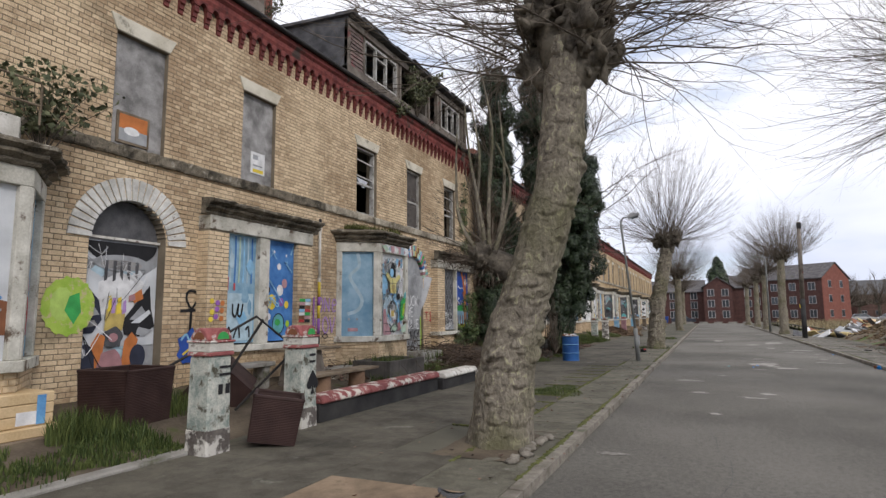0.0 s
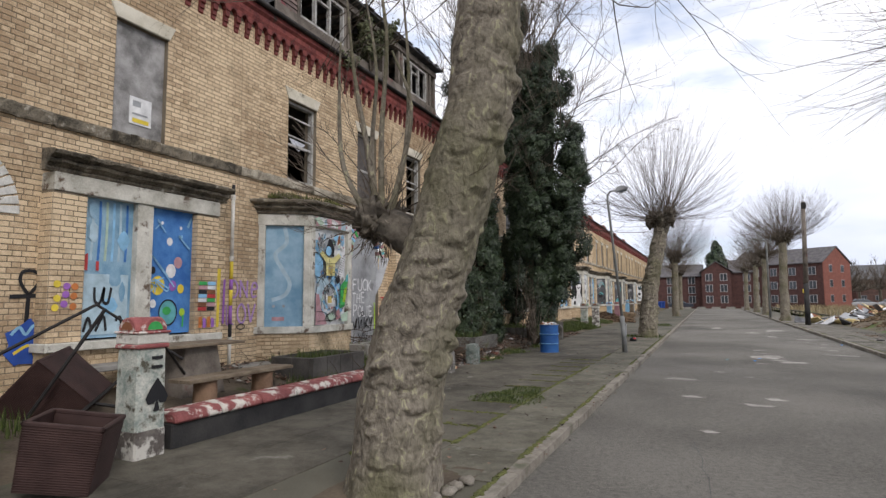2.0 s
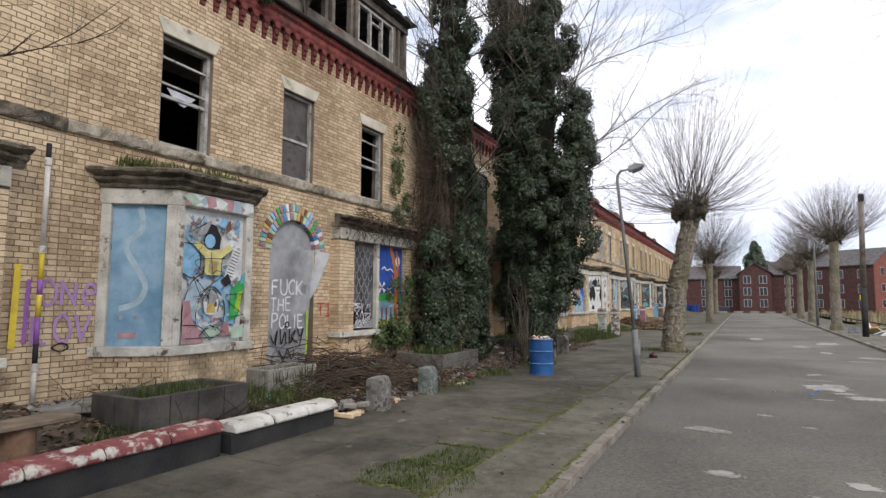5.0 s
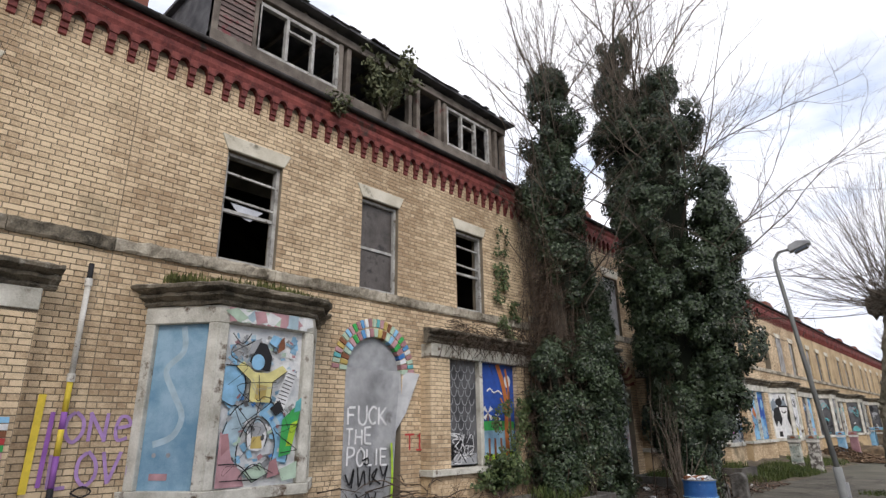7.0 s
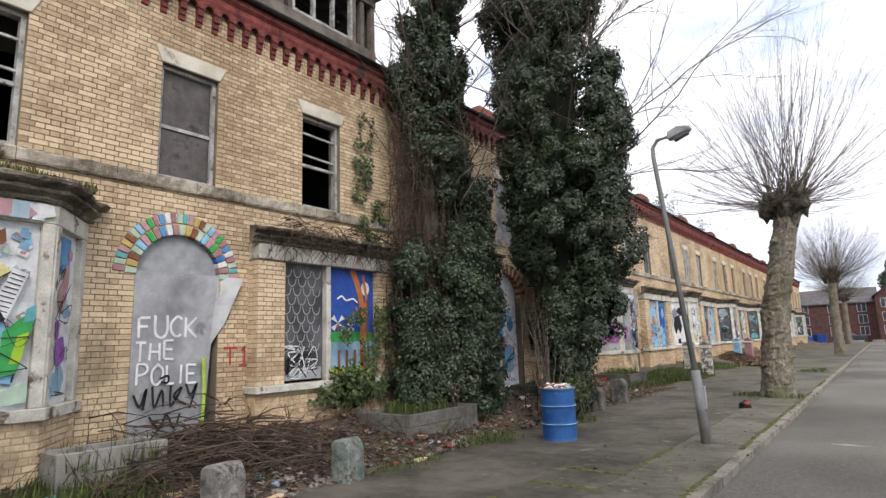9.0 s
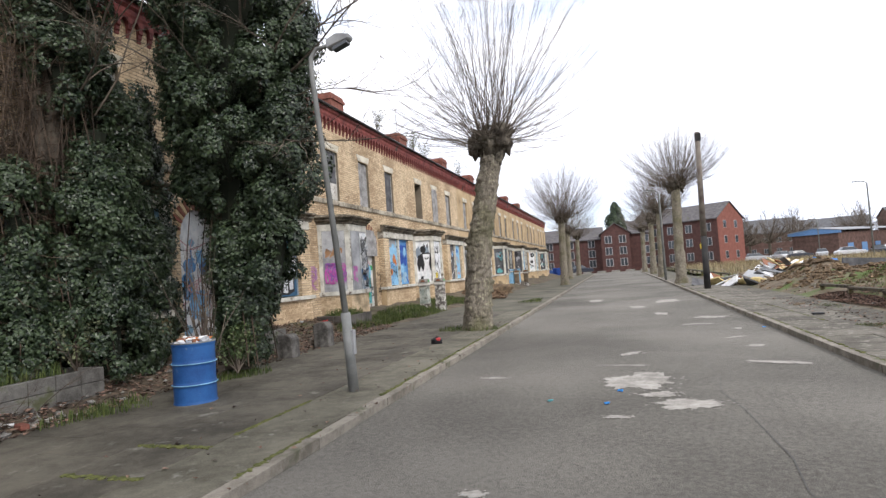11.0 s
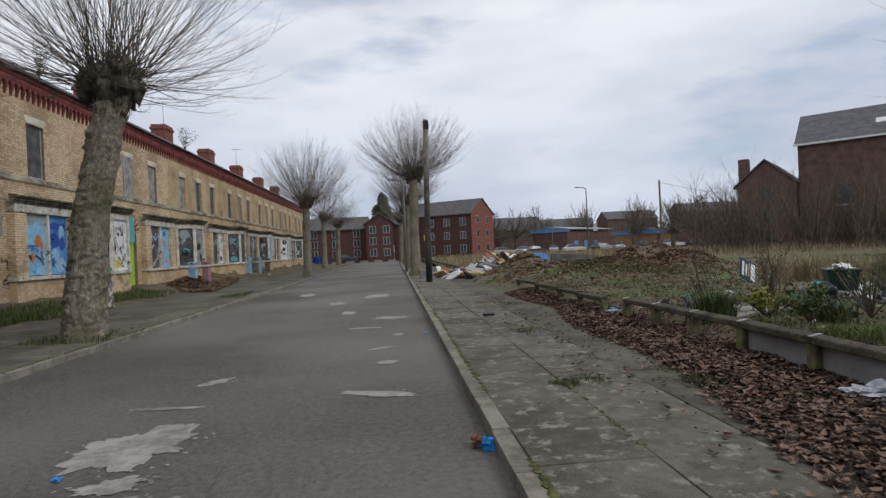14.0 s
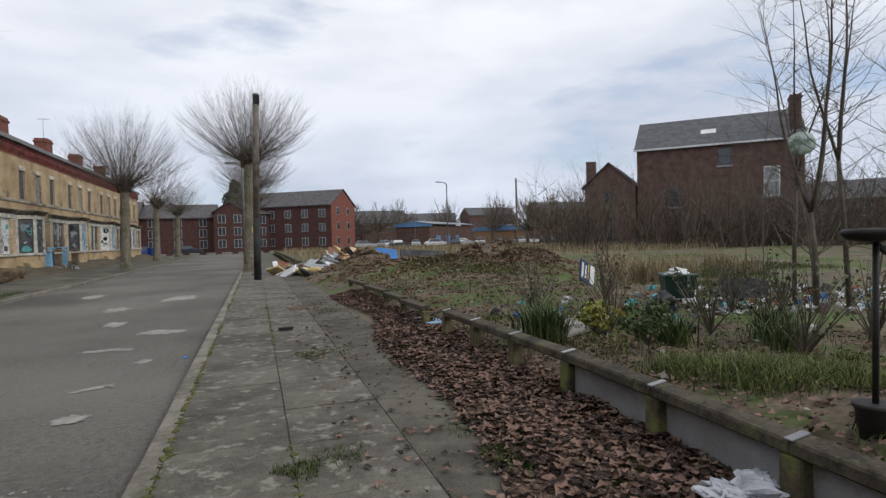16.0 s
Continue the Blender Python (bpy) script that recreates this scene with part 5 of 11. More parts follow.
mu.poly(M_GREY, [(0.02, 0.02), (0.98, 0.02), (0.98, 0.22), (0.02, 0.22)]).scribble([M_WPAINT, M_BLACK], 16, 11, 0.02, 0.05, 0.9, 0.05, 0.6).done()
p, fr = panel(fb, FL[1], M_DEEPBLUE, "painted night scene of bare trees, windmills and a moon")
mu = Mural(p, fr)
mu.poly(M_PALEBLUE, [(0, 0), (1.03, 0), (1.03, 0.72), (0, 0.72)]).poly(M_GREEN, [(0, 0.66), (1.03, 0.66), (1.03, 0.84), (0.5, 0.87), (0, 0.84)]).poly(M_LIME, [(0, 0), (1.03, 0), (1.03, 0.2), (0, 0.16)]).ell(M_WPAINT, 0.86, 1.72, 0.1, 0.14)
for u in (0.05, 0.25, 0.42, 0.6):
    mu.line(M_BROWN, [(u, 0.0), (u, 0.5)], 0.06, False)
mu.line(M_ORANGE, [(0.8, 0.0), (0.78, 0.7), (0.8, 1.2), (0.7, 1.7), (0.55, 2.08)], [0.12] * 21).line(M_ORANGE, [(0.79, 1.2), (0.88, 1.5), (0.8, 2.0)], 0.06).line(M_BROWN, [(0.95, 0.0), (0.9, 0.8), (0.9, 1.5)], 0.05).line(M_ORANGE, [(0.76, 1.1), (0.62, 1.35)], 0.04)
for cu, cv, s in ((0.22, 1.02, 0.17), (0.5, 0.95, 0.1)):
    mu.line(M_BROWN, [(cu, cv - s), (cu, cv)], 0.04, False)
    for k in range(4):
        a = 0.8 + k * math.pi / 2
        mu.poly(M_WPAINT, [(cu, cv), (cu + s * math.cos(a - .3), cv + s * math.sin(a - .3)), (cu + s * math.cos(a + .3), cv + s * math.sin(a + .3))])
mu.line(M_WPAINT, [(0.2, 1.48), (0.3, 1.54), (0.4, 1.46), (0.55, 1.5), (0.66, 1.42)], 0.03).done()
mu = Mural(h, wall_face(0, 0, SPAN, 4, 0.014))
mu.line(M_RED, [(5.38, 1.86), (5.62, 1.86)], 0.035, False).line(M_RED, [(5.5, 1.86), (5.5, 1.58)], 0.035, False).line(M_RED, [(5.7, 1.82), (5.76, 1.88), (5.76, 1.58)], 0.035, False).line(M_RED, [(5.66, 1.58), (5.86, 1.58)], 0.03, False)
mu.hand(M_LILAC, "ONe", -0.20, 1.84, 0.36, 0.042, 6).hand(M_LILAC, "LOVe", -0.26, 1.36, 0.36, 0.042, 7).line(M_PURPLE, [(-0.36, 1.36), (-0.34, 2.2)], 0.05).line(M_YELLOW, [(-0.5, 1.3), (-0.48, 2.4)], 0.08).line(M_BLACK, [(-0.02, 1.28), (0.1, 1.34), (0.2, 1.28), (0.1, 1.22), (-0.02, 1.28)], 0.02).done()
pipe = thing("drainpipe", (WALL_X + 0.10, 9.76, 0.6), "cast iron drainpipe daubed yellow, purple and white", "pipe")
for z0, z1, m_ in ((0, 0.45, M_WHITE), (0.45, 0.75, M_BLACK), (0.75, 1.1, M_PURPLE), (1.1, 1.4, M_YELLOW), (1.4, 1.6, M_PURPLE), (1.6, 2.0, M_YELLOW), (2.0, 3.15, M_WHITE), (3.15, 3.45, M_BLACK)):
    part("pipe_length", Mesh().tube([(0, 0, z0), (0, 0, z1)], 0.033, 10), m_, pipe, smooth=True)
for z in (0.45, 2.0, 3.2):
    part("collar", Mesh().tube([(0, 0, z - 0.05), (0, 0, z + 0.05)], 0.045, 10), M_WHITE, pipe)


def dormer(h, a, b, split):
    """A long ruined timber dormer above the eaves."""
    d = new("dormer")
    d.parent = h
    part("sill_board", Mesh().box(-0.12, 0.10, a, b, 8.04, 8.40), M_TIMBER, d, "dark rotten sill board", bevel=0.01)
    part("fascia", Mesh().box(-0.05, 0.12, a, b, 9.50, 9.68), M_TIMBER, d, "grey split fascia", bevel=0.01)
    part("dormer_roof", Mesh().hexa([(0.30, a - 0.1, 9.74), (-3.4, a - 0.1, 9.95), (0.30, b + 0.1, 9.74), (-3.4, b + 0.1, 9.95), (0.30, a - 0.1, 9.80), (-3.4, a - 0.1, 10.05), (0.30, b + 0.1, 9.80), (-3.4, b + 0.1, 10.05)]), M_DARKBOARD, d, "ragged felt and slate roof")
    rr = random.Random(int(a * 100))
    y = a - 0.1
    while y < b:
        w = rr.uniform(0.18, 0.32)
        z = 9.80 + rr.uniform(0, 0.05)
        if rr.random() < 0.85:
            part("slate", Mesh().hexa([(0.34 + rr.uniform(-.1, .06), y, z - 0.03), (-0.3, y, z + 0.02), (0.34 + rr.uniform(-.1, .06), y + w, z - 0.03), (-0.3, y + w, z + 0.02), (0.34, y, z - 0.01), (-0.3, y, z + 0.04), (0.34, y + w, z - 0.01), (-0.3, y + w, z + 0.04)]), M_SLATE, d)
        y += w
    for q in (a, b - 0.06):
        part("cheek", Mesh().prism([(0.05, 8.05), (0.05, 9.74), (-3.2, 9.93), (-3.2, 9.85)], q, q + 0.06, "y"), M_DARKBOARD, d, "dark felted cheek")
    for y in split["posts"]:
        part("post", Mesh().box(-0.06, 0.08, y, y + 0.11, 8.40, 9.50), M_TIMBER, d, "bare split post", bevel=0.008)
    for ya, yb in split["boards"]:
        for k in range(10):
            z = 8.40 + k * 0.11
            t = rr.uniform(-0.02, 0.02)
            part("weatherboard", Mesh().hexa([(0.0, ya, z), (0.07, ya, z), (0.0, yb, z + t), (0.07, yb, z + t), (0.0, ya, z + 0.105), (0.045, ya, z + 0.105), (0.0, yb, z + 0.105 + t), (0.045, yb, z + 0.105 + t)]), M_REDBOARD, d)
    for ya, yb in split["windows"]:
        w = new("window")
        w.parent = d
        f = Mesh().box(-0.02, 0.07, ya, yb, 8.40, 8.47).box(-0.02, 0.07, ya, yb, 9.38, 9.45)
        for k in range(4):
            y = ya + (yb - ya - 0.06) * k / 3
            f.box(-0.02, 0.08, y, y + 0.06, 8.47, 9.38)
        f.box(0.0, 0.07, ya + (yb - ya) / 3 + 0.05, ya + 2 * (yb - ya) / 3, 9.12, 9.17)
        part("frame", f, M_SASH, w, "flaking white window frame")
    # Sheet added behind the openings, near-black in place of the loft's shade.
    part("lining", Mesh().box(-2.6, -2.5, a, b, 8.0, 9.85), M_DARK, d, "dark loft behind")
    for k in range(int((b - a) / 0.7)):
        y = a + 0.3 + k * 0.7
        part("rafter", Mesh().hexa([(0.1, y, 9.62), (-2.4, y, 9.78), (0.1, y + 0.07, 9.62), (-2.4, y + 0.07, 9.78), (0.1, y, 9.74), (-2.4, y, 9.9), (0.1, y + 0.07, 9.74), (-2.4, y + 0.07, 9.9)]), M_TIMBER, d)
    return d


M_REDBOARD = mat("faded_red_boards", (0.10, 0.075, 0.07), (0.20, 0.145, 0.13), 4.0, 0.9, 0.4, 50, spots=(0.17, 0.05, 0.055), spot_scale=3.0, spot_at=0.56, rand=0.3)
dormer(HOUSES[2], 0.85, 8.9, {"posts": (0.85, 1.58, 3.42, 3.62, 5.35, 5.6, 6.3, 6.5, 8.2, 8.45, 8.78), "boards": ((0.95, 1.58),), "windows": ((1.65, 3.42), (6.6, 8.2))})
dormer(HOUSES[1], -0.4, 7.35, {"posts": (-0.4, 1.5, 3.4, 5.5, 7.25), "boards": ((5.6, 7.25),), "windows": ((1.6, 3.4), (3.5, 5.5))})
part("chimney", Mesh().box(-3.2, -2.2, -0.5, 0.45, 8.0, 11.2).box(-3.27, -2.13, -0.57, 0.52, 10.8, 11.0), M_REDBRICK, HOUSES[2], "red brick chimney stack", bevel=0.01)

# ivy-clad house
h, bay, L3, fb, FL = FRONT[3]
for l in L3:
    p, fr = panel(bay, l, M_PALEBLUE, "painted board behind the ivy")
p = part("door_board", Mesh().box(-0.2, -0.17, 3.97, 5.27, 0.1, 3.62), M_COLLAGE, h, "blue and white painted door board")
Mural(p, wall_face(3.97, 0.5, 1.3, 2.5, -0.168)).blots([M_BLUE, M_SKYBLUE, M_PALEBLUE], 14, 31, 0.1, 0.3).scribble([M_BLUE, M_BLACK, M_ROSE], 20, 32, 0.03).done()
p, fr = panel(fb, FL[0], M_BOARD, "grey board covered by a silver graffiti piece")
mu = Mural(p, fr).poly(M_DARKBOARD, [(0, 1.5), (0.97, 1.4), (0.97, 2.1), (0, 2.1)]).poly(M_DARKBOARD, [(0, 0), (0.97, 0), (0.97, 0.4), (0.5, 0.45), (0, 0.3)]).poly(M_BLACK, [(0.54, 0.08), (0.97, 0.02), (0.97, 1.28), (0.56, 1.24), (0.5, 1.0)])
mu.poly(M_SILVER, [(0.6, 0.14), (0.96, 0.08), (0.96, 0.36), (0.8, 0.4), (0.8, 0.54), (0.95, 0.56), (0.95, 0.78), (0.79, 0.8), (0.8, 0.96), (0.96, 0.98), (0.96, 1.2), (0.62, 1.16), (0.56, 0.98)]).poly(M_SILVER, [(0.02, 0.32), (0.46, 0.4), (0.5, 0.9), (0.2, 1.0), (0.02, 0.8)]).line(M_BLACK, [(0.1, 0.4), (0.2, 0.85), (0.4, 0.8)], 0.04).done()
p, fr = panel(fb, FL[1], M_STEELBLUE, "blue board covered by a silver graffiti piece")
mu = Mural(p, fr).poly(M_NAVYBLUE, [(0, 0), (0.97, 0), (0.97, 0.7), (0, 0.5)]).poly(M_BLACK, [(0.02, 0.02), (0.3, 0.06), (0.56, 0.04), (0.84, 0.14), (0.86, 0.5), (0.97, 0.6), (0.97, 1.2), (0.8, 1.48), (0.6, 1.36), (0.4, 1.12), (0.2, 1.2), (0.02, 1.2)])
mu.poly(M_SILVER, [(0.0, 0.1), (0.2, 0.12), (0.18, 0.36), (0.0, 0.36)]).poly(M_SILVER, [(0.0, 0.55), (0.16, 0.56), (0.16, 0.8), (0.0, 0.8)]).poly(M_SILVER, [(0.0, 0.96), (0.18, 0.98), (0.14, 1.16), (0.0, 1.16)])
mu.poly(M_SILVER, [(0.3, 0.12), (0.52, 0.1), (0.53, 0.86), (0.62, 0.9), (0.6, 1.06), (0.24, 1.04), (0.22, 0.88), (0.32, 0.87)]).poly(M_SILVER, [(0.6, 0.2), (0.78, 0.2), (0.79, 0.62), (0.94, 0.7), (0.95, 1.08), (0.78, 1.4), (0.52, 1.2), (0.66, 1.1), (0.64, 0.84), (0.58, 0.8)]).poly(M_NAVYBLUE, [(0.76, 0.8), (0.86, 0.84), (0.86, 1.0), (0.78, 1.06)])
mu.ell(M_MIDBLUE, 0.2, 1.62, 0.12, 0.13).scribble([M_MIDBLUE, M_TEAL], 8, 3, 0.04, 0.5, 0.95, 1.5, 2.0).done()
mu = Mural(h, wall_face(8.9, 0.9, 0.75, 1.2, 0.014))
for k in range(6):
    mu.line(M_LILAC, [(0.38, 0.1 + k * 0.14), (0.7, 0.14 + k * 0.14)], 0.05, False)
mu.done()

# sheeted bay
M_FADEORANGE = mat("faded_orange_spray", (0.30, 0.17, 0.09), (0.42, 0.24, 0.13), 4, 0.7, 0.1, 60, mid=(9, 0.7))
M_FADEPINK = mat("faded_pink_spray", (0.36, 0.16, 0.30), (0.52, 0.26, 0.42), 4, 0.8, 0.1, 60, mid=(9, 0.7))
h, bay, L3, fb, FL = FRONT[4]
p, fr = panel(bay, L3[0], M_STEEL, "grey steel sheet with pink and orange tags", set_back=-0.03)
W4 = fr[3]
mu = Mural(p, fr)
for k in range(9):
    mu.line(M_FADEORANGE, [(W4 * 0.12 + 0.05 * k, 1.18 + 0.03 * (k % 3)), (W4 * 0.2 + 0.06 * k, 1.5 - 0.04 * (k % 4)), (W4 * 0.12 + 0.07 * k, 1.32)], 0.05)
mu.scribble([M_PINK, M_PINK, M_PURPLE], 34, 5, 0.028, 0.08, W4 - 0.03, 0.3, 0.98).done()
p, fr = panel(bay, L3[1], M_STEEL, "grey steel sheet lapping round the bay", set_back=-0.03)
W4 = fr[3]
Mural(p, fr).scribble([M_PINK], 7, 6, 0.028, 0.02, W4 * 0.3, 0.3, 0.85).done()
p = part("scrawled_board", Mesh().box(L3[1][0][0] + 0.033, L3[1][0][0] + 0.05, L3[1][1][1] - W4 * 0.45, L3[1][1][1], 1.27, 3.3), M_COLLAGE, bay, "white board with dense black scrawl")
sc_ = (Vector((L3[1][0][0] + 0.05, L3[1][1][1] - W4 * 0.45, 1.27)), Vector((0, 1, 0)), Vector((1, 0, 0)), W4 * 0.45, 2.0)
Mural(p, sc_).scribble([M_BLUE, M_STEELBLUE], 10, 18, 0.09, 0.03, W4 * 0.43, 0.05, 0.7).scribble([M_BLACK, M_BLACK, M_GREY], 40, 8, 0.03, 0.02, W4 * 0.44).done()
panel(bay, L3[2], M_STEEL, "plain grey steel sheet", set_back=-0.03)
mu = Mural(h, wall_face(-0.62, 1.3, 1.0, 0.9, 0.014))
mu.scribble([M_FADEPINK, M_FADEPINK, M_LILAC], 22, 15, 0.03, 0.02, 0.95, 0.05, 0.85).done()
part("fanlight_board", Mesh().prism([(3.75, 2.55), (5.5, 2.55), (5.5, 3.3), (5.25, 3.62), (4.0, 3.66), (3.75, 3.4)], -0.02, 0.035), M_BOARD, h, "grey board over the fanlight")
p = part("door_board", Mesh().box(-0.16, -0.13, 3.97, 5.27, 0.1, 2.6), M_WHITE, h, "white door daubed with green and blue")
Mural(p, wall_face(3.97, 0.5, 1.3, 2.0, -0.128)).poly(M_TEAL, [(0.25, 0.1), (1.05, 0.1), (1.05, 1.6), (0.25, 1.6)]).blots([M_GREEN, M_SKYBLUE, M_ROSE], 10, 13, 0.06, 0.2).scribble([M_BLACK, M_RED], 16, 14, 0.025).done()
p, fr = panel(fb, FL[0], M_SKYBLUE, "pale blue board with a grey top")
Mural(p, fr).poly(M_GREY, [(0, 1.7), (0.98, 1.7), (0.98, 2.1), (0, 2.1)]).blots([M_TEAL, M_ORANGE, M_SKYBLUE], 7, 3).scribble([M_BLACK, M_BLUE], 14, 23, 0.02, 0.1, 0.9, 0.05, 1.0).done()
p, fr = panel(fb, FL[1], M_BLUE, "bright blue brushed board")
Mural(p, fr).blots([M_SKYBLUE, M_DEEPBLUE, M_PALEBLUE], 9, 4, 0.12, 0.35).scribble([M_DEEPBLUE], 10, 24, 0.05).done()
part("white_panel", Mesh().box(-0.085, -0.075, 1.46, 2.36, 4.64, 5.25), M_WHITE, h, "white sheet over the lower pane")
mu = Mural(h, wall_face(5.4, 0.8, 0.6, 1.2, 0.014))
mu.scribble([M_BLACK], 9, 77, 0.03).done()
mu = Mural(h, wall_face(4.12, 1.05, 1.3, 0.9, -0.118))
mu.hand(M_BLACK, "CLIMATE", 0.0, 0.36, 0.2, 0.028, 8).hand(M_BLACK, "CHANGE", 0.0, 0.08, 0.2, 0.028, 9).done()

# white painted bay
h, bay, L3, fb, FL = FRONT[5]
p, fr = panel(bay, L3[0], M_COLLAGE, "white board with bold black and white shapes")
q_ = fr[3] / 1.1
mu = Mural(p, fr).ell(M_STEELBLUE, 0.2 * q_, 1.5, 0.14, 0.3, 14, 0.15).ell(M_STEELBLUE, 0.8 * q_, 1.45, 0.16, 0.34, 14, 0.15)
mu.poly(M_BLACK, [(0.03, 0.95), (0.12, 1.35), (0.38, 1.5), (0.72, 1.5), (0.98, 1.3), (1.04, 0.9), (0.95, 0.55), (0.86, 0.85), (0.76, 0.5), (0.66, 0.9), (0.56, 0.6), (0.44, 0.9), (0.34, 0.5), (0.24, 0.8), (0.12, 0.5)])
mu.ell(M_BLACK, 0.55 * q_, 1.66, 0.15, 0.18).poly(M_BLACK, [(0.42, 1.7), (0.44, 2.0), (0.53, 1.8)]).poly(M_BLACK, [(0.58, 1.8), (0.66, 2.0), (0.68, 1.7)])
mu.poly(M_WPAINT, [(0.36, 1.42), (0.74, 1.42), (0.68, 1.0), (0.64, 0.85), (0.82, 0.4), (0.9, 0.14), (0.74, 0.12), (0.56, 0.7), (0.34, 0.12), (0.2, 0.14), (0.3, 0.45), (0.46, 0.85), (0.42, 1.0)])
mu.line(M_BLACK, [(0.46, 1.25), (0.55, 1.15), (0.66, 1.25)], 0.05).poly(M_BLACK, [(0.18, 0.06), (0.34, 0.06), (0.33, 0.3), (0.2, 0.3)]).poly(M_BLACK, [(0.74, 0.06), (0.9, 0.06), (0.9, 0.3), (0.76, 0.3)]).done()
p, fr = panel(bay, L3[1], M_COLLAGE, "white board with grey and yellow shapes")
mu = Mural(p, fr).ell(M_GREY, 0.6, 1.35, 0.36, 0.5, 16, 0.12).ell(M_WPAINT, 0.6, 1.35, 0.3, 0.42, 16, 0.12).ell(M_BLACK, 0.48, 1.5, 0.09, 0.08).ell(M_BLACK, 0.8, 1.5, 0.09, 0.08).ell(M_YELLOW, 0.4, 0.28, 0.22, 0.2, 14, 0.2)
mu.scribble([M_BLACK, M_GREY], 16, 6, 0.02).done()
p, fr = panel(bay, L3[2], M_COLLAGE, "white board with yellow and grey shapes")
Mural(p, fr).ell(M_YELLOW, 0.4, 0.5, 0.25, 0.25, 14, 0.2).ell(M_BLACK, 0.4, 1.4, 0.2, 0.3, 14, 0.2).scribble([M_BLACK], 14, 16, 0.02).done()
part("teal_board", Mesh().box(0.03, 0.06, 3.85, 5.0, 2.5, 3.7), M_TEAL, h, "scrawled teal board")
part("door_board", Mesh().box(-0.16, -0.13, 3.97, 5.27, 0.1, 3.62), M_LIME, h, "pale green painted door")
p, fr = panel(fb, FL[0], M_DARKBOARD, "dark board with a pale streak")
Mural(p, fr).blots([M_BLUE, M_GREY], 5, 5).scribble([M_WPAINT], 6, 3, 0.04).done()
p, fr = panel(fb, FL[1], M_SKYBLUE, "pale blue smeared board")
Mural(p, fr).blots([M_GREY, M_BLUE, M_ROSE], 7, 8, 0.1, 0.3).done()
part("window_stone", Mesh().prism([(4.2, 4.6), (5.15, 4.6), (5.15, 6.3), (5.0, 6.5), (4.35, 6.5), (4.2, 6.3)], -0.02, 0.03), M_BOARD, h, "pale grey arched board")

for y in (48.8, 58.6, 77.6):
    aerial((WALL_X - 4.0, y, 11.4), 1.9)

# the rest of the row
rr = random.Random(40)
TONES = [M_DARKBOARD, M_PALEBLUE, M_DARKBOARD, M_STEELBLUE, M_BOARD, M_DARKBOARD, M_TEAL, M_DARKBOARD, M_COLLAGE]
for i in (0, 6, 7, 8, 9, 10):
    h, bay, L3, fb, FL = FRONT[i]
    part("door_board", Mesh().box(-0.2, -0.17, 3.97, 5.27, 0.1, 3.62), rr.choice([M_BOARD, M_DARKBOARD, M_TEAL]), h, "boarded doorway")
    for n_, l in enumerate(L3 + FL):
        p, fr = panel(bay if n_ < 3 else fb, l, rr.choice(TONES), "boarded window light with daubed paint")
        Mural(p, fr).blots([M_STEELBLUE, M_GREY, M_TEAL, M_DARKBOARD, M_BLACK], 4, i * 9 + n_, 0.1, 0.35).scribble([M_BLACK, M_WPAINT, M_TEAL], 5, i * 7 + n_, 0.04).done()


# ---- trees ----
def shoots(m, base, up, count, length, rnd, r0=0.02, spread=1.0, droop=0.0, sub=3, seg=6, sides=4, jitter=0.15):
    """Long thin shoots that spring from a pollard's head."""
    upv = Vector(up).normalized()
    for _ in range(count):
        a = rnd.uniform(0, 2 * math.pi)
        t = spread * 1.65 * rnd.random() ** 0.78
        d = Vector((math.sin(t) * math.cos(a), math.sin(t) * math.sin(a), math.cos(t))) + (upv - Vector((0, 0, 1))) * 0.5
        d.normalize()
        L = length * rnd.uniform(0.78, 1.0) * (1.04 - 0.42 * math.sin(min(t, 1.57)))
        p = Vector(base) + d * rnd.uniform(0.02, 0.3) + Vector((rnd.uniform(-1, 1), rnd.uniform(-1, 1), rnd.uniform(-.6, .6))) * jitter
        pts = [p.copy()]
        bend = Vector((rnd.uniform(-.35, .35), rnd.uniform(-.35, .35), rnd.uniform(0.1, 0.75) - droop * (0.4 + math.sin(t))))
        for s in range(seg):
            d = (d + bend / seg + Vector((rnd.uniform(-.1, .1), rnd.uniform(-.1, .1), rnd.uniform(-.07, .07)))).normalized()
            p = p + d * (L / seg)
            pts.append(p.copy())
        r = r0 * rnd.uniform(0.6, 1.25)
        m.tube(pts, [r * (1 - 0.82 * k / seg) for k in range(seg + 1)], sides, False)
        for _ in range(sub):
            k = rnd.choice((rnd.randint(1, seg - 1), rnd.randint(seg // 2, seg - 1)))
            q = pts[k].lerp(pts[k + 1], rnd.random())
            e = ((pts[k + 1] - pts[k]).normalized() + Vector((rnd.uniform(-.6, .6), rnd.uniform(-.6, .6), rnd.uniform(-.3, .5)))).normalized()
            tw = [q.copy()]
            l2 = L * rnd.uniform(0.14, 0.42)
            for s in range(3):
                e = (e + Vector((rnd.uniform(-.18, .18), rnd.uniform(-.18, .18), rnd.uniform(-.05, .22)))).normalized()
                q = q + e * (l2 / 3)
                tw.append(q.copy())
            m.tube(tw, [r * 0.42, r * 0.34, r * 0.25, r * 0.12], 3, False)
            if sub >= 5:
                e = (e + Vector((rnd.uniform(-.9, .9), rnd.uniform(-.9, .9), rnd.uniform(-.4, .6)))).normalized()
                m.tube([tw[1], tw[1] + e * l2 * 0.25, tw[1] + e * l2 * 0.45 + Vector((0, 0, 0.03))], [r * 0.26, r * 0.2, r * 0.1], 3, False)


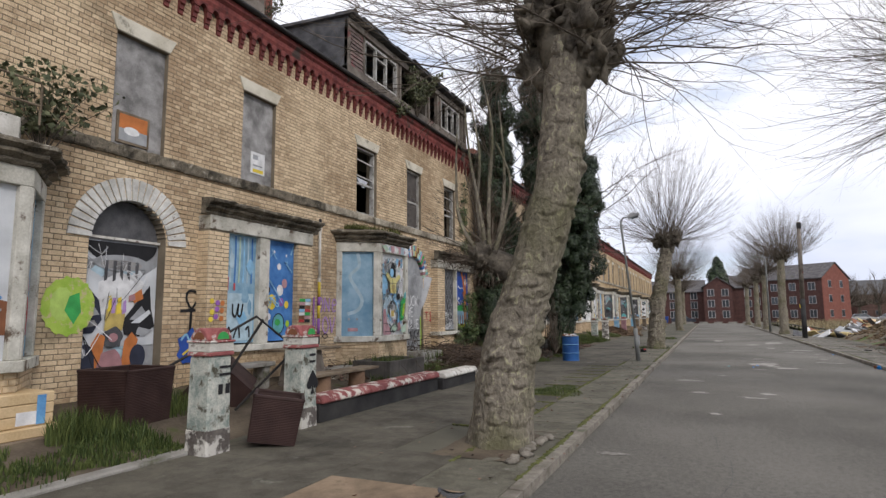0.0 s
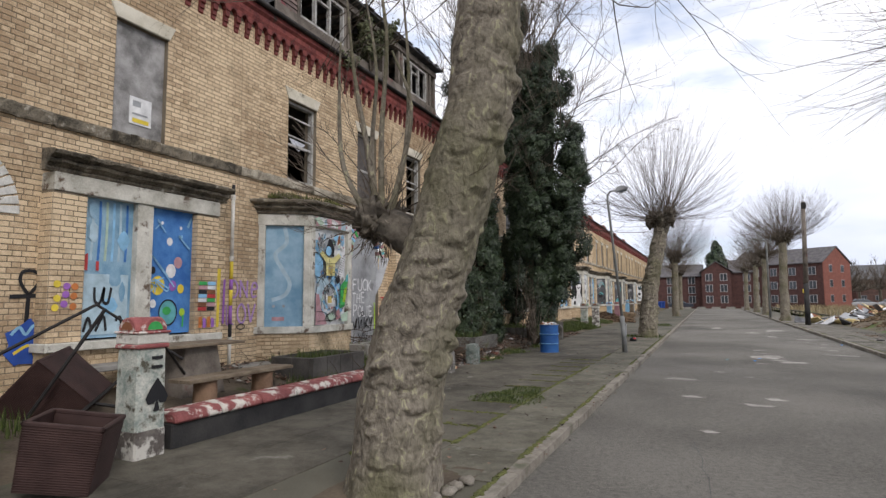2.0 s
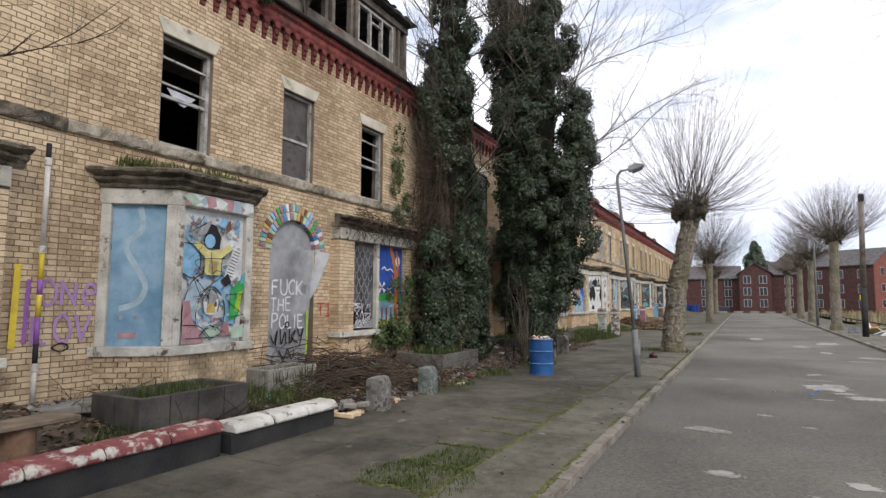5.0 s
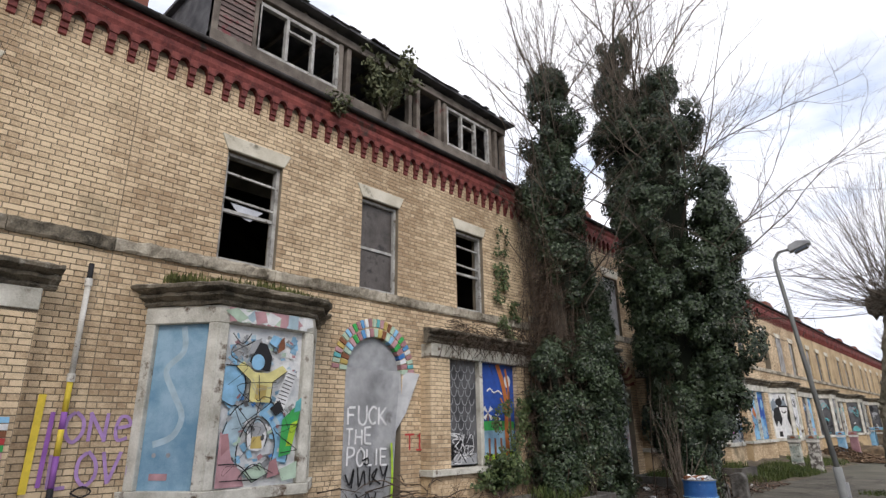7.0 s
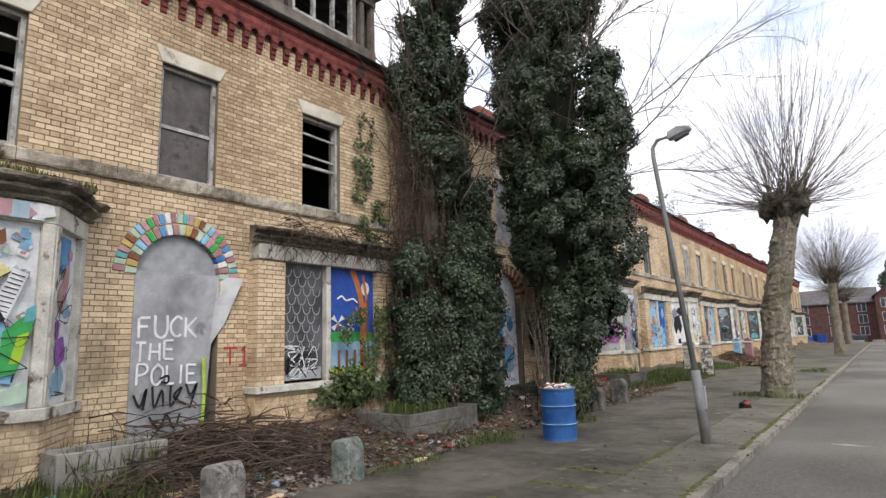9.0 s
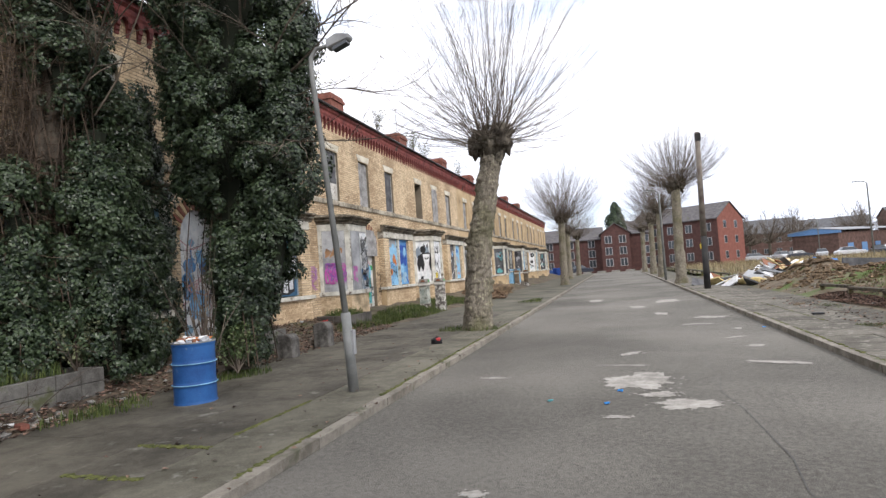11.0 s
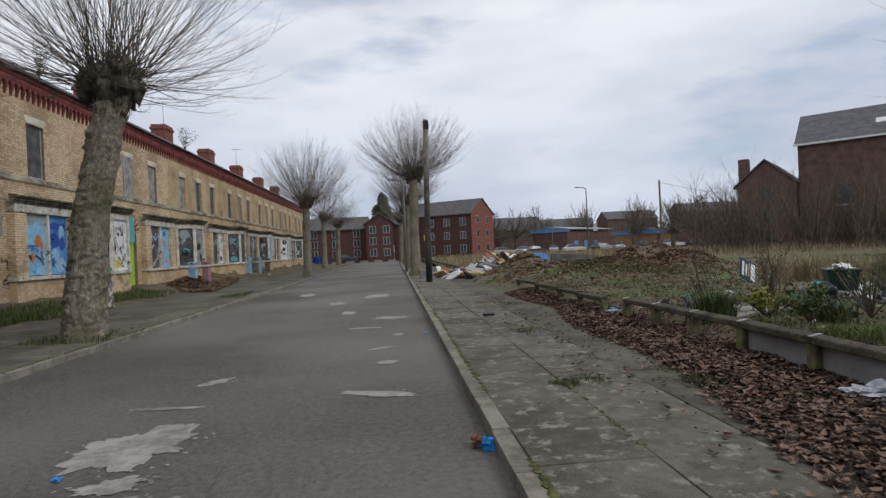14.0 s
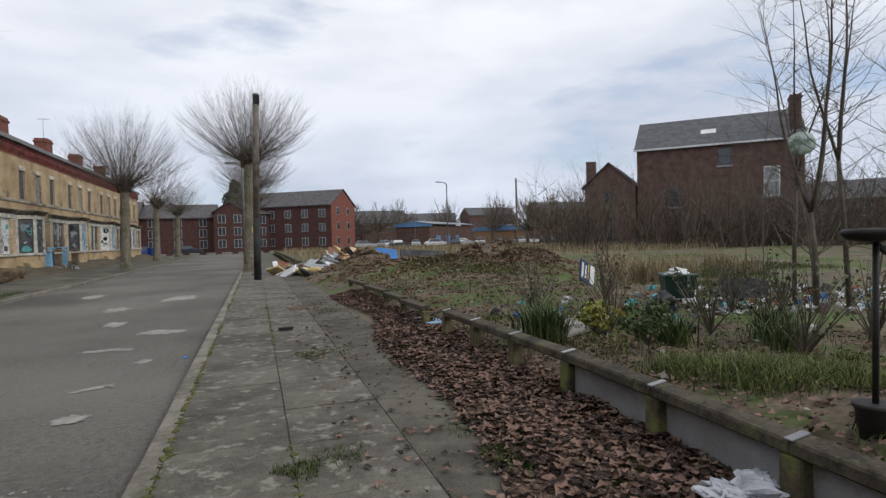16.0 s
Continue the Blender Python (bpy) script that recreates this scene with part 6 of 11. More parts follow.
def fan(m, base, out, count, length, rnd, r0, wide, twigs, sides=4, seg=7, tall=0.3, steep=0.62, lift=0.0):
    """A pollard's crown: long shoots fanning from one knuckle, arching out and then up, with fine side twigs in their outer half."""
    base, out = Vector(base), Vector(out)
    for _ in range(count):
        t = wide * rnd.random() ** steep
        a = rnd.uniform(0, 2 * math.pi)
        d = (Vector((math.sin(t) * math.cos(a), math.sin(t) * math.sin(a), math.cos(t))) + out * 0.45).normalized()
        L = length * rnd.uniform(0.74, 1.0) * (1 - tall * (t / wide) ** 1.5)
        p = base + d * rnd.uniform(0.0, 0.12) + Vector((rnd.gauss(0, 0.09), rnd.gauss(0, 0.09), rnd.gauss(0, 0.09)))
        pts = [p.copy()]
        side = Vector((rnd.uniform(-.25, .25), rnd.uniform(-.25, .25), 0))
        sag = rnd.uniform(-0.1, 0.55) * math.sin(min(t, 1.57)) - (0.35 if rnd.random() < 0.16 else 0.0)
        for k in range(seg):
            u = k / seg
            d = (d + side / seg + Vector((rnd.uniform(-.07, .07), rnd.uniform(-.07, .07), rnd.uniform(-.05, .05) + (2.0 * sag * (u - 0.15) + lift * math.sin(min(t, 1.57))) / seg))).normalized()
            p = p + d * (L / seg)
            pts.append(p.copy())
        r = r0 * rnd.uniform(0.55, 1.15)
        rad = [r * (0.12 + 0.88 * (1 - k / seg) ** 1.25) for k in range(seg + 1)]
        m.tube(pts, rad, sides, False)
        for _ in range(twigs):
            k = min(seg - 1, int(seg * (0.25 + 0.75 * rnd.random() ** 0.7)))
            q = pts[k].lerp(pts[k + 1], rnd.random())
            e = ((pts[k + 1] - pts[k]).normalized() + Vector((rnd.uniform(-.55, .55), rnd.uniform(-.55, .55), rnd.uniform(-.25, .45)))).normalized()
            l2 = L * rnd.uniform(0.07, 0.24)
            f = (e + Vector((rnd.uniform(-.2, .2), rnd.uniform(-.2, .2), rnd.uniform(0, .25)))).normalized()
            w = max(rad[k] * 0.5, r0 * 0.16)
            m.tube([q, q + e * l2 * 0.5, q + (e + f) * l2 * 0.5], [w, w * 0.7, w * 0.35], 3, False)


def limb(m, p, d, L, r, rnd, sag=0.3, depth=2, kids=7, wild=0.16):
    """A long wandering bare branch that sags, turns up at its tip and forks."""
    p, d = Vector(p), Vector(d).normalized()
    seg = 9 if depth > 1 else 6 if depth else 4
    pts = [p.copy()]
    for s in range(seg):
        u = s / seg
        d = (d + Vector((rnd.uniform(-wild, wild), rnd.uniform(-wild, wild), rnd.uniform(-wild, wild) * 0.8 + sag * (u - 0.45) * 1.6 / seg * 2))).normalized()
        p = p + d * (L / seg)
        pts.append(p.copy())
    m.tube(pts, [r * (1 - 0.8 * k / seg) for k in range(seg + 1)], 5 if r > 0.02 else 4 if depth > 1 else 3, False)
    if depth:
        for _ in range(kids):
            k = rnd.randint(1, seg - 1)
            e = (pts[k + 1] - pts[k]).normalized() + Vector((rnd.uniform(-.8, .8), rnd.uniform(-.8, .8), rnd.uniform(-.5, .75)))
            limb(m, pts[k].lerp(pts[k + 1], rnd.random()), e, L * rnd.uniform(0.2, 0.48), r * (1 - 0.8 * k / seg) * 0.6, rnd, 0.25, depth - 1, max(2, kids - 3), wild)


def trunk_mesh(path, rad, n=20, lumps=0.12, seed=0.0, dz=0.09, burrs=0, flare=0.25, strips=(), crease=0.0, knob=1.0):
    """A gnarled trunk: rings pushed in and out by noise, folds and burrs."""
    rb = random.Random(int(seed * 10) + 1)
    z0, z1 = path[0][2], path[-1][2]
    bl = []
    for _ in range(burrs):
        ta, za = rb.uniform(0, 2 * math.pi), rb.uniform(z0 + 0.2, z1)
        if strips and rb.random() < 0.75:
            sa, lo, hi = rb.choice(strips)
            ta, za = math.radians(sa + rb.gauss(0, 13)), rb.uniform(lo, hi)
        bl.append((ta, za, rb.uniform(0.03, 0.09), rb.uniform(0.05, 0.16) * knob))
    m = Mesh()
    pts, rr = [], []
    for (p, q), (a, b) in zip(zip(path[:-1], path[1:]), zip(rad[:-1], rad[1:])):
        p, q = Vector(p), Vector(q)
        k = max(2, int((q - p).length / dz))
        for i in range(k):
            pts.append(p.lerp(q, i / k))
            rr.append(a + (b - a) * i / k)
    pts.append(Vector(path[-1]))
    rr.append(rad[-1])
    vs, fs = [], []
    for i, (p, r) in enumerate(zip(pts, rr)):
        close = [q for q in bl if abs(q[1] - p.z) < 0.35]
        for k in range(n):
            t = 2 * math.pi * k / n
            d = Vector((math.cos(t), math.sin(t), 0))
            w = noise.fractal(Vector((d.x * 1.6 + seed, d.y * 1.6, p.z * 1.8)), 0.8, 2.0, 3) * lumps
            w += max(0.0, noise.noise(Vector((d.x * 2.2, d.y * 2.2 + seed, p.z * 4.2)))) * lumps * 0.7
            zc = p.z + 0.07 * noise.noise(Vector((d.x * 2.5, d.y * 2.5, p.z * 2.0 + seed)))
            cr = noise.noise(Vector((d.x * 0.8 + seed, d.y * 0.8, zc * 15.0)))
            w -= lumps * 0.28 * math.exp(-(cr / 0.10) ** 2) * max(0.0, 0.3 + noise.noise(Vector((d.x * 3.0, d.y * 3.0, zc * 3.0))))
            for ta, za, sa, ha in close:
                da = (t - ta + math.pi) % (2 * math.pi) - math.pi
                v = (p.z - za) / sa
                q = (da * r / (sa * 1.5)) ** 2 + (v * (1.5 if v < 0 else 0.85)) ** 2
                if q < 6:
                    w += ha * math.exp(-q) * (1 + 0.6 * noise.noise(Vector((da * 9, p.z * 16, ta)))) - (0.45 if v < 0 else 0.1) * ha * math.exp(-((q - 1.9) ** 2) * 2)
            if crease:
                ax, ay = d.x * r * 6.5, d.y * r * 6.5
                c5 = noise.noise(Vector((ax + seed, ay, zc * 8.5)))
                w -= crease * math.exp(-(c5 / 0.075) ** 2) * max(0.0, 0.55 + noise.noise(Vector((ax * 0.4, ay * 0.4 + seed, zc * 2.0))))
                w += crease * 0.45 * noise.fractal(Vector((ax * 2.1, ay * 2.1, zc * 13.0 + seed)), 0.7, 2.0, 2)
            fl = flare * math.exp(-max(0.0, p.z - pts[0].z) * 3.5) * (1 + 0.5 * math.sin(5 * t + seed))
            q = p + d * r * (1 + w + fl)
            vs.append((q.x, q.y, q.z))
    for i in range(len(pts) - 1):
        for k in range(n):
            fs.append((i * n + k, i * n + (k + 1) % n, (i + 1) * n + (k + 1) % n, (i + 1) * n + k))
    fs.append(tuple((len(pts) - 1) * n + k for k in range(n)))
    m.add(vs, fs)
    return m


def plane_bark():
    """Flaking bark: grey-brown plates with olive and pale cream patches."""
    m = bpy.data.materials.new("flaking_plane_bark")
    m.use_nodes = True
    nt, nl = m.node_tree.nodes, m.node_tree.links
    b = nt["Principled BSDF"]
    b.inputs["Roughness"].default_value = 0.9
    b.inputs["Specular IOR Level"].default_value = 0.2
    tc = nt.new("ShaderNodeTexCoord")
    n1 = nt.new("ShaderNodeTexNoise")
    n1.inputs["Scale"].default_value, n1.inputs["Detail"].default_value, n1.inputs["Distortion"].default_value = 15.0, 9, 0.9
    mp = nt.new("ShaderNodeMapping")
    mp.inputs["Scale"].default_value = (1.0, 1.0, 0.7)
    nl.new(tc.outputs["Object"], mp.inputs["Vector"])
    nl.new(mp.outputs["Vector"], n1.inputs["Vector"])
    r = nt.new("ShaderNodeValToRGB")
    e = r.color_ramp.elements
    e[0].position, e[0].color = 0.28, (0.065, 0.057, 0.045, 1)
    e[1].position, e[1].color = 0.74, (0.36, 0.34, 0.235, 1)
    for pos, c in ((0.40, (0.15, 0.13, 0.103)), (0.52, (0.205, 0.18, 0.142)), (0.60, (0.235, 0.207, 0.163)), (0.635, (0.31, 0.29, 0.19))):
        q = e.new(pos)
        q.color = (*c, 1)
    nl.new(n1.outputs["Fac"], r.inputs["Fac"])
    n2 = nt.new("ShaderNodeTexNoise")
    n2.inputs["Scale"].default_value, n2.inputs["Detail"].default_value = 0.9, 4
    nl.new(tc.outputs["Object"], n2.inputs["Vector"])
    r2 = nt.new("ShaderNodeValToRGB")
    r2.color_ramp.elements[0].position, r2.color_ramp.elements[1].position = 0.48, 0.66
    nl.new(n2.outputs["Fac"], r2.inputs["Fac"])
    mx = nt.new("ShaderNodeMix")
    mx.data_type, mx.blend_type = "RGBA", "MIX"
    mul = nt.new("ShaderNodeMath")
    mul.operation = "MULTIPLY"
    mul.inputs[1].default_value = 0.7
    nl.new(r2.outputs["Color"], mul.inputs[0])
    nl.new(mul.outputs[0], mx.inputs[0])
    nl.new(r.outputs["Color"], mx.inputs[6])
    mx.inputs[7].default_value = (0.095, 0.094, 0.042, 1)
    nl.new(mx.outputs[2], b.inputs["Base Color"])
    n3 = nt.new("ShaderNodeTexNoise")
    n3.inputs["Scale"].default_value, n3.inputs["Detail"].default_value = 34, 8
    nl.new(mp.outputs["Vector"], n3.inputs["Vector"])
    ad = nt.new("ShaderNodeMath")
    ad.operation = "ADD"
    nl.new(n3.outputs["Fac"], ad.inputs[0])
    nl.new(n1.outputs["Fac"], ad.inputs[1])
    bp = nt.new("ShaderNodeBump")
    bp.inputs["Strength"].default_value, bp.inputs["Distance"].default_value = 1.0, 0.02
    nl.new(ad.outputs[0], bp.inputs["Height"])
    nl.new(bp.outputs["Normal"], b.inputs["Normal"])
    return m


M_PLANE = plane_bark()
M_HEADBARK = mat("knobbly_head_bark", (0.05, 0.042, 0.034), (0.17, 0.148, 0.115), 3.0, 0.92, 0.8, 25, mid=(9, 0.9))


def pollard(at, height, r, head, shoots_n, length, seed, lean=(0, 0), label="pollarded street tree with bare winter shoots", twigs=5, sides=4, thick=0.02, wide=1.75, tall=0.12, steep=0.62, lift=0.0):
    rnd = random.Random(seed)
    t = thing("plane_tree", at, label, "tree", "street trees")
    top = (lean[0], lean[1], height)
    m = trunk_mesh([(0, 0, -0.1), (lean[0] * 0.3, lean[1] * 0.4, height * 0.5), top], [r, r * 0.80, r * 0.74], 64 if at[1] < 40 else 28, 0.15, seed, 0.03 if at[1] < 40 else 0.08, 110 if at[1] < 40 else 40, crease=0.07)
    part("trunk", m, M_PLANE, t, "gnarled grey-brown trunk", smooth=True)
    c = Mesh()
    heads = []
    for k in range(6):
        a = 2 * math.pi * k / 6 + rnd.random() * 0.6
        q = (top[0] + head * rnd.uniform(0.4, 0.75) * math.cos(a), top[1] + head * rnd.uniform(0.4, 0.75) * math.sin(a), top[2] + head * rnd.uniform(0.0, 0.85))
        heads.append(q)
        c.lump(q, head * rnd.uniform(0.28, 0.42), seed + k, 1.3, 1.15, 10)
        c.tube([(top[0], top[1], top[2] - head * 0.5), (q[0] * 0.5 + top[0] * 0.5, q[1] * 0.5 + top[1] * 0.5, q[2] - head * 0.35), q], [r * 0.6, r * 0.5, r * 0.42], 9)
    part("pollard_head", c, M_HEADBARK, t, "knobbly dark pollard head", smooth=True)
    s = Mesh()
    for q in heads:
        fan(s, q, (q[0] - top[0], q[1] - top[1], 0.0), shoots_n // 6, length, rnd, thick, wide, twigs, sides, 7, tall, steep, lift)
    ob = part("crown", s, M_TWIG, t, "dome of thin bare shoots")
    ob["kind"] = "stuff"
    return t


# the near, leaning plane
near = thing("plane_tree", (-2.55, 6.1, 0.08), "old leaning plane tree with lumpy bark beside the kerb", "tree", "street trees")
m = trunk_mesh([(0.0, 0, -0.1), (0.10, 0, 0.9), (0.27, 0, 1.6), (0.58, 0, 2.4), (0.88, 0, 3.4), (1.0, 0, 4.5), (1.03, 0, 5.2)], [0.385, 0.365, 0.34, 0.316, 0.288, 0.274, 0.285], 150, 0.06, 4.0, 0.018, 170, 0.22, ((20, 1.6, 4.0), (-48, 0.2, 2.2), (-100, 0.3, 2.4), (5, 0.2, 1.8), (-20, 2.2, 4.4), (60, 0.3, 3)), 0.028, 0.62)
part("trunk", m, M_PLANE, near, "lumpy flaking grey and olive bark", smooth=True)
c = Mesh()
rn = random.Random(11)
tops = []
for k, (dx, dy, dz, r) in enumerate(((0.58, 0.1, 5.05, .17), (1.46, 0.0, 5.0, .18), (0.92, 0.25, 5.5, .24), (1.22, -0.2, 5.45, .22), (0.75, -0.2, 5.6, .2), (1.0, 0.1, 5.95, .22), (1.35, 0.25, 5.75, .18), (0.66, 0.25, 5.8, .18))):
    c.lump((dx, dy, dz), r, k * 3.1, 1.5, 1.2, 14)
    c.tube([(0.98, 0, 4.7), ((dx + 0.98) / 2, dy / 2, dz - 0.28), (dx, dy, dz)], [0.24, 0.2, 0.17], 12)
    for _ in range(4):
        c.lump((dx + rn.uniform(-.2, .2), dy + rn.uniform(-.2, .2), dz + rn.uniform(-.25, .2)), r * 0.55, rn.random() * 50, 1.4, 1.0, 9)
    tops.append((dx, dy, dz + 0.05))
part("pollard_head", c, M_HEADBARK, near, "knobbly dark pollard head", smooth=True)
s = Mesh()
for q in tops:
    shoots(s, q, ((q[0] - 0.98) * 0.8, q[1], 1), 22, 4.2, rn, 0.013, 1.0, 0.4, 9, 8, 4, 0.18)
for k in range(60):
    q = tops[k % len(tops)]
    a = rn.uniform(0, 2 * math.pi)
    if k % 4:
        a = (0.25 if k % 2 else math.pi) + rn.gauss(0, 0.5)
    e = math.radians(rn.uniform(-6, 38))
    limb(s, (q[0], q[1], q[2] - rn.uniform(0, 0.35)), (math.cos(a) * math.cos(e), math.sin(a) * math.cos(e), math.sin(e)), rn.uniform(2.4, 4.3), rn.uniform(0.009, 0.017), rn, rn.uniform(0.1, 0.5), 2, 6, 0.24)
ob = part("crown", s, M_TWIG, near, "spreading thin bare shoots")
ob["kind"] = "stuff"
b = Mesh()
for k in range(9):
    b.lump((-0.08 + rn.uniform(-.14, .14), -0.05 + rn.uniform(-.14, .14), 2.42 + rn.uniform(-.12, .14)), rn.uniform(.06, .12), k * 7.0, 1.4, 0.9, 10)
b.tube([(0.3, 0, 2.2), (-0.05, -0.05, 2.4)], [0.2, 0.16], 10)
part("burr", b, M_HEADBARK, near, "woody burr", smooth=True)
for k, (ex, ey, L) in enumerate(((-0.5, -0.1, 1.7), (-0.25, 0.1, 2.3), (0.1, -0.15, 2.6), (0.25, 0.1, 2.2), (-0.05, -0.2, 2.0), (0.35, -0.1, 1.5))):
    pts = [(-0.08 + ex * 0.25, -0.05 + ey * 0.3, 2.45), (-0.1 + ex * 0.75, ey, 2.45 + L * 0.3), (-0.1 + ex + rn.uniform(-.1, .1), ey * 1.4, 2.45 + L * 0.65), (-0.1 + ex * 0.9 + rn.uniform(-.15, .15), ey * 1.8, 2.45 + L)]
    pts = [tuple(q) for q in smooth_line(pts, 4)]
    part("side_shoot", Mesh().tube(pts, [0.033 * (1 - 0.75 * q / (len(pts) - 1)) for q in range(len(pts))], 8), M_PLANE, near, "", smooth=True)
s = Mesh()
shoots(s, (-0.1, -0.05, 2.45), (-0.4, 0, 1), 22, 1.5, rn, 0.008, 1.0, 0.3, 6, 6, 3)
shoots(s, (-0.1, -0.05, 2.42), (-0.4, 0, 1), 170, 0.26, rn, 0.007, 1.9, 0.2, 1, 4, 3, 0.16)
ob = part("twig_tuft", s, M_TWIG, near, "fine twigs from the burr")
ob["kind"] = "stuff"

pollard((-2.46, 28.1, 0.1), 4.9, 0.40, 0.62, 270, 5.4, 3, (0.80, 0.0), "pollarded plane tree with a lumpy trunk and tall bare shoots", twigs=15, thick=0.0115, wide=1.75, tall=0.40, steep=0.9, lift=0.35)
for k, (x, y, hh, L) in enumerate(((-2.8, 60.3, 5.3, 6.2), (-3.9, 80, 5.4, 6.2), (-3.8, 95, 5.2, 5.4), (5.15, 50.4, 5.9, 5.3), (5.2, 66, 5.6, 4.9), (5.2, 78, 5.6, 4.9), (4.9, 92, 5.4, 4.6), (5.4, 12.4, 5.8, 4.4))):
    t_ = pollard((x, y, 0.1), hh, 0.34, 0.55, 450 if y < 70 else 200, L * 0.80, 20 + k, (0.1, 0.0), twigs=15 if y < 70 else 8, sides=3, thick=0.0125 if y < 70 else 0.019, wide=1.68, tall=0.05, lift=0.75)
    if y < 20:
        rl = random.Random(9)
        s = Mesh()
        for j in range(64):
            a = math.pi + rl.gauss(0, 0.75)
            e = math.radians(rl.uniform(-20, 30))
            limb(s, (0, 0, hh + rl.uniform(-0.1, 0.8)), (math.cos(a) * math.cos(e), math.sin(a) * math.cos(e), math.sin(e)), rl.uniform(2.8, 4.8), rl.uniform(0.010, 0.018), rl, rl.uniform(-0.5, 0.9), 2, 6, 0.2)
        ob = part("lower_crown", s, M_TWIG, t_, "long drooping bare branches")
        ob["kind"] = "stuff"


def ivy_leaves(pts_fn, count, size, rnd):
    """Many small folded leaves at given places facing outwards."""
    m = Mesh()
    vs, fs = [], []
    for i in range(count):
        p, nrm = pts_fn(rnd)
        nrm = (nrm + Vector((rnd.uniform(-.7, .7), rnd.uniform(-.7, .7), rnd.uniform(-.5, .7)))).normalized()
        a = nrm.cross(Vector((rnd.uniform(-1, 1), rnd.uniform(-1, 1), rnd.uniform(-1, 1)))).normalized()
        b = nrm.cross(a)
        s = size * rnd.uniform(0.6, 1.3)
        k = len(vs)
        for u, v, w in ((-0.5, 0, 0), (0, -0.42, -0.12), (0.6, 0, 0), (0, 0.42, -0.12)):
            q = p + a * (u * s) + b * (v * s) + nrm * (w * s)
            vs.append((q.x, q.y, q.z))
        fs += [(k, k + 1, k + 2), (k, k + 2, k + 3)]
    return m.add(vs, fs)


def ivy_clumps(profiles, seed, rnd, dense=1.0, size=0.085, clump=(0.15, 0.38)):
    """Ivy in hanging clumps round stems; a profile is a list of (x, y, z, radius)."""
    m = Mesh()
    core = Mesh()
    for prof in profiles:
        pts = [Vector(q[:3]) for q in prof]
        # Added near-black tube stands for the shade behind the leaves.
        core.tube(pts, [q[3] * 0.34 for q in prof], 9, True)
        for (p, q), ra, rb in zip(zip(pts[:-1], pts[1:]), [q[3] for q in prof][:-1], [q[3] for q in prof][1:]):
            L = (q - p).length
            n = int(dense * (6 + L * (3.0 + 9.0 * (ra + rb))))
            for _ in range(n):
                u = rnd.random()
                c = p.lerp(q, u)
                r = (ra + (rb - ra) * u) * (0.72 + 0.75 * noise.noise(Vector((c.x + seed, c.y, c.z * 0.9))) + 0.25 * rnd.random())
                a = rnd.uniform(0, 2 * math.pi)
                d = Vector((math.cos(a), math.sin(a), 0))
                rc = rnd.uniform(*clump)
                c = c + d * max(0.05, r - rc * 0.45)
                nl = int(520 * (rc / 0.36) ** 2)

                def where(rr_, c=c, d=d, rc=rc, sd=rnd.random() * 90):
                    v = Vector((rr_.gauss(0, 1), rr_.gauss(0, 1), rr_.gauss(0, 1))).normalized()
                    if v.dot(d) < -0.35:
                        v = v - d * (2 * v.dot(d))
                    k = rc * (0.86 + 0.55 * noise.noise(v * 1.7 + Vector((sd, 0, 0)))) * (1 - 0.3 * rr_.random() ** 2)
                    return c + Vector((v.x * k, v.y * k, v.z * k * 1.15 - rc * 0.12)), v + d * 0.3 + Vector((0, 0, 0.25))
                leaves = ivy_leaves(where, nl, size, rnd)
                m.add(leaves.v, leaves.f)
    return m, core


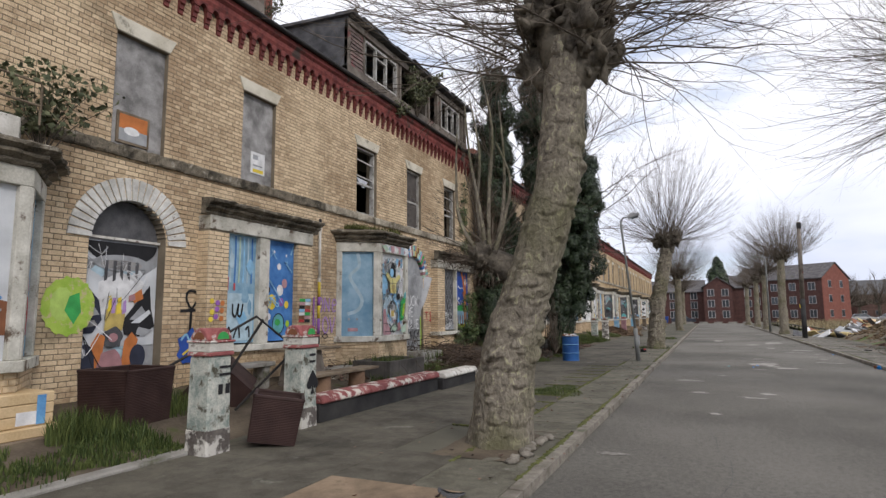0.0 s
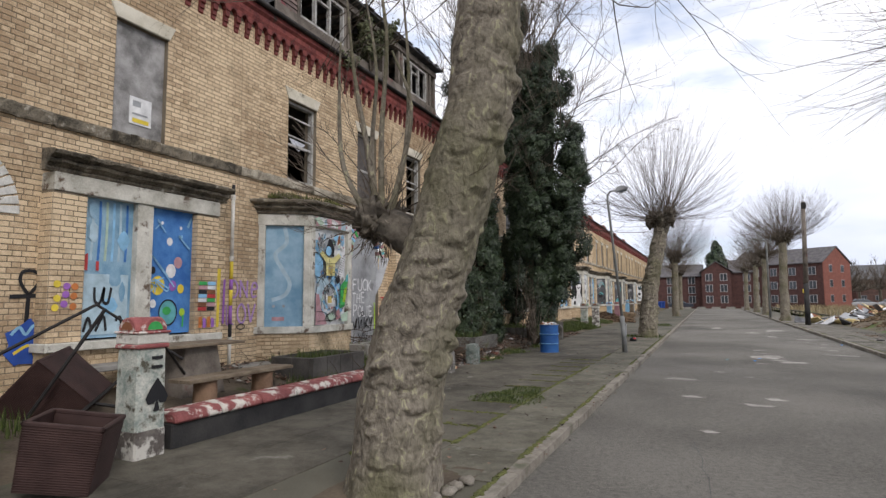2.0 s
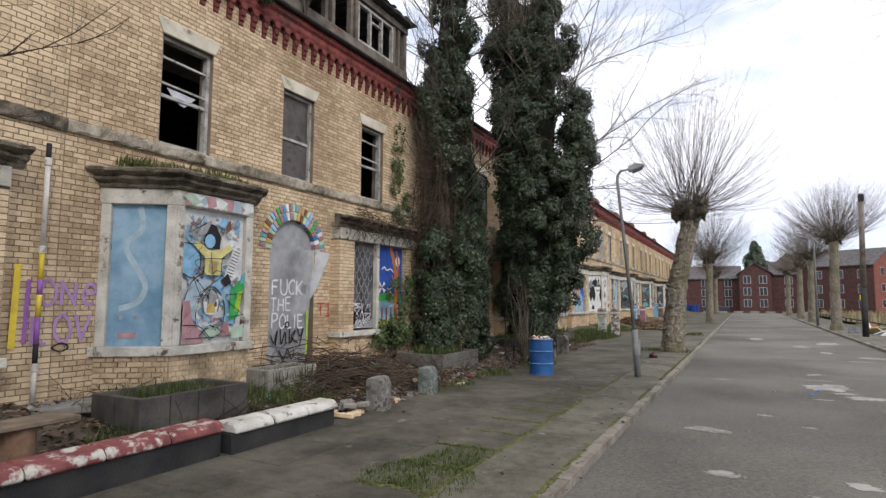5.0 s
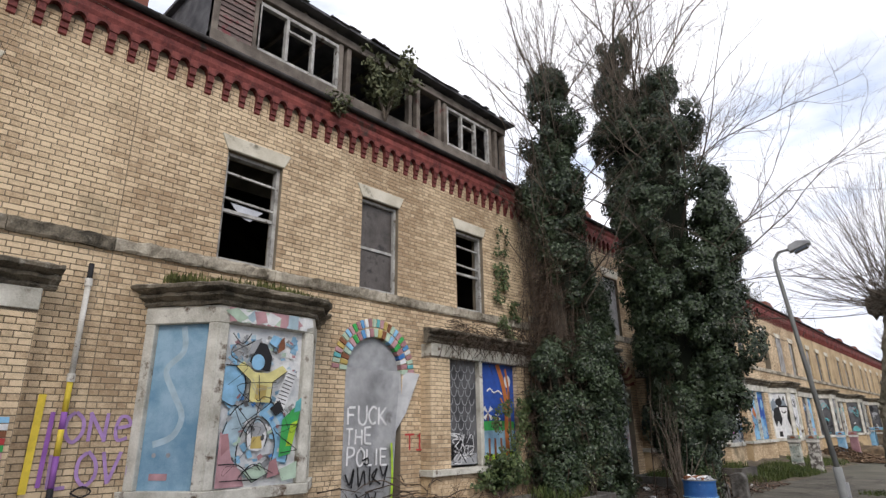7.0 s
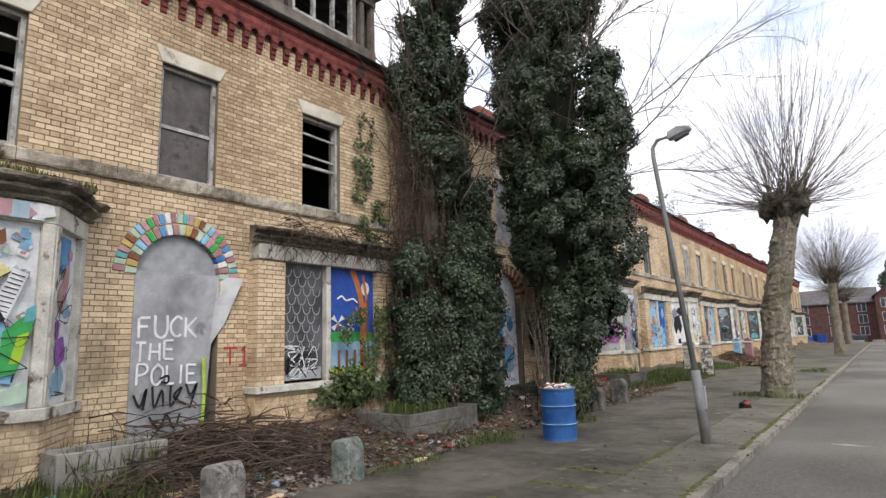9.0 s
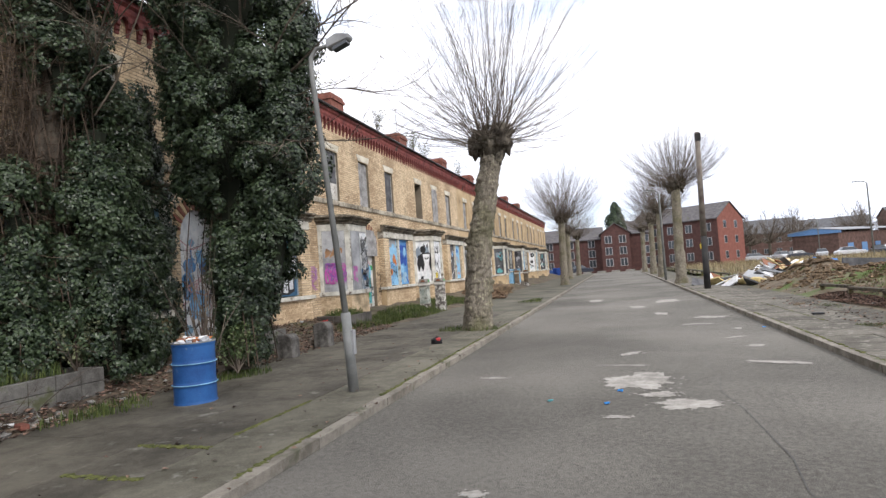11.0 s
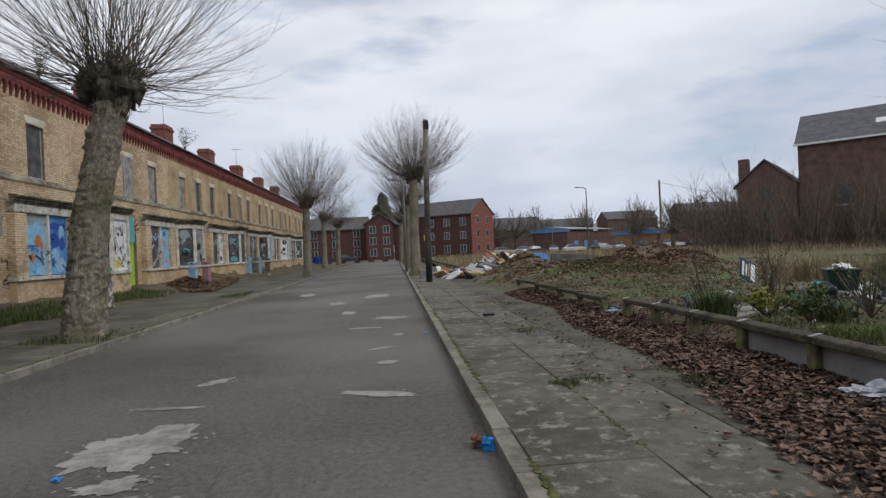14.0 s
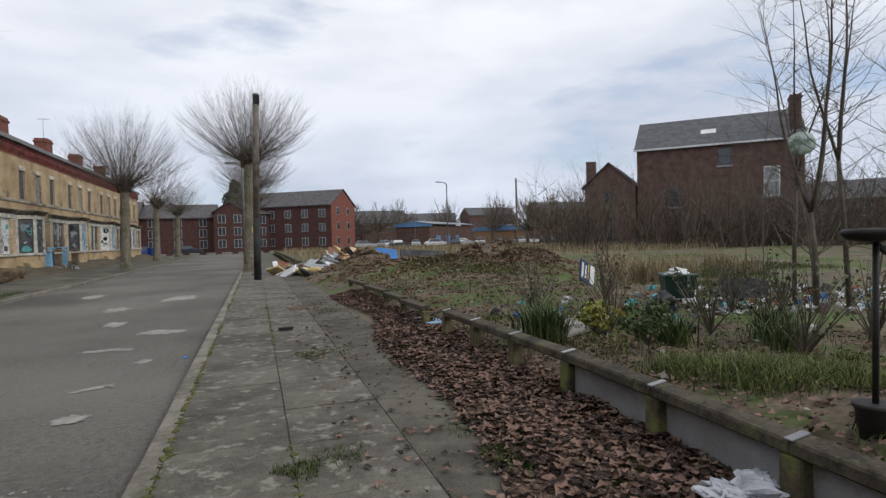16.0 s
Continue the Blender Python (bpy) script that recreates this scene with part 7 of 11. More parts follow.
def ivy_tree(at, profiles, seed, bare, limbs, vines, label, dense=1.0, spray=0):
    """A tree wrapped in ivy, with bare upper branches and hanging stems."""
    rnd = random.Random(seed)
    t = thing("ivy_tree", at, label, "tree", "ivy-clad trees")
    for prof in profiles:
        x, y, z, r = prof[-1]
        part("trunk", Mesh().tube([(x * 0.1, y * 0.3, -0.1), (x * 0.25, y * 0.4, z * 0.3), (x * 0.7, y * 0.8, z * 0.65), (x, y, z)], [0.13, 0.11, 0.08, 0.03], 10), M_BARKDARK, t, "dark ivy-bound stem", smooth=True)
    m, core = ivy_clumps(profiles, seed, rnd, dense, 0.064)
    ob = part("crown", m, M_IVY, t, "dense glossy ivy leaves")
    ob["kind"] = "stuff"
    part("inner_growth", core, M_IVYSHADE, t, "dark inner growth")
    s = Mesh()
    for q, n, L, sp in bare:
        shoots(s, q, (0, 0, 1), n + 14, L, rnd, 0.014, sp * 1.25, 0.0, 13, 8, 3, 0.3)
    for q, d, L, r, sag in limbs:
        limb(s, q, d, L, r * 0.52, rnd, sag + 0.15, 3, 11, 0.22)
    for _ in range(spray):
        prof = rnd.choice(profiles[:3])
        x, y, z, r = rnd.choice(prof[1:])
        a = rnd.uniform(-2.4, 1.2)
        limb(s, (x, y, max(z, 4.5)), (math.cos(a), math.sin(a), rnd.uniform(0.6, 1.7)), rnd.uniform(3.0, 5.4), rnd.uniform(0.014, 0.028), rnd, rnd.uniform(0.1, 0.6), 3, 7, 0.2)
    ob = part("bare_crown", s, M_TWIG, t, "bare upper branches")
    ob["kind"] = "stuff"
    v = Mesh()
    for _ in range(vines):
        a = rnd.uniform(0, 2 * math.pi)
        r = rnd.uniform(0.25, 0.7)
        p = Vector((math.cos(a) * r * 1.2, math.sin(a) * r * 1.2, 0))
        pts = [p.copy()]
        hh = rnd.uniform(2.5, 8)
        for k in range(7):
            p = Vector((math.cos(a) * r * (1 - k * 0.07) + rnd.uniform(-.12, .12), math.sin(a) * r * (1 - k * 0.07) + rnd.uniform(-.12, .12), hh * (k + 1) / 7))
            pts.append(p.copy())
        v.tube(pts, [0.013 * (1 - k * 0.09) for k in range(8)], 4, False)
        for k in range(9):
            q = rnd.choice(pts[1:])
            limb(v, q, (rnd.uniform(-1, 1), rnd.uniform(-1, 1), rnd.uniform(-.4, .3)), rnd.uniform(0.3, 0.8), 0.006, rnd, -0.4, 1, 3, 0.25)
    ob = part("vine_tangle", v, M_BROWNVINE, t, "hanging brown stems")
    ob["kind"] = "stuff"
    return t


M_BROWNVINE = mat("brown_vine", (0.035, 0.025, 0.019), (0.105, 0.074, 0.052), 3.0, 0.9, 0.0, 30, island=0.4)
ivy_tree((-7.5, 19.8, 0.4), [
    [(0.2, 0.1, 4.6, 0.45), (0.1, 0, 6.4, 0.75), (0.0, 0, 9.0, 0.72), (0.1, 0, 11.2, 0.42)],
    [(0.1, 0.5, 5.2, 0.45), (0.1, 0.7, 7.4, 0.5), (0.1, 0.5, 9.8, 0.35)],
    [(0.1, 0.2, 0.1, 0.75), (0.1, 0.3, 2.2, 0.9), (0.4, 0.5, 4.2, 0.5)],
    [(0.5, 0.5, 0.0, 0.55), (0.5, 0.5, 2.0, 0.55), (0.4, 0.4, 3.6, 0.4)],
    [(0.0, -0.7, 0.2, 0.45), (0.0, -0.6, 2.6, 0.45)],
    [(-0.1, 1.1, 0.0, 0.4), (-0.1, 1.0, 2.4, 0.42), (-0.1, 0.9, 4.6, 0.42), (-0.1, 0.8, 6.2, 0.35)],
    [(0.3, -0.9, 0.2, 0.3), (0.2, -0.8, 2.0, 0.35), (0.0, -0.7, 3.4, 0.3)],
    [(0.0, -0.3, 5.6, 0.4), (-0.2, -0.5, 7.2, 0.5), (-0.1, -0.3, 8.8, 0.35)]], 5,
    [((0, 0, 8.5), 8, 5.0, 0.6), ((0, 0, 10.3), 8, 3.6, 0.5)],
    [((0, 0, 6.8), (-0.6, -0.6, 0.9), 5.5, 0.045, 0.4), ((0, 0, 7.5), (0.3, -0.8, 1.2), 5.0, 0.04, 0.2), ((0, 0, 8.2), (-0.3, 0.4, 1.5), 4.5, 0.04, 0.0), ((0, 0, 6.0), (-0.3, -0.9, 0.7), 4.5, 0.03, 0.5), ((0.1, 0, 9), (0.6, 0.2, 1.4), 4.5, 0.03, 0.2)],
    55, "bare tree with brown stems and dark ivy against the house", spray=18)
ivy_tree((-5.6, 21.75, 0.3), [
    [(-0.3, 0.0, 4.0, 0.75), (-0.65, 0, 7.0, 0.78), (-0.8, 0, 9.8, 0.52), (-0.78, 0, 11.2, 0.5), (-0.62, 0, 12.6, 0.3)],
    [(-0.2, 0.1, 5.0, 0.85), (-0.2, 0.1, 8.6, 0.85), (-0.2, 0.1, 10.8, 0.6)],
    [(0.15, 0.0, 0.6, 0.45), (0.2, 0.0, 2.2, 0.7), (0.2, 0.1, 4.0, 1.15), (0.35, 0.1, 6.5, 1.08), (0.45, 0.1, 9.0, 0.9), (0.55, 0, 10.9, 0.58)],
    [(0.85, 0.1, 1.6, 0.5), (1.05, 0.15, 3.0, 0.75), (1.05, 0.2, 4.6, 0.85), (1.2, 0.2, 6.4, 0.5), (1.55, 0.2, 7.8, 0.26)],
    [(0.15, 0.2, 0.1, 0.45), (0.3, 0.4, 2.4, 0.7), (0.4, 0.6, 4.6, 0.8)],
    [(-0.3, -0.1, 3.2, 0.45), (-0.6, -0.1, 4.8, 0.5), (-0.55, 0.0, 6.6, 0.55)]], 6,
    [((0.3, 0, 8.0), 8, 5.5, 0.6), ((0.0, 0, 10.0), 8, 4.4, 0.5)],
    [((0.8, 0.2, 4.6), (1.0, -0.1, 0.35), 4.4, 0.032, 0.5), ((0.9, 0.2, 5.0), (1.0, -0.5, 0.55), 4.6, 0.045, 0.3), ((0.8, 0.2, 5.6), (0.9, 0.4, 0.8), 5.2, 0.045, 0.2), ((0.6, 0, 6.6), (0.9, -0.3, 0.9), 5.5, 0.045, 0.2), ((0.5, 0, 7.4), (0.7, 0.1, 1.2), 5.5, 0.045, 0.1), ((0.5, 0, 6.0), (0.5, -0.7, 1.1), 6.0, 0.05, 0.1), ((-0.5, 0, 7.0), (-0.5, -0.4, 1.3), 5.5, 0.04, 0.1), ((0.9, 0.2, 4.2), (0.9, -0.7, 0.1), 4.0, 0.035, 0.9), ((0, 0, 9.5), (-0.4, -0.2, 1.2), 4.0, 0.03, 0.1), ((0.9, 0.1, 5.2), (0.8, -0.9, 0.5), 4.6, 0.035, 0.5)],
    26, "tall leaning tree smothered in dark green ivy", dense=1.2, spray=30)

# ivy banked against the house on both sides of its doorway
ri_ = random.Random(88)
for prof, lb in (([[(-7.3, 21.1, 0.4, 0.45), (-7.3, 21.1, 3.0, 0.5), (-7.6, 21.2, 5.8, 0.45)], [(-7.55, 21.9, 0.4, 0.32), (-7.55, 21.9, 2.6, 0.34), (-7.75, 21.9, 4.8, 0.34)], [(-8.1, 22.6, 0.4, 0.32), (-8.1, 22.6, 2.6, 0.32), (-8.2, 22.5, 5.2, 0.32)]], "dark ivy banked against the bay beside the doorway"),
                 ([[(-7.7, 25.7, 0.7, 0.5), (-7.6, 25.7, 3.0, 0.6), (-7.7, 25.6, 6.6, 0.5)], [(-7.5, 25.1, 2.2, 0.45), (-7.5, 25.1, 4.6, 0.5)]], "dark ivy hanging over the boarded bay")):
    m, core = ivy_clumps(prof, 7.0, ri_, 1.1, 0.064)
    t = thing("ivy_bank", (0, 0, 0), lb, "ivy", "ivy against the house")
    part("foliage", m, M_IVY, t, "small dark leaves")["kind"] = "stuff"
    part("inner_growth", core, M_IVYSHADE, t, "dark inner growth")

# dark thicket of dead climbers between the bay and the ivy
rv = random.Random(31)
v = Mesh()
for _ in range(150):
    x, y = rv.uniform(-8.25, -7.2), rv.uniform(18.7, 20.9)
    hh = rv.uniform(3.5, 10.0)
    p = Vector((x, y, 0.4))
    pts = [p.copy()]
    for k in range(8):
        p = Vector((x + rv.gauss(0, 0.16) + (-7.5 - x) * k * 0.06, y + rv.gauss(0, 0.10) + (19.6 - y) * k * 0.05, 0.4 + hh * (k + 1) / 8))
        pts.append(p.copy())
    v.tube(pts, [0.010 * (1 - k * 0.09) for k in range(9)], 4, False)
    for k in range(11):
        limb(v, rv.choice(pts[1:]), (rv.uniform(-.6, 1), rv.uniform(-1, 1), rv.uniform(-.5, .3)), rv.uniform(0.35, 0.9), 0.007, rv, -0.5, 1, 3, 0.28)
solid("dead_climber", v, M_BROWNVINE, "dark thicket of dead brown climbers against the house", "creeper", kind="stuff")


# ---- far buildings ----
M_GLASS = mat("dark_window_glass", (0.03, 0.035, 0.04), (0.06, 0.07, 0.08), 2, 0.1, 0.0, 10, spec=0.6)
M_FARRED = mat("dull_red_brick", (0.062, 0.031, 0.027), (0.105, 0.052, 0.045), 2.0, 0.9, 0.2, 20)
M_DULLBRICK = mat("dark_old_brick", (0.078, 0.047, 0.040), (0.165, 0.102, 0.085), 1.5, 0.92, 0.3, 20)
M_ROOFGREY = mat("grey_slate_far", (0.07, 0.072, 0.078), (0.125, 0.125, 0.13), 1.5, 0.8, 0.2, 20)


def block(name, at, w, d, hgt, ridge, wall, label, rows, cols, roof_axis="x", rz=0.0, side=0, frame_mat=None, roof_mat=None):
    """A house far off, with framed windows on its street side (local -y) and, if wanted, its right side."""
    t = thing(name, at, label, "house", rz=rz)
    part("wall", Mesh().box(0, w, 0, d, -0.4, hgt), wall, t)
    r = Mesh()
    if roof_axis == "x":
        part("gable", Mesh().prism([(0, hgt), (d, hgt), (d / 2, hgt + ridge)], 0.0, w), wall, t)
        for s in (0, 1):
            e = d / 2
            a, b = (-0.35, e) if s == 0 else (d + 0.35, e)
            part("roof", Mesh().hexa([(-0.25, a, hgt - 0.12), (w + 0.25, a, hgt - 0.12), (-0.25, b, hgt + ridge), (w + 0.25, b, hgt + ridge), (-0.25, a, hgt + 0.03), (w + 0.25, a, hgt + 0.03), (-0.25, b, hgt + ridge + 0.15), (w + 0.25, b, hgt + ridge + 0.15)]), roof_mat or M_SLATE, t, "dark slate roof")
    else:
        part("gable", Mesh().prism([(0, hgt), (w, hgt), (w / 2, hgt + ridge)], 0.0, d, "y"), wall, t)
        for a in (-0.35, w + 0.35):
            e = w / 2
            part("roof", Mesh().hexa([(a, -0.25, hgt - 0.12), (e, -0.25, hgt + ridge), (a, d, hgt - 0.12), (e, d, hgt + ridge), (a, -0.25, hgt + 0.03), (e, -0.25, hgt + ridge + 0.15), (a, d, hgt + 0.03), (e, d, hgt + ridge + 0.15)]), roof_mat or M_SLATE, t, "dark slate roof")
    fm = frame_mat or M_FRAME
    for i in range(rows):
        for j in range(cols):
            x, z = w * (j + 0.5) / cols, 0.9 + (hgt - 0.6) * i / rows
            win = part("window", Mesh().box(x - 0.6, x + 0.6, -0.05, 0.05, z, z + 1.35), fm, t, "white framed window")
            for s in (-0.28, 0.28):
                part("pane", Mesh().box(x + s - 0.23, x + s + 0.23, -0.07, -0.045, z + 0.08, z + 1.27), M_GLASS, win)
    for i in range(rows if side else 0):
        for j in range(side):
            y, z = d * (j + 0.5) / side, 0.9 + (hgt - 0.6) * i / rows
            win = part("window", Mesh().box(w - 0.05, w + 0.05, y - 0.5, y + 0.5, z, z + 1.3), fm, t, "white framed window")
            part("pane", Mesh().box(w + 0.045, w + 0.07, y - 0.42, y + 0.42, z + 0.08, z + 1.22), M_GLASS, win)
    return t


M_FRAME = paint("off_white_frame", (0.36, 0.34, 0.34))
t = block("red_brick_flats", (4.1, 121.1, 0), 16, 9, 7.6, 2.7, M_FARRED, "three-storey red brick flats with a gabled roof", 3, 5, "x", -34.8)
for z in (1.0, 3.5, 6.0):
    for y in (2.4, 6.2):
        win = part("window", Mesh().box(16.06, 16.12, y - 0.5, y + 0.5, z, z + 1.25), M_FRAME, t, "white framed window")
        part("pane", Mesh().box(16.11, 16.14, y - 0.42, y + 0.42, z + 0.08, z + 1.17), M_GLASS, win)
# Brighter than the other walls: the sunlit side is put into the colour.
part("gable_face", Mesh().prism([(0.05, 0), (8.95, 0), (8.95, 7.55), (4.5, 10.2), (0.05, 7.55)], 16.02, 16.08), M_SUNLITBRICK, t, "brighter red gable wall")
block("red_brick_house", (-34, 116, 0), 22, 9, 6.2, 2.4, M_FARRED, "red brick terrace at the street's end", 3, 5)
block("red_brick_house", (-12, 117.5, 0), 11.2, 9, 5.9, 2.3, M_FARRED, "red brick houses at the street's end", 3, 3)
block("red_brick_house", (-0.9, 115.5, 0), 4.8, 10, 6.6, 1.8, M_FARRED, "red brick gabled house at the street's end", 3, 2, "y")
block("red_brick_house", (3.95, 118.5, 0), 5.2, 9, 6.5, 2.4, M_FARRED, "red brick houses at the street's end", 3, 1)
big = block("large_house", (45.6, 70.5, -0.3), 15.7, 11, 11.0, 3.6, M_DULLBRICK, "large dark brick house with a long slate roof", 0, 0, "x", -44.2, 0, M_DARKBOARD, M_ROOFGREY)
part("chimney", Mesh().box(14.6, 15.6, 1.0, 2.2, 10.0, 15.4).box(14.5, 15.7, 0.9, 2.3, 15.0, 15.2), M_DULLBRICK, big, "tall brick chimney")
for x0, x1, z0, z1, fm in ((8.0, 9.3, 8.7, 10.5, M_DARKBOARD), (12.1, 13.6, 5.3, 8.3, M_WPAINT), (3.2, 4.4, 4.6, 6.6, M_DARKBOARD)):
    win = part("window", Mesh().box(x0, x1, -0.05, 0.05, z0, z1), fm, big, "tall sash window")
    zm = (z0 + z1) / 2
    for a, b in ((z0 + 0.1, zm - 0.05), (zm + 0.05, z1 - 0.1)):
        part("pane", Mesh().box(x0 + 0.12, x1 - 0.12, -0.07, -0.045, a, b), M_GLASS if fm == M_DARKBOARD else M_GREY, win)
    part("sill", Mesh().box(x0 - 0.15, x1 + 0.15, -0.12, 0.0, z0 - 0.18, z0), M_GREY, win)
part("rooflight", Mesh().hexa([(6.4, 1.9, 12.2), (7.9, 1.9, 12.2), (6.4, 2.7, 12.75), (7.9, 2.7, 12.75), (6.4, 1.85, 12.45), (7.9, 1.85, 12.45), (6.4, 2.65, 13.0), (7.9, 2.65, 13.0)]), M_WPAINT, big, "pale rooflight")
part("eaves_board", Mesh().box(-0.3, 16.0, -0.42, -0.3, 10.8, 11.0), M_WPAINT, big, "pale gutter board")
ext = block("red_gabled_house", (41.0, 73.8, -0.2), 5.4, 9, 7.0, 2.6, M_DULLBRICK, "red brick gabled house beside the large one", 3, 1, "y", -44.2, 0, M_DARKBOARD, M_ROOFGREY)
part("chimney", Mesh().box(-0.2, 0.8, 2.0, 3.0, 6.5, 10.2), M_DULLBRICK, ext, "brick chimney")
block("dark_house", (58, 62, -0.2), 16, 9, 4.6, 2.0, M_DULLBRICK, "dark brick houses beyond the scrub", 2, 4, "x", -60, 0, M_GREY, M_ROOFGREY)


def shed(at, w, d, h, label, wall, rz=0.0):
    t = thing("low_building", at, label, "building", rz=rz)
    part("wall", Mesh().box(0, w, 0, d, -0.3, h), wall, t)
    part("fascia", Mesh().prism([(-0.6, h - 0.2), (w + 0.6, h - 0.2), (w + 0.6, h + 0.3), (w / 2, h + 0.95), (-0.6, h + 0.3)], -0.3, 0.0, "y"), M_SHEDBLUE, t, "blue gable fascia")
    part("roof", Mesh().prism([(-0.7, h + 0.3), (w / 2, h + 1.0), (w + 0.7, h + 0.3), (w + 0.7, h + 0.42), (w / 2, h + 1.15), (-0.7, h + 0.45)], -0.4, d, "y"), M_ROOFPALE, t, "grey metal roof")
    for k in range(3):
        part("door", Mesh().box(w, w + 0.06, 3 + k * 5, 5 + k * 5, 0, 2.2), M_SHEDBLUE, t, "blue door")
    return t


M_SHEDBLUE = paint("pale_blue_fascia", (0.14, 0.27, 0.50))
M_ROOFPALE = mat("grey_metal_roof", (0.19, 0.20, 0.215), (0.29, 0.30, 0.315), 1, 0.6, 0.1, 20)
M_TANBRICK = mat("tan_brick", (0.26, 0.15, 0.08), (0.36, 0.22, 0.12), 2, 0.9, 0.2, 20)
shed((35.5, 142, 0), 8.6, 22, 4.4, "long low brick unit with a blue gable", M_DULLBRICK, -45)
shed((51.5, 134, 0), 12, 22, 3.1, "long low tan brick unit with a blue gable", M_TANBRICK, -42)
rf = random.Random(5)
M_CARS = [paint("car_%s" % n, c, 0.35) for n, c in (("silver", (0.42, 0.43, 0.45)), ("white", (0.62, 0.62, 0.64)), ("dark", (0.04, 0.045, 0.06)), ("blue", (0.04, 0.08, 0.22)))]


def car(at, rz, material, label):
    """A small parked car."""
    c = thing("car", at, label, "car", "parked cars", rz=rz)
    part("body", Mesh().prism([(-2.1, 0.3), (2.1, 0.3), (2.12, 0.7), (1.9, 0.85), (1.0, 0.95), (-1.6, 0.98), (-2.08, 0.85)], -0.85, 0.85, "y"), material, c, bevel=0.06)
    part("cabin", Mesh().hexa([(-1.6, -0.78, 0.95), (1.0, -0.78, 0.95), (-1.6, 0.78, 0.95), (1.0, 0.78, 0.95), (-1.1, -0.62, 1.46), (0.3, -0.62, 1.46), (-1.1, 0.62, 1.46), (0.3, 0.62, 1.46)]), M_GLASS, c, "dark glazed cabin", bevel=0.04)
    part("roof_panel", Mesh().box(-1.08, 0.28, -0.6, 0.6, 1.46, 1.5), material, c)
    for x in (-1.3, 1.3):
        for y in (-0.82, 0.66):
            w = part("wheel", Mesh().prism([(x + 0.32 * math.cos(k * 0.524), 0.32 + 0.32 * math.sin(k * 0.524)) for k in range(12)], y, y + 0.16, "y"), M_BLACK, c)
    return c


for k in range(12):
    car((24 + k * 3.3 + rf.uniform(-.5, .5), 118 + rf.uniform(-1, 3), 0.0), rf.uniform(-20, 20) + 90 * (k % 2), M_CARS[k % 3], "parked car by the low units")
car((-4.5, 112.3, 0), 2, M_CARS[2], "dark parked car at the street's end")
car((-10.5, 112.5, 0), 0, M_CARS[3], "dark blue parked car at the street's end")
for k in range(9):
    solid("stone_block", Mesh().box(-0.7, 0.7, -0.2, 0.2, -0.05, 0.28), M_CONC, "low pale barrier block across the street's end", "barrier", "barrier blocks", at=(-8 + k * 2.3, 110.6, 0.0), bevel=0.03)
for x, y in ((-7.2, 98.0), (-6.5, 98.4), (-7.6, 99.2), (-6.9, 97.2)):
    b = thing("wheelie_bin", (x, y, 0.3), "blue wheelie bin at the end of the row", "bin", "wheelie bins")
    part("body", Mesh().hexa([(-0.22, -0.25, 0), (0.22, -0.25, 0), (-0.22, 0.25, 0), (0.22, 0.25, 0), (-0.28, -0.32, 0.95), (0.28, -0.32, 0.95), (-0.28, 0.32, 0.95), (0.28, 0.32, 0.95)]), M_DEEPBLUE, b, bevel=0.02)
    part("lid", Mesh().box(-0.3, 0.3, -0.35, 0.35, 0.95, 1.03), M_DEEPBLUE, b, bevel=0.02)


def far_lamp(at, h, arm):
    l = thing("street_lamp", at, "slim grey street lamp in the distance", "street lamp", "far street lamps")
    part("pole", Mesh().tube([(0, 0, 0), (0, 0, h), (arm * 0.3, 0, h + 0.25), (arm, 0, h + 0.3)], [0.1, 0.07, 0.06, 0.06], 8), M_POLEGREY, l, smooth=True)
    part("head", Mesh().box(min(arm, arm * 1.5), max(arm, arm * 1.5), -0.12, 0.12, h + 0.24, h + 0.36), M_POLEGREY, l)


far_lamp((30.0, 90, 0), 8.8, -1.0)
far_lamp((36.0, 128, 0), 6.5, -0.8)
far_lamp((4.75, 57.0, 0.1), 6.4, -0.7)
fp = thing("telegraph_pole", (40.3, 90, 0), "distant wooden telegraph pole", "pole")
part("shaft", Mesh().tube([(0, 0, 0), (0, 0, 9.7)], [0.16, 0.12], 8), M_OLDWOOD, fp)
part("wire", Mesh().tube([(0, 0, 9.4), (9, 6, 8.6), (18, 12, 8.4)], 0.02, 4), M_BLACK, fp)
# roofs and bare trees on the skyline
for k, (x, y, w, h) in enumerate(((20, 175, 14, 8.5), (36, 185, 12, 9), (50, 190, 16, 9.5), (70, 185, 16, 11), (88, 175, 18, 12), (104, 160, 18, 12), (118, 140, 18, 12), (30, 200, 22, 11), (-60, 130, 20, 8), (-40, 140, 20, 8))):
    block("far_house", (x, y, 0), w, 9, h - 2.5, 2.5, M_DULLBRICK if k % 2 else M_FARRED, "dark brick house on the skyline", 2, 4, "x", -8 * (k % 3), 0, M_GREY, M_ROOFGREY)
wall_ = Mesh().box(0, 62, 0, 0.4, 0, 3.2)
solid("boundary_wall", wall_, M_DULLBRICK, "long dark brick boundary wall", "wall", at=(58, 128, 0), rz=-35)


def winter_tree(at, h, seed):
    t = thing("bare_tree", at, "bare rounded winter tree on the skyline", "tree", "distant bare trees")
    r_ = random.Random(seed)
    part("trunk", Mesh().tube([(0, 0, 0), (0, 0, h * 0.45)], [0.35, 0.22], 8), M_BARKDARK, t, smooth=True)
    s = Mesh()
    shoots(s, (0, 0, h * 0.32), (0, 0, 1), 60, h * 0.62, r_, 0.07, 1.0, 0.0, 9, 6, 3, 0.3)
    ob = part("crown", s, M_TWIG, t, "bare branches")
    ob["kind"] = "stuff"


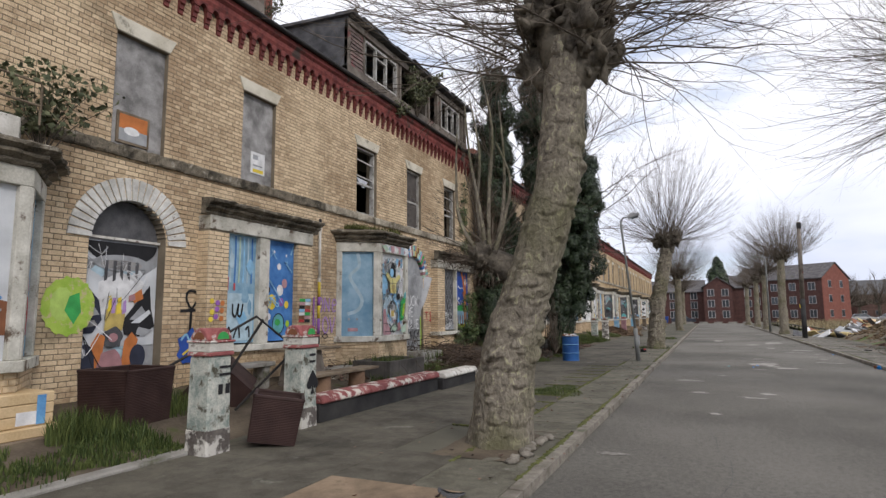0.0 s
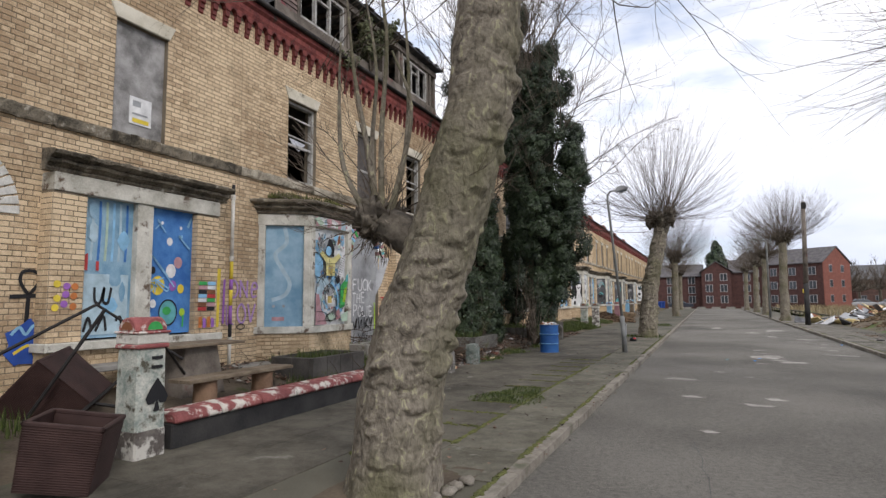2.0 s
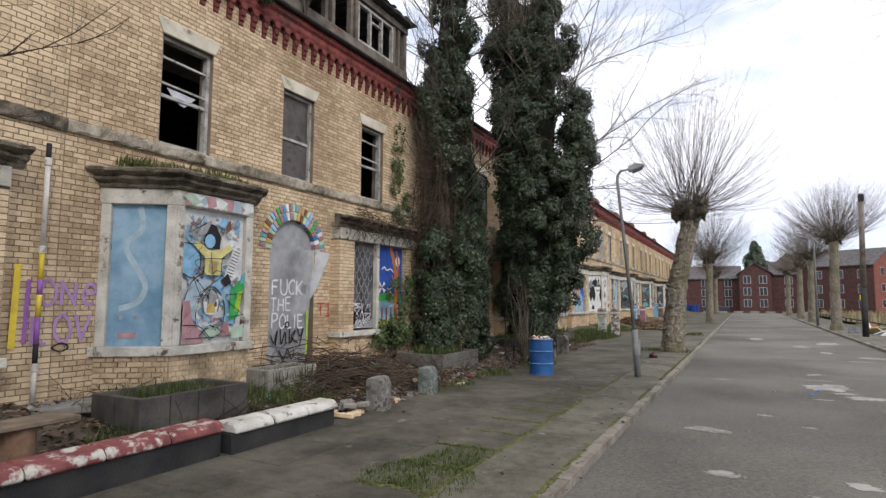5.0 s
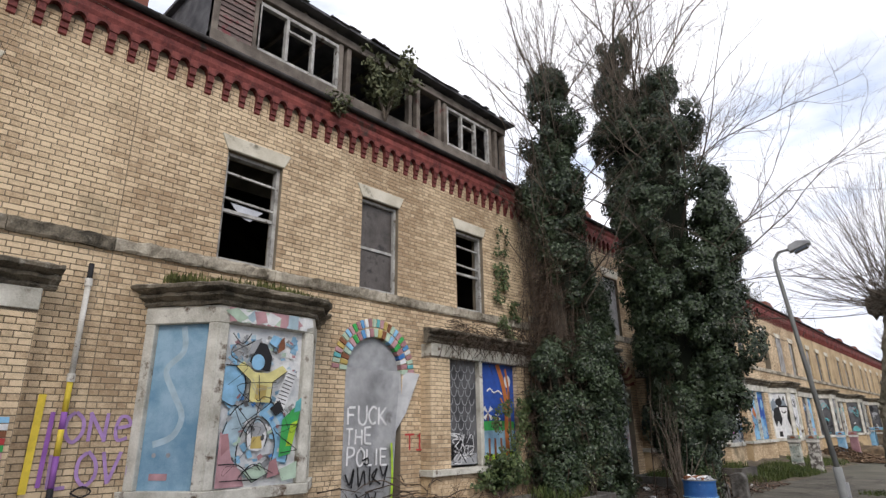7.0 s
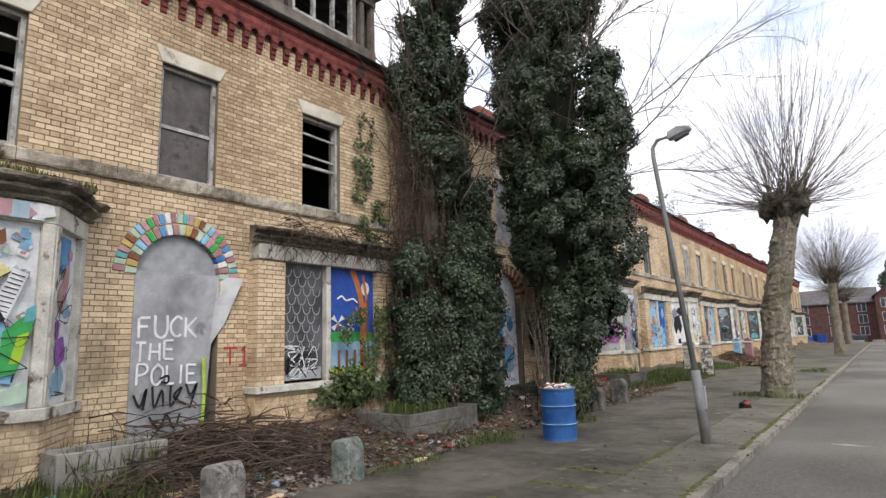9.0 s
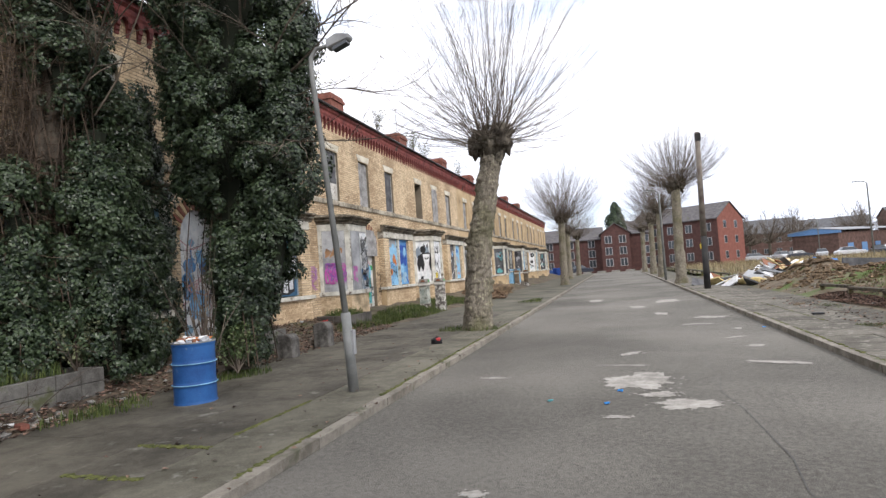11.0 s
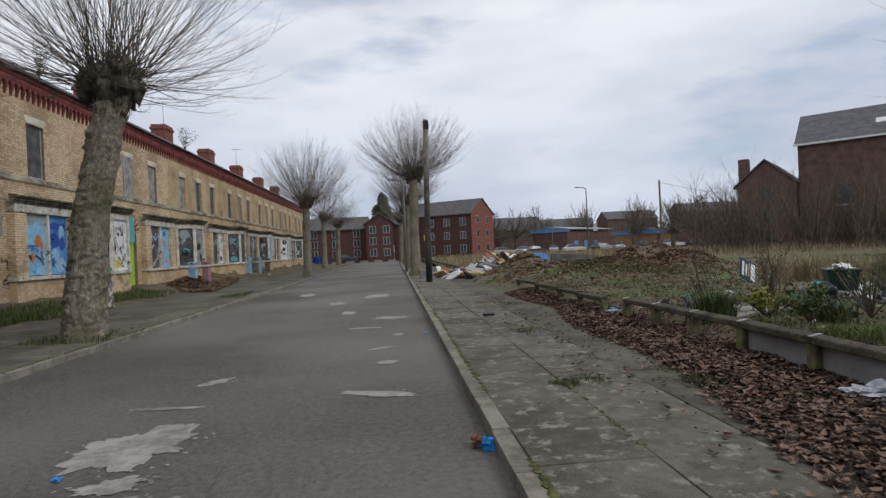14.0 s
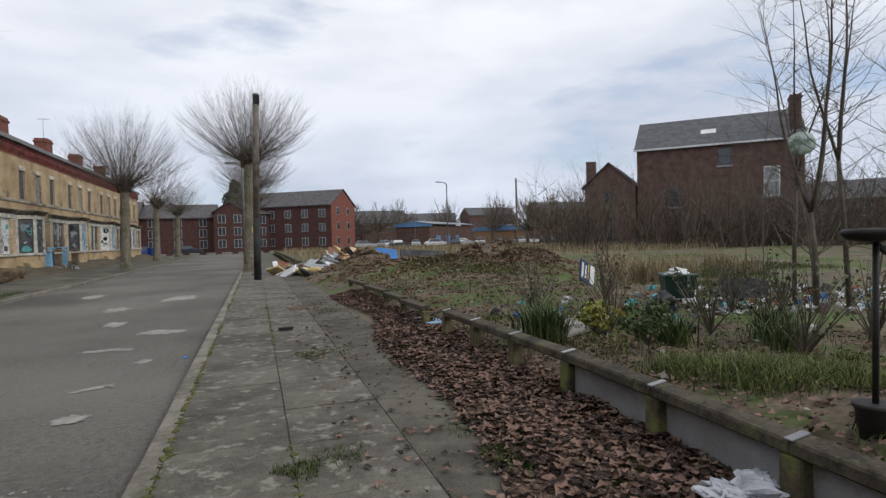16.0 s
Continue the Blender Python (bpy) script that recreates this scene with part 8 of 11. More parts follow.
for k, (x, y, h) in enumerate(((22, 122, 9), (26, 150, 9), (44, 165, 11), (58, 170, 12), (70, 160, 12), (80, 150, 13), (90, 140, 14), (62, 108, 9), (70, 100, 9), (52, 84, 9), (75, 80, 11), (98, 120, 14), (34, 172, 10), (-16, 50, 10.5), (-17, 64, 10.5), (-15, 40, 10.5), (-17, 80, 11), (-14.5, 33, 10), (-20, 135, 12), (64, 66, 10), (72, 58, 11), (66, 48, 9), (31, 140, 10), (38, 150, 11), (49, 150, 11), (53, 128, 10), (60, 140, 11.5), (66, 135, 11), (74, 128, 12), (57, 95, 9), (47, 100, 8), (43, 86, 8), (82, 105, 12))):
    winter_tree((x, y, 0), h, 200 + k)
con = thing("conifer", (1.9, 131, 0), "dark evergreen tree behind the end houses", "tree")
part("trunk", Mesh().tube([(0, 0, 0), (0, 0, 13)], [0.4, 0.05], 8), M_BARKDARK, con)
rc = random.Random(2)


def needle(r):
    u = r.random() ** 1.3
    z = 3 + 10.5 * u
    a = r.uniform(0, 6.28)
    rad = (1 - u) ** 0.7 * 3.4 * (0.55 + 0.45 * r.random()) * (1 + 0.7 * noise.noise(Vector((a * 1.5, z * 0.8, 2)))) + 0.2
    d = Vector((math.cos(a), math.sin(a), 0))
    return Vector((0, 0, z)) + d * rad, d + Vector((0, 0, 0.4))


ob = part("crown", ivy_leaves(needle, 5000, 0.55, rc), M_IVY, con, "dark dense foliage")
ob["kind"] = "stuff"


# ---- street furniture and garden things ----
lamp = thing("street_lamp", (-2.38, 20.2, 0.09), "leaning grey steel street lamp on the pavement", "street lamp")
part("base", Mesh().tube([(0, 0, -0.05), (-0.06, 0, 1.15)], [0.078, 0.072], 14), M_POLEGREY, lamp, "thicker foot section", smooth=True)
part("pole", Mesh().tube([(-0.06, 0, 1.15), (-0.38, 0.0, 4.85), (-0.38, 0.02, 5.02), (-0.30, 0.05, 5.15), (-0.10, 0.08, 5.18)], [0.047, 0.038, 0.035, 0.034, 0.034], 12), M_POLEGREY, lamp, "leaning pole", smooth=True)
part("head", Mesh().prism([(-0.12, 5.10), (0.26, 5.20), (0.27, 5.27), (0.05, 5.32), (-0.12, 5.25)], 0.0, 0.17, "y"), M_STEEL, lamp, "grey lamp head", bevel=0.02)
part("lens", Mesh().hexa([(-0.02, 0.02, 5.07), (0.22, 0.02, 5.15), (-0.02, 0.15, 5.07), (0.22, 0.15, 5.15), (-0.02, 0.02, 5.12), (0.22, 0.02, 5.19), (-0.02, 0.15, 5.12), (0.22, 0.15, 5.19)]), M_GLASS, lamp)
part("hatch", Mesh().box(0.02, 0.062, -0.04, 0.04, 0.55, 0.9), M_STEEL, lamp, "access hatch")

pole = thing("telegraph_pole", (5.48, 42.4, 0.05), "dark wooden telegraph pole with a black lower half", "pole")
part("lower_shaft", Mesh().tube([(0, 0, -0.1), (0.03, 0, 2.6)], [0.15, 0.14], 14), M_DARKWALL, pole, "black tarred shaft", smooth=True)
part("upper_shaft", Mesh().tube([(0.03, 0, 2.6), (0.14, 0, 7.65)], [0.138, 0.115], 14), M_TIMBER, pole, "grey weathered shaft", smooth=True)
part("tag", Mesh().box(-0.16, -0.13, -0.08, 0.08, 2.0, 2.25), M_YELLOW, pole, "yellow tag")
part("cap", Mesh().box(0.02, 0.28, -0.12, 0.12, 7.2, 7.6), M_IRON, pole, "black junction box", bevel=0.02)

drum = thing("oil_drum", (-4.62, 19.58, 0.09), "dented blue steel oil drum full of rubbish", "barrel")
prof = []
for k in range(45):
    z = 0.88 * k / 44
    r = 0.292
    for zc in (0.29, 0.59):
        r += 0.016 * math.exp(-((z - zc) / 0.016) ** 2)
    r += 0.012 if k in (0, 1, 43, 44) else 0
    prof.append((r, z))
part("body", Mesh().lathe(prof, 40), M_BLUEDRUM, drum, smooth=True)
part("rim", Mesh().tube([(0.3 * math.cos(t * math.pi / 16), 0.3 * math.sin(t * math.pi / 16), 0.885) for t in range(33)], 0.012, 6), M_POLEGREY, drum, "pale worn rim", smooth=True)
for zc in (0.29, 0.59):
    part("hoop", Mesh().tube([(0.309 * math.cos(t * math.pi / 16), 0.309 * math.sin(t * math.pi / 16), zc) for t in range(33)], 0.007, 6), M_SKYBLUE, drum, "scuffed pale hoop", smooth=True)
rd = random.Random(3)
for k in range(14):
    a, r = rd.uniform(0, 6.28), rd.uniform(0, 0.22)
    part("rubbish", Mesh().lump((r * math.cos(a), r * math.sin(a), 0.89), rd.uniform(0.05, 0.1), k * 3, 1.3, 0.6, 6), [M_WPAINT, M_BROWN, M_GREY, M_ORANGE, M_COLLAGE][k % 5], drum, smooth=False)


def gatepost(at, mats, h=1.3, w=0.24, rz=0.0, label="", mark=None, lean=0.0):
    """A squat square gatepost with a moulded cap of four little arches."""
    g = thing("gatepost", at, label, "gatepost", "painted gateposts", rz=rz)
    a, cap = mats
    m = Mesh()
    t = 0.93
    m.hexa([(-w, -w, -0.1), (w, -w, -0.1), (-w, w, -0.1), (w, w, -0.1), (-w * t, -w * t, h), (w * t, -w * t, h), (-w * t, w * t, h), (w * t, w * t, h)])
    part("shaft", m, a, g, "", bevel=0.02)
    part("foot", Mesh().hexa([(-w * 1.04, -w * 1.04, -0.1), (w * 1.04, -w * 1.04, -0.1), (-w * 1.04, w * 1.04, -0.1), (w * 1.04, w * 1.04, -0.1), (-w * 1.01, -w * 1.01, 0.36), (w * 1.01, -w * 1.01, 0.36), (-w * 1.01, w * 1.01, 0.36), (w * 1.01, w * 1.01, 0.36)]), M_FOOT, g, "dark blistered foot", bevel=0.02)
    q = w * 1.06
    part("collar", Mesh().box(-q, q, -q, q, h, h + 0.05), cap, g, "red and white collar", bevel=0.012)
    q = w * 1.02
    part("cap_block", Mesh().box(-q, q, -q, q, h + 0.05, h + 0.16), M_WHITE, g, "flaking white cap block", bevel=0.01)
    part("cap_moulding", Mesh().box(-w * 1.11, w * 1.11, -w * 1.11, w * 1.11, h + 0.16, h + 0.19), cap, g, bevel=0.01)
    for ax in (0, 1):
        c = [(0.19 * math.cos(math.pi * k / 10) * w / 0.24, h + 0.19 + 0.15 * math.sin(math.pi * k / 10)) for k in range(11)]
        part("cap_arch", Mesh().prism(c, -w * 1.06, w * 1.06, "x" if ax == 0 else "y"), cap, g, "worn red and white cap", bevel=0.01)
        for s in (-1, 1):
            c2 = [(0.12 * math.cos(math.pi * k / 10) * w / 0.24, h + 0.205 + 0.09 * math.sin(math.pi * k / 10)) for k in range(11)]
            part("cap_recess", Mesh().prism(c2, s * w * 1.061, s * w * 1.069, "x" if ax == 0 else "y"), M_BROWN if ax else M_GREEN, g)
    if mark:
        f = 1.0
        mu = Mural(g, (Vector((w * 1.003, -w, 0)), Vector((0, 1, 0)), Vector((1, 0, 0)), 2 * w, h))
        for kind, args in mark:
            mu.poly(M_BLACK, args) if kind == "p" else mu.line(M_BLACK, args, 0.025)
        mu.done()
    return g


M_POST = mat("mottled_post_paint", (0.20, 0.245, 0.22), (0.58, 0.575, 0.51), 3.2, 0.85, 0.7, 40, spots=(0.085, 0.08, 0.058), spot_scale=5.5, spot_at=0.545, mid=(11, 1.0))
M_FOOT = mat("blistered_foot", (0.06, 0.05, 0.045), (0.20, 0.18, 0.16), 4, 0.9, 0.5, 40, spots=(0.55, 0.53, 0.48), spot_scale=5.0, spot_at=0.48)
M_CAPRED = mat("flaked_red_cap", (0.20, 0.055, 0.06), (0.34, 0.12, 0.11), 4, 0.85, 0.35, 40, spots=(0.60, 0.57, 0.52), spot_scale=7, spot_at=0.52)
bars = [("p", [(0.15, 0.98), (0.33, 0.98), (0.33, 1.01), (0.15, 1.01)]), ("p", [(0.15, 1.07), (0.33, 1.07), (0.33, 1.10), (0.15, 1.10)]), ("p", [(0.14, 0.76), (0.21, 0.76), (0.21, 0.88), (0.14, 0.88)]), ("p", [(0.25, 0.76), (0.32, 0.76), (0.32, 0.88), (0.25, 0.88)])]
spade = [("p", [(0.16, 1.0), (0.30, 1.0), (0.30, 1.035), (0.16, 1.035)]), ("p", [(0.16, 1.10), (0.30, 1.10), (0.30, 1.135), (0.16, 1.135)]), ("p", [(0.24, 0.90), (0.15, 0.78), (0.10, 0.68), (0.13, 0.62), (0.20, 0.62), (0.23, 0.66), (0.20, 0.54), (0.28, 0.54), (0.25, 0.66), (0.28, 0.62), (0.35, 0.62), (0.38, 0.68), (0.33, 0.78)])]
gatepost((-5.64, 4.22, 0.05), (M_POST, M_CAPRED), 1.22, 0.185, 0, "mottled white gatepost with a flaking red cap by the pavement", bars)
gatepost((-5.675, 5.97, 0.05), (M_POST, M_CAPRED), 1.22, 0.185, 0, "mottled gatepost painted with a black spade", spade)
M_BLUEPOST = mat("blue_post_paint", (0.08, 0.24, 0.40), (0.34, 0.48, 0.58), 3, 0.8, 0.3, 40)
M_PINKPOST = mat("dull_pink_post", (0.22, 0.11, 0.13), (0.34, 0.2, 0.2), 3, 0.85, 0.3, 40)
for x, y, a, b, lb in ((-6.78, 36.3, M_POST, M_CONC, "weathered pale gatepost in the grass"), (-6.16, 36.6, M_FOOT, M_CONC, "dark blistered gatepost in the grass"), (-7.1, 48.0, M_BLUEPOST, M_BLUEPOST, "gatepost painted blue and white"), (-6.6, 48.6, M_PINKPOST, M_PINKPOST, "dull pink painted gatepost"), (-7.0, 61.6, M_OLDWOOD, M_OLDWOOD, "weathered brown timber gatepost by the grass"), (-6.4, 63.0, M_OLDWOOD, M_OLDWOOD, "weathered brown timber gatepost by the grass")):
    gatepost((x, y, 0.1), (a, b), 1.1, 0.2, 0, lb)
for x, y in ((-7.6, 61.5), (-7.3, 63.2)):
    gatepost((x, y, 0.1), (M_SKYBLUE, M_BLUEPOST), 1.25, 0.34, 0, "bright blue painted square gatepost")

# dwarf wall
wall = thing("dwarf_wall", (-5.54, 6.28, 0.05), "low garden wall, black below with a flaking red and white coping", "wall")
part("base", Mesh().box(-0.28, 0.0, 0.0, 4.2, -0.1, 0.34), M_DARKWALL, wall, "black painted base", bevel=0.015)
for k in range(6):
    part("coping_stone", Mesh().prism([(-0.36, 0.34), (0.06, 0.34), (0.06, 0.40), (0.0, 0.46), (-0.29, 0.47), (-0.36, 0.42)], 0.006 + k * 0.7, 0.694 + k * 0.7, "y"), M_REDPAINT, wall, "flaking red and white coping", bevel=0.02)
wall2 = thing("dwarf_wall", (-5.44, 10.55, 0.05), "broken garden wall with peeling white coping", "wall")
part("base", Mesh().box(-0.28, 0.0, 0.0, 1.9, -0.1, 0.30), M_DARKWALL, wall2, "black painted base", bevel=0.015)
for k in range(3):
    part("coping_stone", Mesh().prism([(-0.36, 0.30), (0.06, 0.30), (0.06, 0.36), (0.0, 0.42), (-0.29, 0.43), (-0.36, 0.38)], 0.01 + k * 0.64, 0.63 + k * 0.64, "y"), M_WHITE, wall2, "peeling white coping", bevel=0.02)
step = solid("kerb_edging", Mesh().box(-5.95, -5.75, -4.0, 4.15, 0.0, 0.15), M_CONC, "mossy concrete edging of the garden", "edging", bevel=0.02)


def wicker(at, rz, tilt, s, label, h=0.76):
    """A square woven planter, wider at the top, open inside."""
    w = thing("wicker_planter", at, label, "planter", "brown wicker planters")
    w.matrix_world = pose(*at, tilt[0], tilt[1], rz)
    a, b, t = s * 0.92, s, 0.03
    for k in range(4):
        m = Mesh()
        m.hexa([(-a, -a, 0), (a, -a, 0), (-a, -a + t, 0), (a, -a + t, 0), (-b, -b, h), (b, -b, h), (-b, -b + t, h), (b, -b + t, h)])
        ob = part("side", m, M_RUSTBROWN, w, "", bevel=0.006)
        ob.matrix_local = pose(0, 0, 0, 0, 0, 90 * k)
        wv = Mesh()
        for j in range(int((h - 0.02) / 0.0205)):
            z = 0.02 + j * 0.0205
            q = a + (b - a) * z / h
            wv.tube([(-q, -q + 0.001, z), (q, -q + 0.001, z)], 0.006, 4)
        part("weave", wv, M_RUSTBROWN, ob)["kind"] = "stuff"
        q = b + 0.008
        part("rim", Mesh().box(-q, q, -q, -q + 0.045, h - 0.01, h + 0.03), M_RUSTBROWN, w, bevel=0.008).matrix_local = pose(0, 0, 0, 0, 0, 90 * k)
    part("bottom", Mesh().box(-a, a, -a, a, 0.0, 0.03), M_RUSTBROWN, w)
    return w


wicker((-7.35, 4.35, 0.27), 8, (0, 0), 0.42, "upright dark brown wicker planter by the wall")
wicker((-5.27, 4.93, 0.15), 40, (0, 9), 0.315, "dark brown wicker planter tipped back on the pavement", 0.56)
wicker((-7.3, 6.35, 0.30), 30, (10, -48), 0.44, "dark brown wicker planter lying tilted in the yard")
fr_ = thing("metal_frame", (-7.0, 5.6, 0.25), "tangled bent black metal frame", "scrap")
for pts in (((-0.6, -0.5, 0.7), (0.3, 0.5, 1.5), (0.5, 1.6, 0.75)), ((-0.2, 0.0, 0.1), (0.4, 0.55, 1.45)), ((0.2, 0.2, 0.05), (0.6, 1.2, 1.0), (0.2, 1.9, 0.5)), ((-0.5, 0.0, 0.5), (0.4, 1.4, 0.05))):
    part("bar", Mesh().tube(pts, 0.022, 6), M_IRON, fr_)

pal = thing("timber_crate", (-7.6, 2.75, 0.24), "new pale timber crate with a printed label", "crate")
part("base_board", Mesh().box(-0.75, 0.45, -1.3, 0.75, 0.0, 0.12), M_OLDWOOD, pal, "dark runner", bevel=0.01)
part("pallet_board", Mesh().box(-0.7, 0.38, -1.25, 0.7, 0.12, 0.24), M_WOOD, pal, bevel=0.01)
for k in range(3):
    part("side_board", Mesh().box(-0.6, 0.3, -1.2, 0.62, 0.245 + k * 0.13, 0.37 + k * 0.13), M_WOOD, pal, bevel=0.01)
part("label_sheet", Mesh().box(0.302, 0.306, 0.2, 0.5, 0.27, 0.42), M_WPAINT, pal, "white shipping label")
part("tape", Mesh().box(0.303, 0.308, 0.42, 0.52, 0.26, 0.60), M_BLUE, pal, "blue tape")

tab = thing("picnic_table", (-7.35, 8.1, 0.36), "dark wooden table with a slab top", "table")
for k in range(4):
    part("top_board", Mesh().box(-0.36 + k * 0.185, -0.18 + k * 0.185, -0.75, 0.75, 0.73, 0.775), M_OLDWOOD, tab, bevel=0.008)
part("pedestal", Mesh().hexa([(-0.3, -0.42, -0.05), (0.3, -0.42, -0.05), (-0.3, 0.42, -0.05), (0.3, 0.42, -0.05), (-0.22, -0.3, 0.73), (0.22, -0.3, 0.73), (-0.22, 0.3, 0.73), (0.22, 0.3, 0.73)]), M_TIMBER, tab, "dark boarded pedestal", bevel=0.012)
ben = thing("log_bench", (-6.55, 8.25, 0.28), "plank bench on two log stumps", "bench")
for k in range(2):
    part("seat_board", Mesh().box(-0.22 + k * 0.225, -0.01 + k * 0.225, -1.05, 1.05, 0.38, 0.43), M_OLDWOOD, ben, "grey weathered plank", bevel=0.008)
for y in (-0.6, 0.55):
    part("log_leg", trunk_mesh([(0, y, -0.08), (0, y, 0.38)], [0.17, 0.16], 20, 0.06, y + 3, 0.06, 0, 0.0), M_BROWNLOG, ben, "sawn log leg", smooth=True)
sb = thing("stone_bench", (-7.75, 6.95, 0.42), "grey concrete bench by the wall", "bench")
part("seat", Mesh().box(-0.2, 0.2, -0.7, 0.6, 0.40, 0.48), M_CONC, sb, bevel=0.012)
for y in (-0.5, 0.35):
    part("leg", Mesh().box(-0.14, 0.14, y, y + 0.16, -0.08, 0.40), M_CONC, sb, bevel=0.012)


def block_planter(at, wx, wy, h, material, label, courses):
    """A bed walled with concrete blocks, filled with soil."""
    p = thing("planter", at, label, "planter", "concrete planters")
    bl, ch = 0.44, h / courses
    for c in range(courses):
        for side in range(4):
            L = wy if side % 2 == 0 else wx - 0.2
            n = max(1, round(L / bl))
            for k in range(n):
                a, b = -L / 2 + L * k / n + 0.004, -L / 2 + L * (k + 1) / n - 0.004
                z0, z1 = c * ch - (0.1 if c == 0 else 0), (c + 1) * ch - 0.006
                m = Mesh()
                if side == 0:
                    m.box(wx / 2 - 0.1, wx / 2, a, b, z0, z1)
                elif side == 2:
                    m.box(-wx / 2, -wx / 2 + 0.1, a, b, z0, z1)
                elif side == 1:
                    m.box(a, b, wy / 2 - 0.1, wy / 2, z0, z1)
                else:
                    m.box(a, b, -wy / 2, -wy / 2 + 0.1, z0, z1)
                part("block", m, material, p, bevel=0.008)
    part("soil", Mesh().box(-wx / 2 + 0.1, wx / 2 - 0.1, -wy / 2 + 0.1, wy / 2 - 0.1, -0.05, h - 0.1), M_EARTH, p, "dark soil")
    return p


block_planter((-7.05, 10.95, 0.28), 1.0, 1.7, 0.45, M_DARKCONC, "dark concrete planter with grass beside the bay", 1)
block_planter((-7.35, 13.3, 0.45), 0.6, 1.2, 0.32, M_CONC, "small concrete block bed", 1)
M_MIDCONC = mat("damp_concrete_block", (0.06, 0.056, 0.05), (0.165, 0.158, 0.143), 2.5, 0.92, 0.4, 45, spots=(0.08, 0.085, 0.045), spot_scale=2.5, spot_at=0.58, mid=(8, 0.6))
block_planter((-7.05, 18.65, 0.22), 1.3, 2.0, 0.42, M_MIDCONC, "two-course grey block planter with weeds", 2)
block_planter((-7.3, 24.3, 0.25), 1.6, 1.2, 0.40, M_MIDCONC, "overgrown grey concrete block planter", 2)
block_planter((-7.3, 29.6, 0.25), 1.2, 1.6, 0.36, M_DARKCONC, "dark block planter in the grass", 1)
M_STUMP = mat("dirty_stump", (0.10, 0.096, 0.088), (0.30, 0.285, 0.26), 4, 0.92, 0.7, 45, spots=(0.055, 0.048, 0.04), spot_scale=5, spot_at=0.52, mid=(9, 0.9))
M_DARKSTUMP = mat("damp_dark_stump", (0.045, 0.042, 0.038), (0.15, 0.142, 0.13), 4, 0.92, 0.7, 45, spots=(0.22, 0.21, 0.19), spot_scale=5, spot_at=0.6, mid=(9, 0.9))
for x, y, s, h, m_, lb in ((-5.55, 13.75, 0.17, 0.56, M_STUMP, "broken gatepost stump with flaking paint"), (-5.62, 15.55, 0.16, 0.54, M_TEALSTUMP, "broken gatepost stump with green paint"), (-5.7, 23.7, 0.2, 0.52, M_DARKSTUMP, "broken concrete gatepost stump"), (-5.75, 25.4, 0.2, 0.62, M_DARKSTUMP, "broken concrete gatepost stump")):
    m = Mesh().prism([(-s, -0.1), (s, -0.1), (s * 0.95, h * 0.8), (s * 0.5, h), (-s * 0.6, h * 0.97), (-s, h * 0.9)], -s, s, "y")
    solid("post_stump", m, m_, lb, "gatepost", "broken post stumps", bevel=0.025, at=(x, y, 0.1), rz=8)

# brushwood, bricks and litter in the gardens
rb_ = random.Random(8)
bw = Mesh()
for _ in range(420):
    x, y = rb_.gauss(-7.0, 0.5), rb_.gauss(14.7, 1.1)
    z = garden_z(x, y) + abs(rb_.gauss(0.08, 0.2)) * math.exp(-((y - 14.6) / 1.2) ** 2) * 1.5
    a, L = rb_.uniform(0, 6.28), rb_.uniform(0.4, 1.3)
    d = Vector((math.cos(a) * L, math.sin(a) * L, rb_.uniform(-.15, .2)))
    p = Vector((x, y, z + 0.02))
    bw.tube([p - d / 2, p + Vector((rb_.uniform(-.06, .06), rb_.uniform(-.06, .06), 0.06)), p + d / 2], [0.011, 0.009, 0.004], 4, False)
solid("brushwood_pile", bw, M_BROWNVINE, "heap of cut brown branches on the garden", "branches", kind="stuff")
for k in range(26):
    x, y = rb_.uniform(-6.6, -5.6), rb_.choice([rb_.uniform(12.8, 14.6), rb_.uniform(14, 18), rb_.uniform(9, 13)])
    m = Mesh().box(-0.11, 0.11, -0.05, 0.05, -0.03, 0.04)
    solid("loose_brick", m, [M_BRICK_ONE, M_REDBRICK, M_CONC][k % 3], "loose broken brick on the ground", "brick", "loose bricks", bevel=0.008, at=(x, y, garden_z(x, y) + 0.03), rz=rb_.uniform(0, 180))
for k in range(40):
    x, y = rb_.uniform(-8.0, -5.7), rb_.uniform(9, 30)
    m = Mesh().lump((0, 0, 0.02), rb_.uniform(0.04, 0.11), k * 5.0, 1.4, 0.4, 6)
    c = [M_WPAINT, M_SKYBLUE, M_COLLAGE, M_GREY, M_TEAL, M_RED][k % 6]
    solid("litter", m, c, "scrap of crumpled litter in the garden", "litter", "litter", at=(x, y, garden_z(x, y)), rz=rb_.uniform(0, 360))
for k in range(13):
    x, y = -5.62 + rb_.uniform(-.28, .2), 13.15 + rb_.uniform(-.3, .3)
    ob = solid("loose_brick", Mesh().box(-0.11, 0.11, -0.05, 0.05, -0.035, 0.035), [M_BRICK_ONE, M_STUMP, M_CONC][k % 3], "broken brick piled beside the gatepost stump", "brick", "loose bricks", bevel=0.01)
    ob.matrix_world = pose(x, y, 0.15 + 0.06 * (k % 3), rb_.uniform(-14, 14), rb_.uniform(-14, 14), rb_.uniform(0, 180))
slabb = Mesh().box(-0.5, 0.5, -0.3, 0.3, -0.05, 0.06)
solid("broken_slab", slabb, M_CONC, "broken pale slab lying by the drainpipe", "slab", at=(-7.9, 10.1, 0.52), rz=70, bevel=0.015)
rub = thing("rubble_heap", (-6.9, 51.0, 0.1), "heap of brown earth and leaves before the houses", "heap")
part("earth_mound", Mesh().lump((0, 0, 0.0), 1.5, 3, 0.5, 0.42, 14), M_LITTERGROUND, rub, smooth=True)
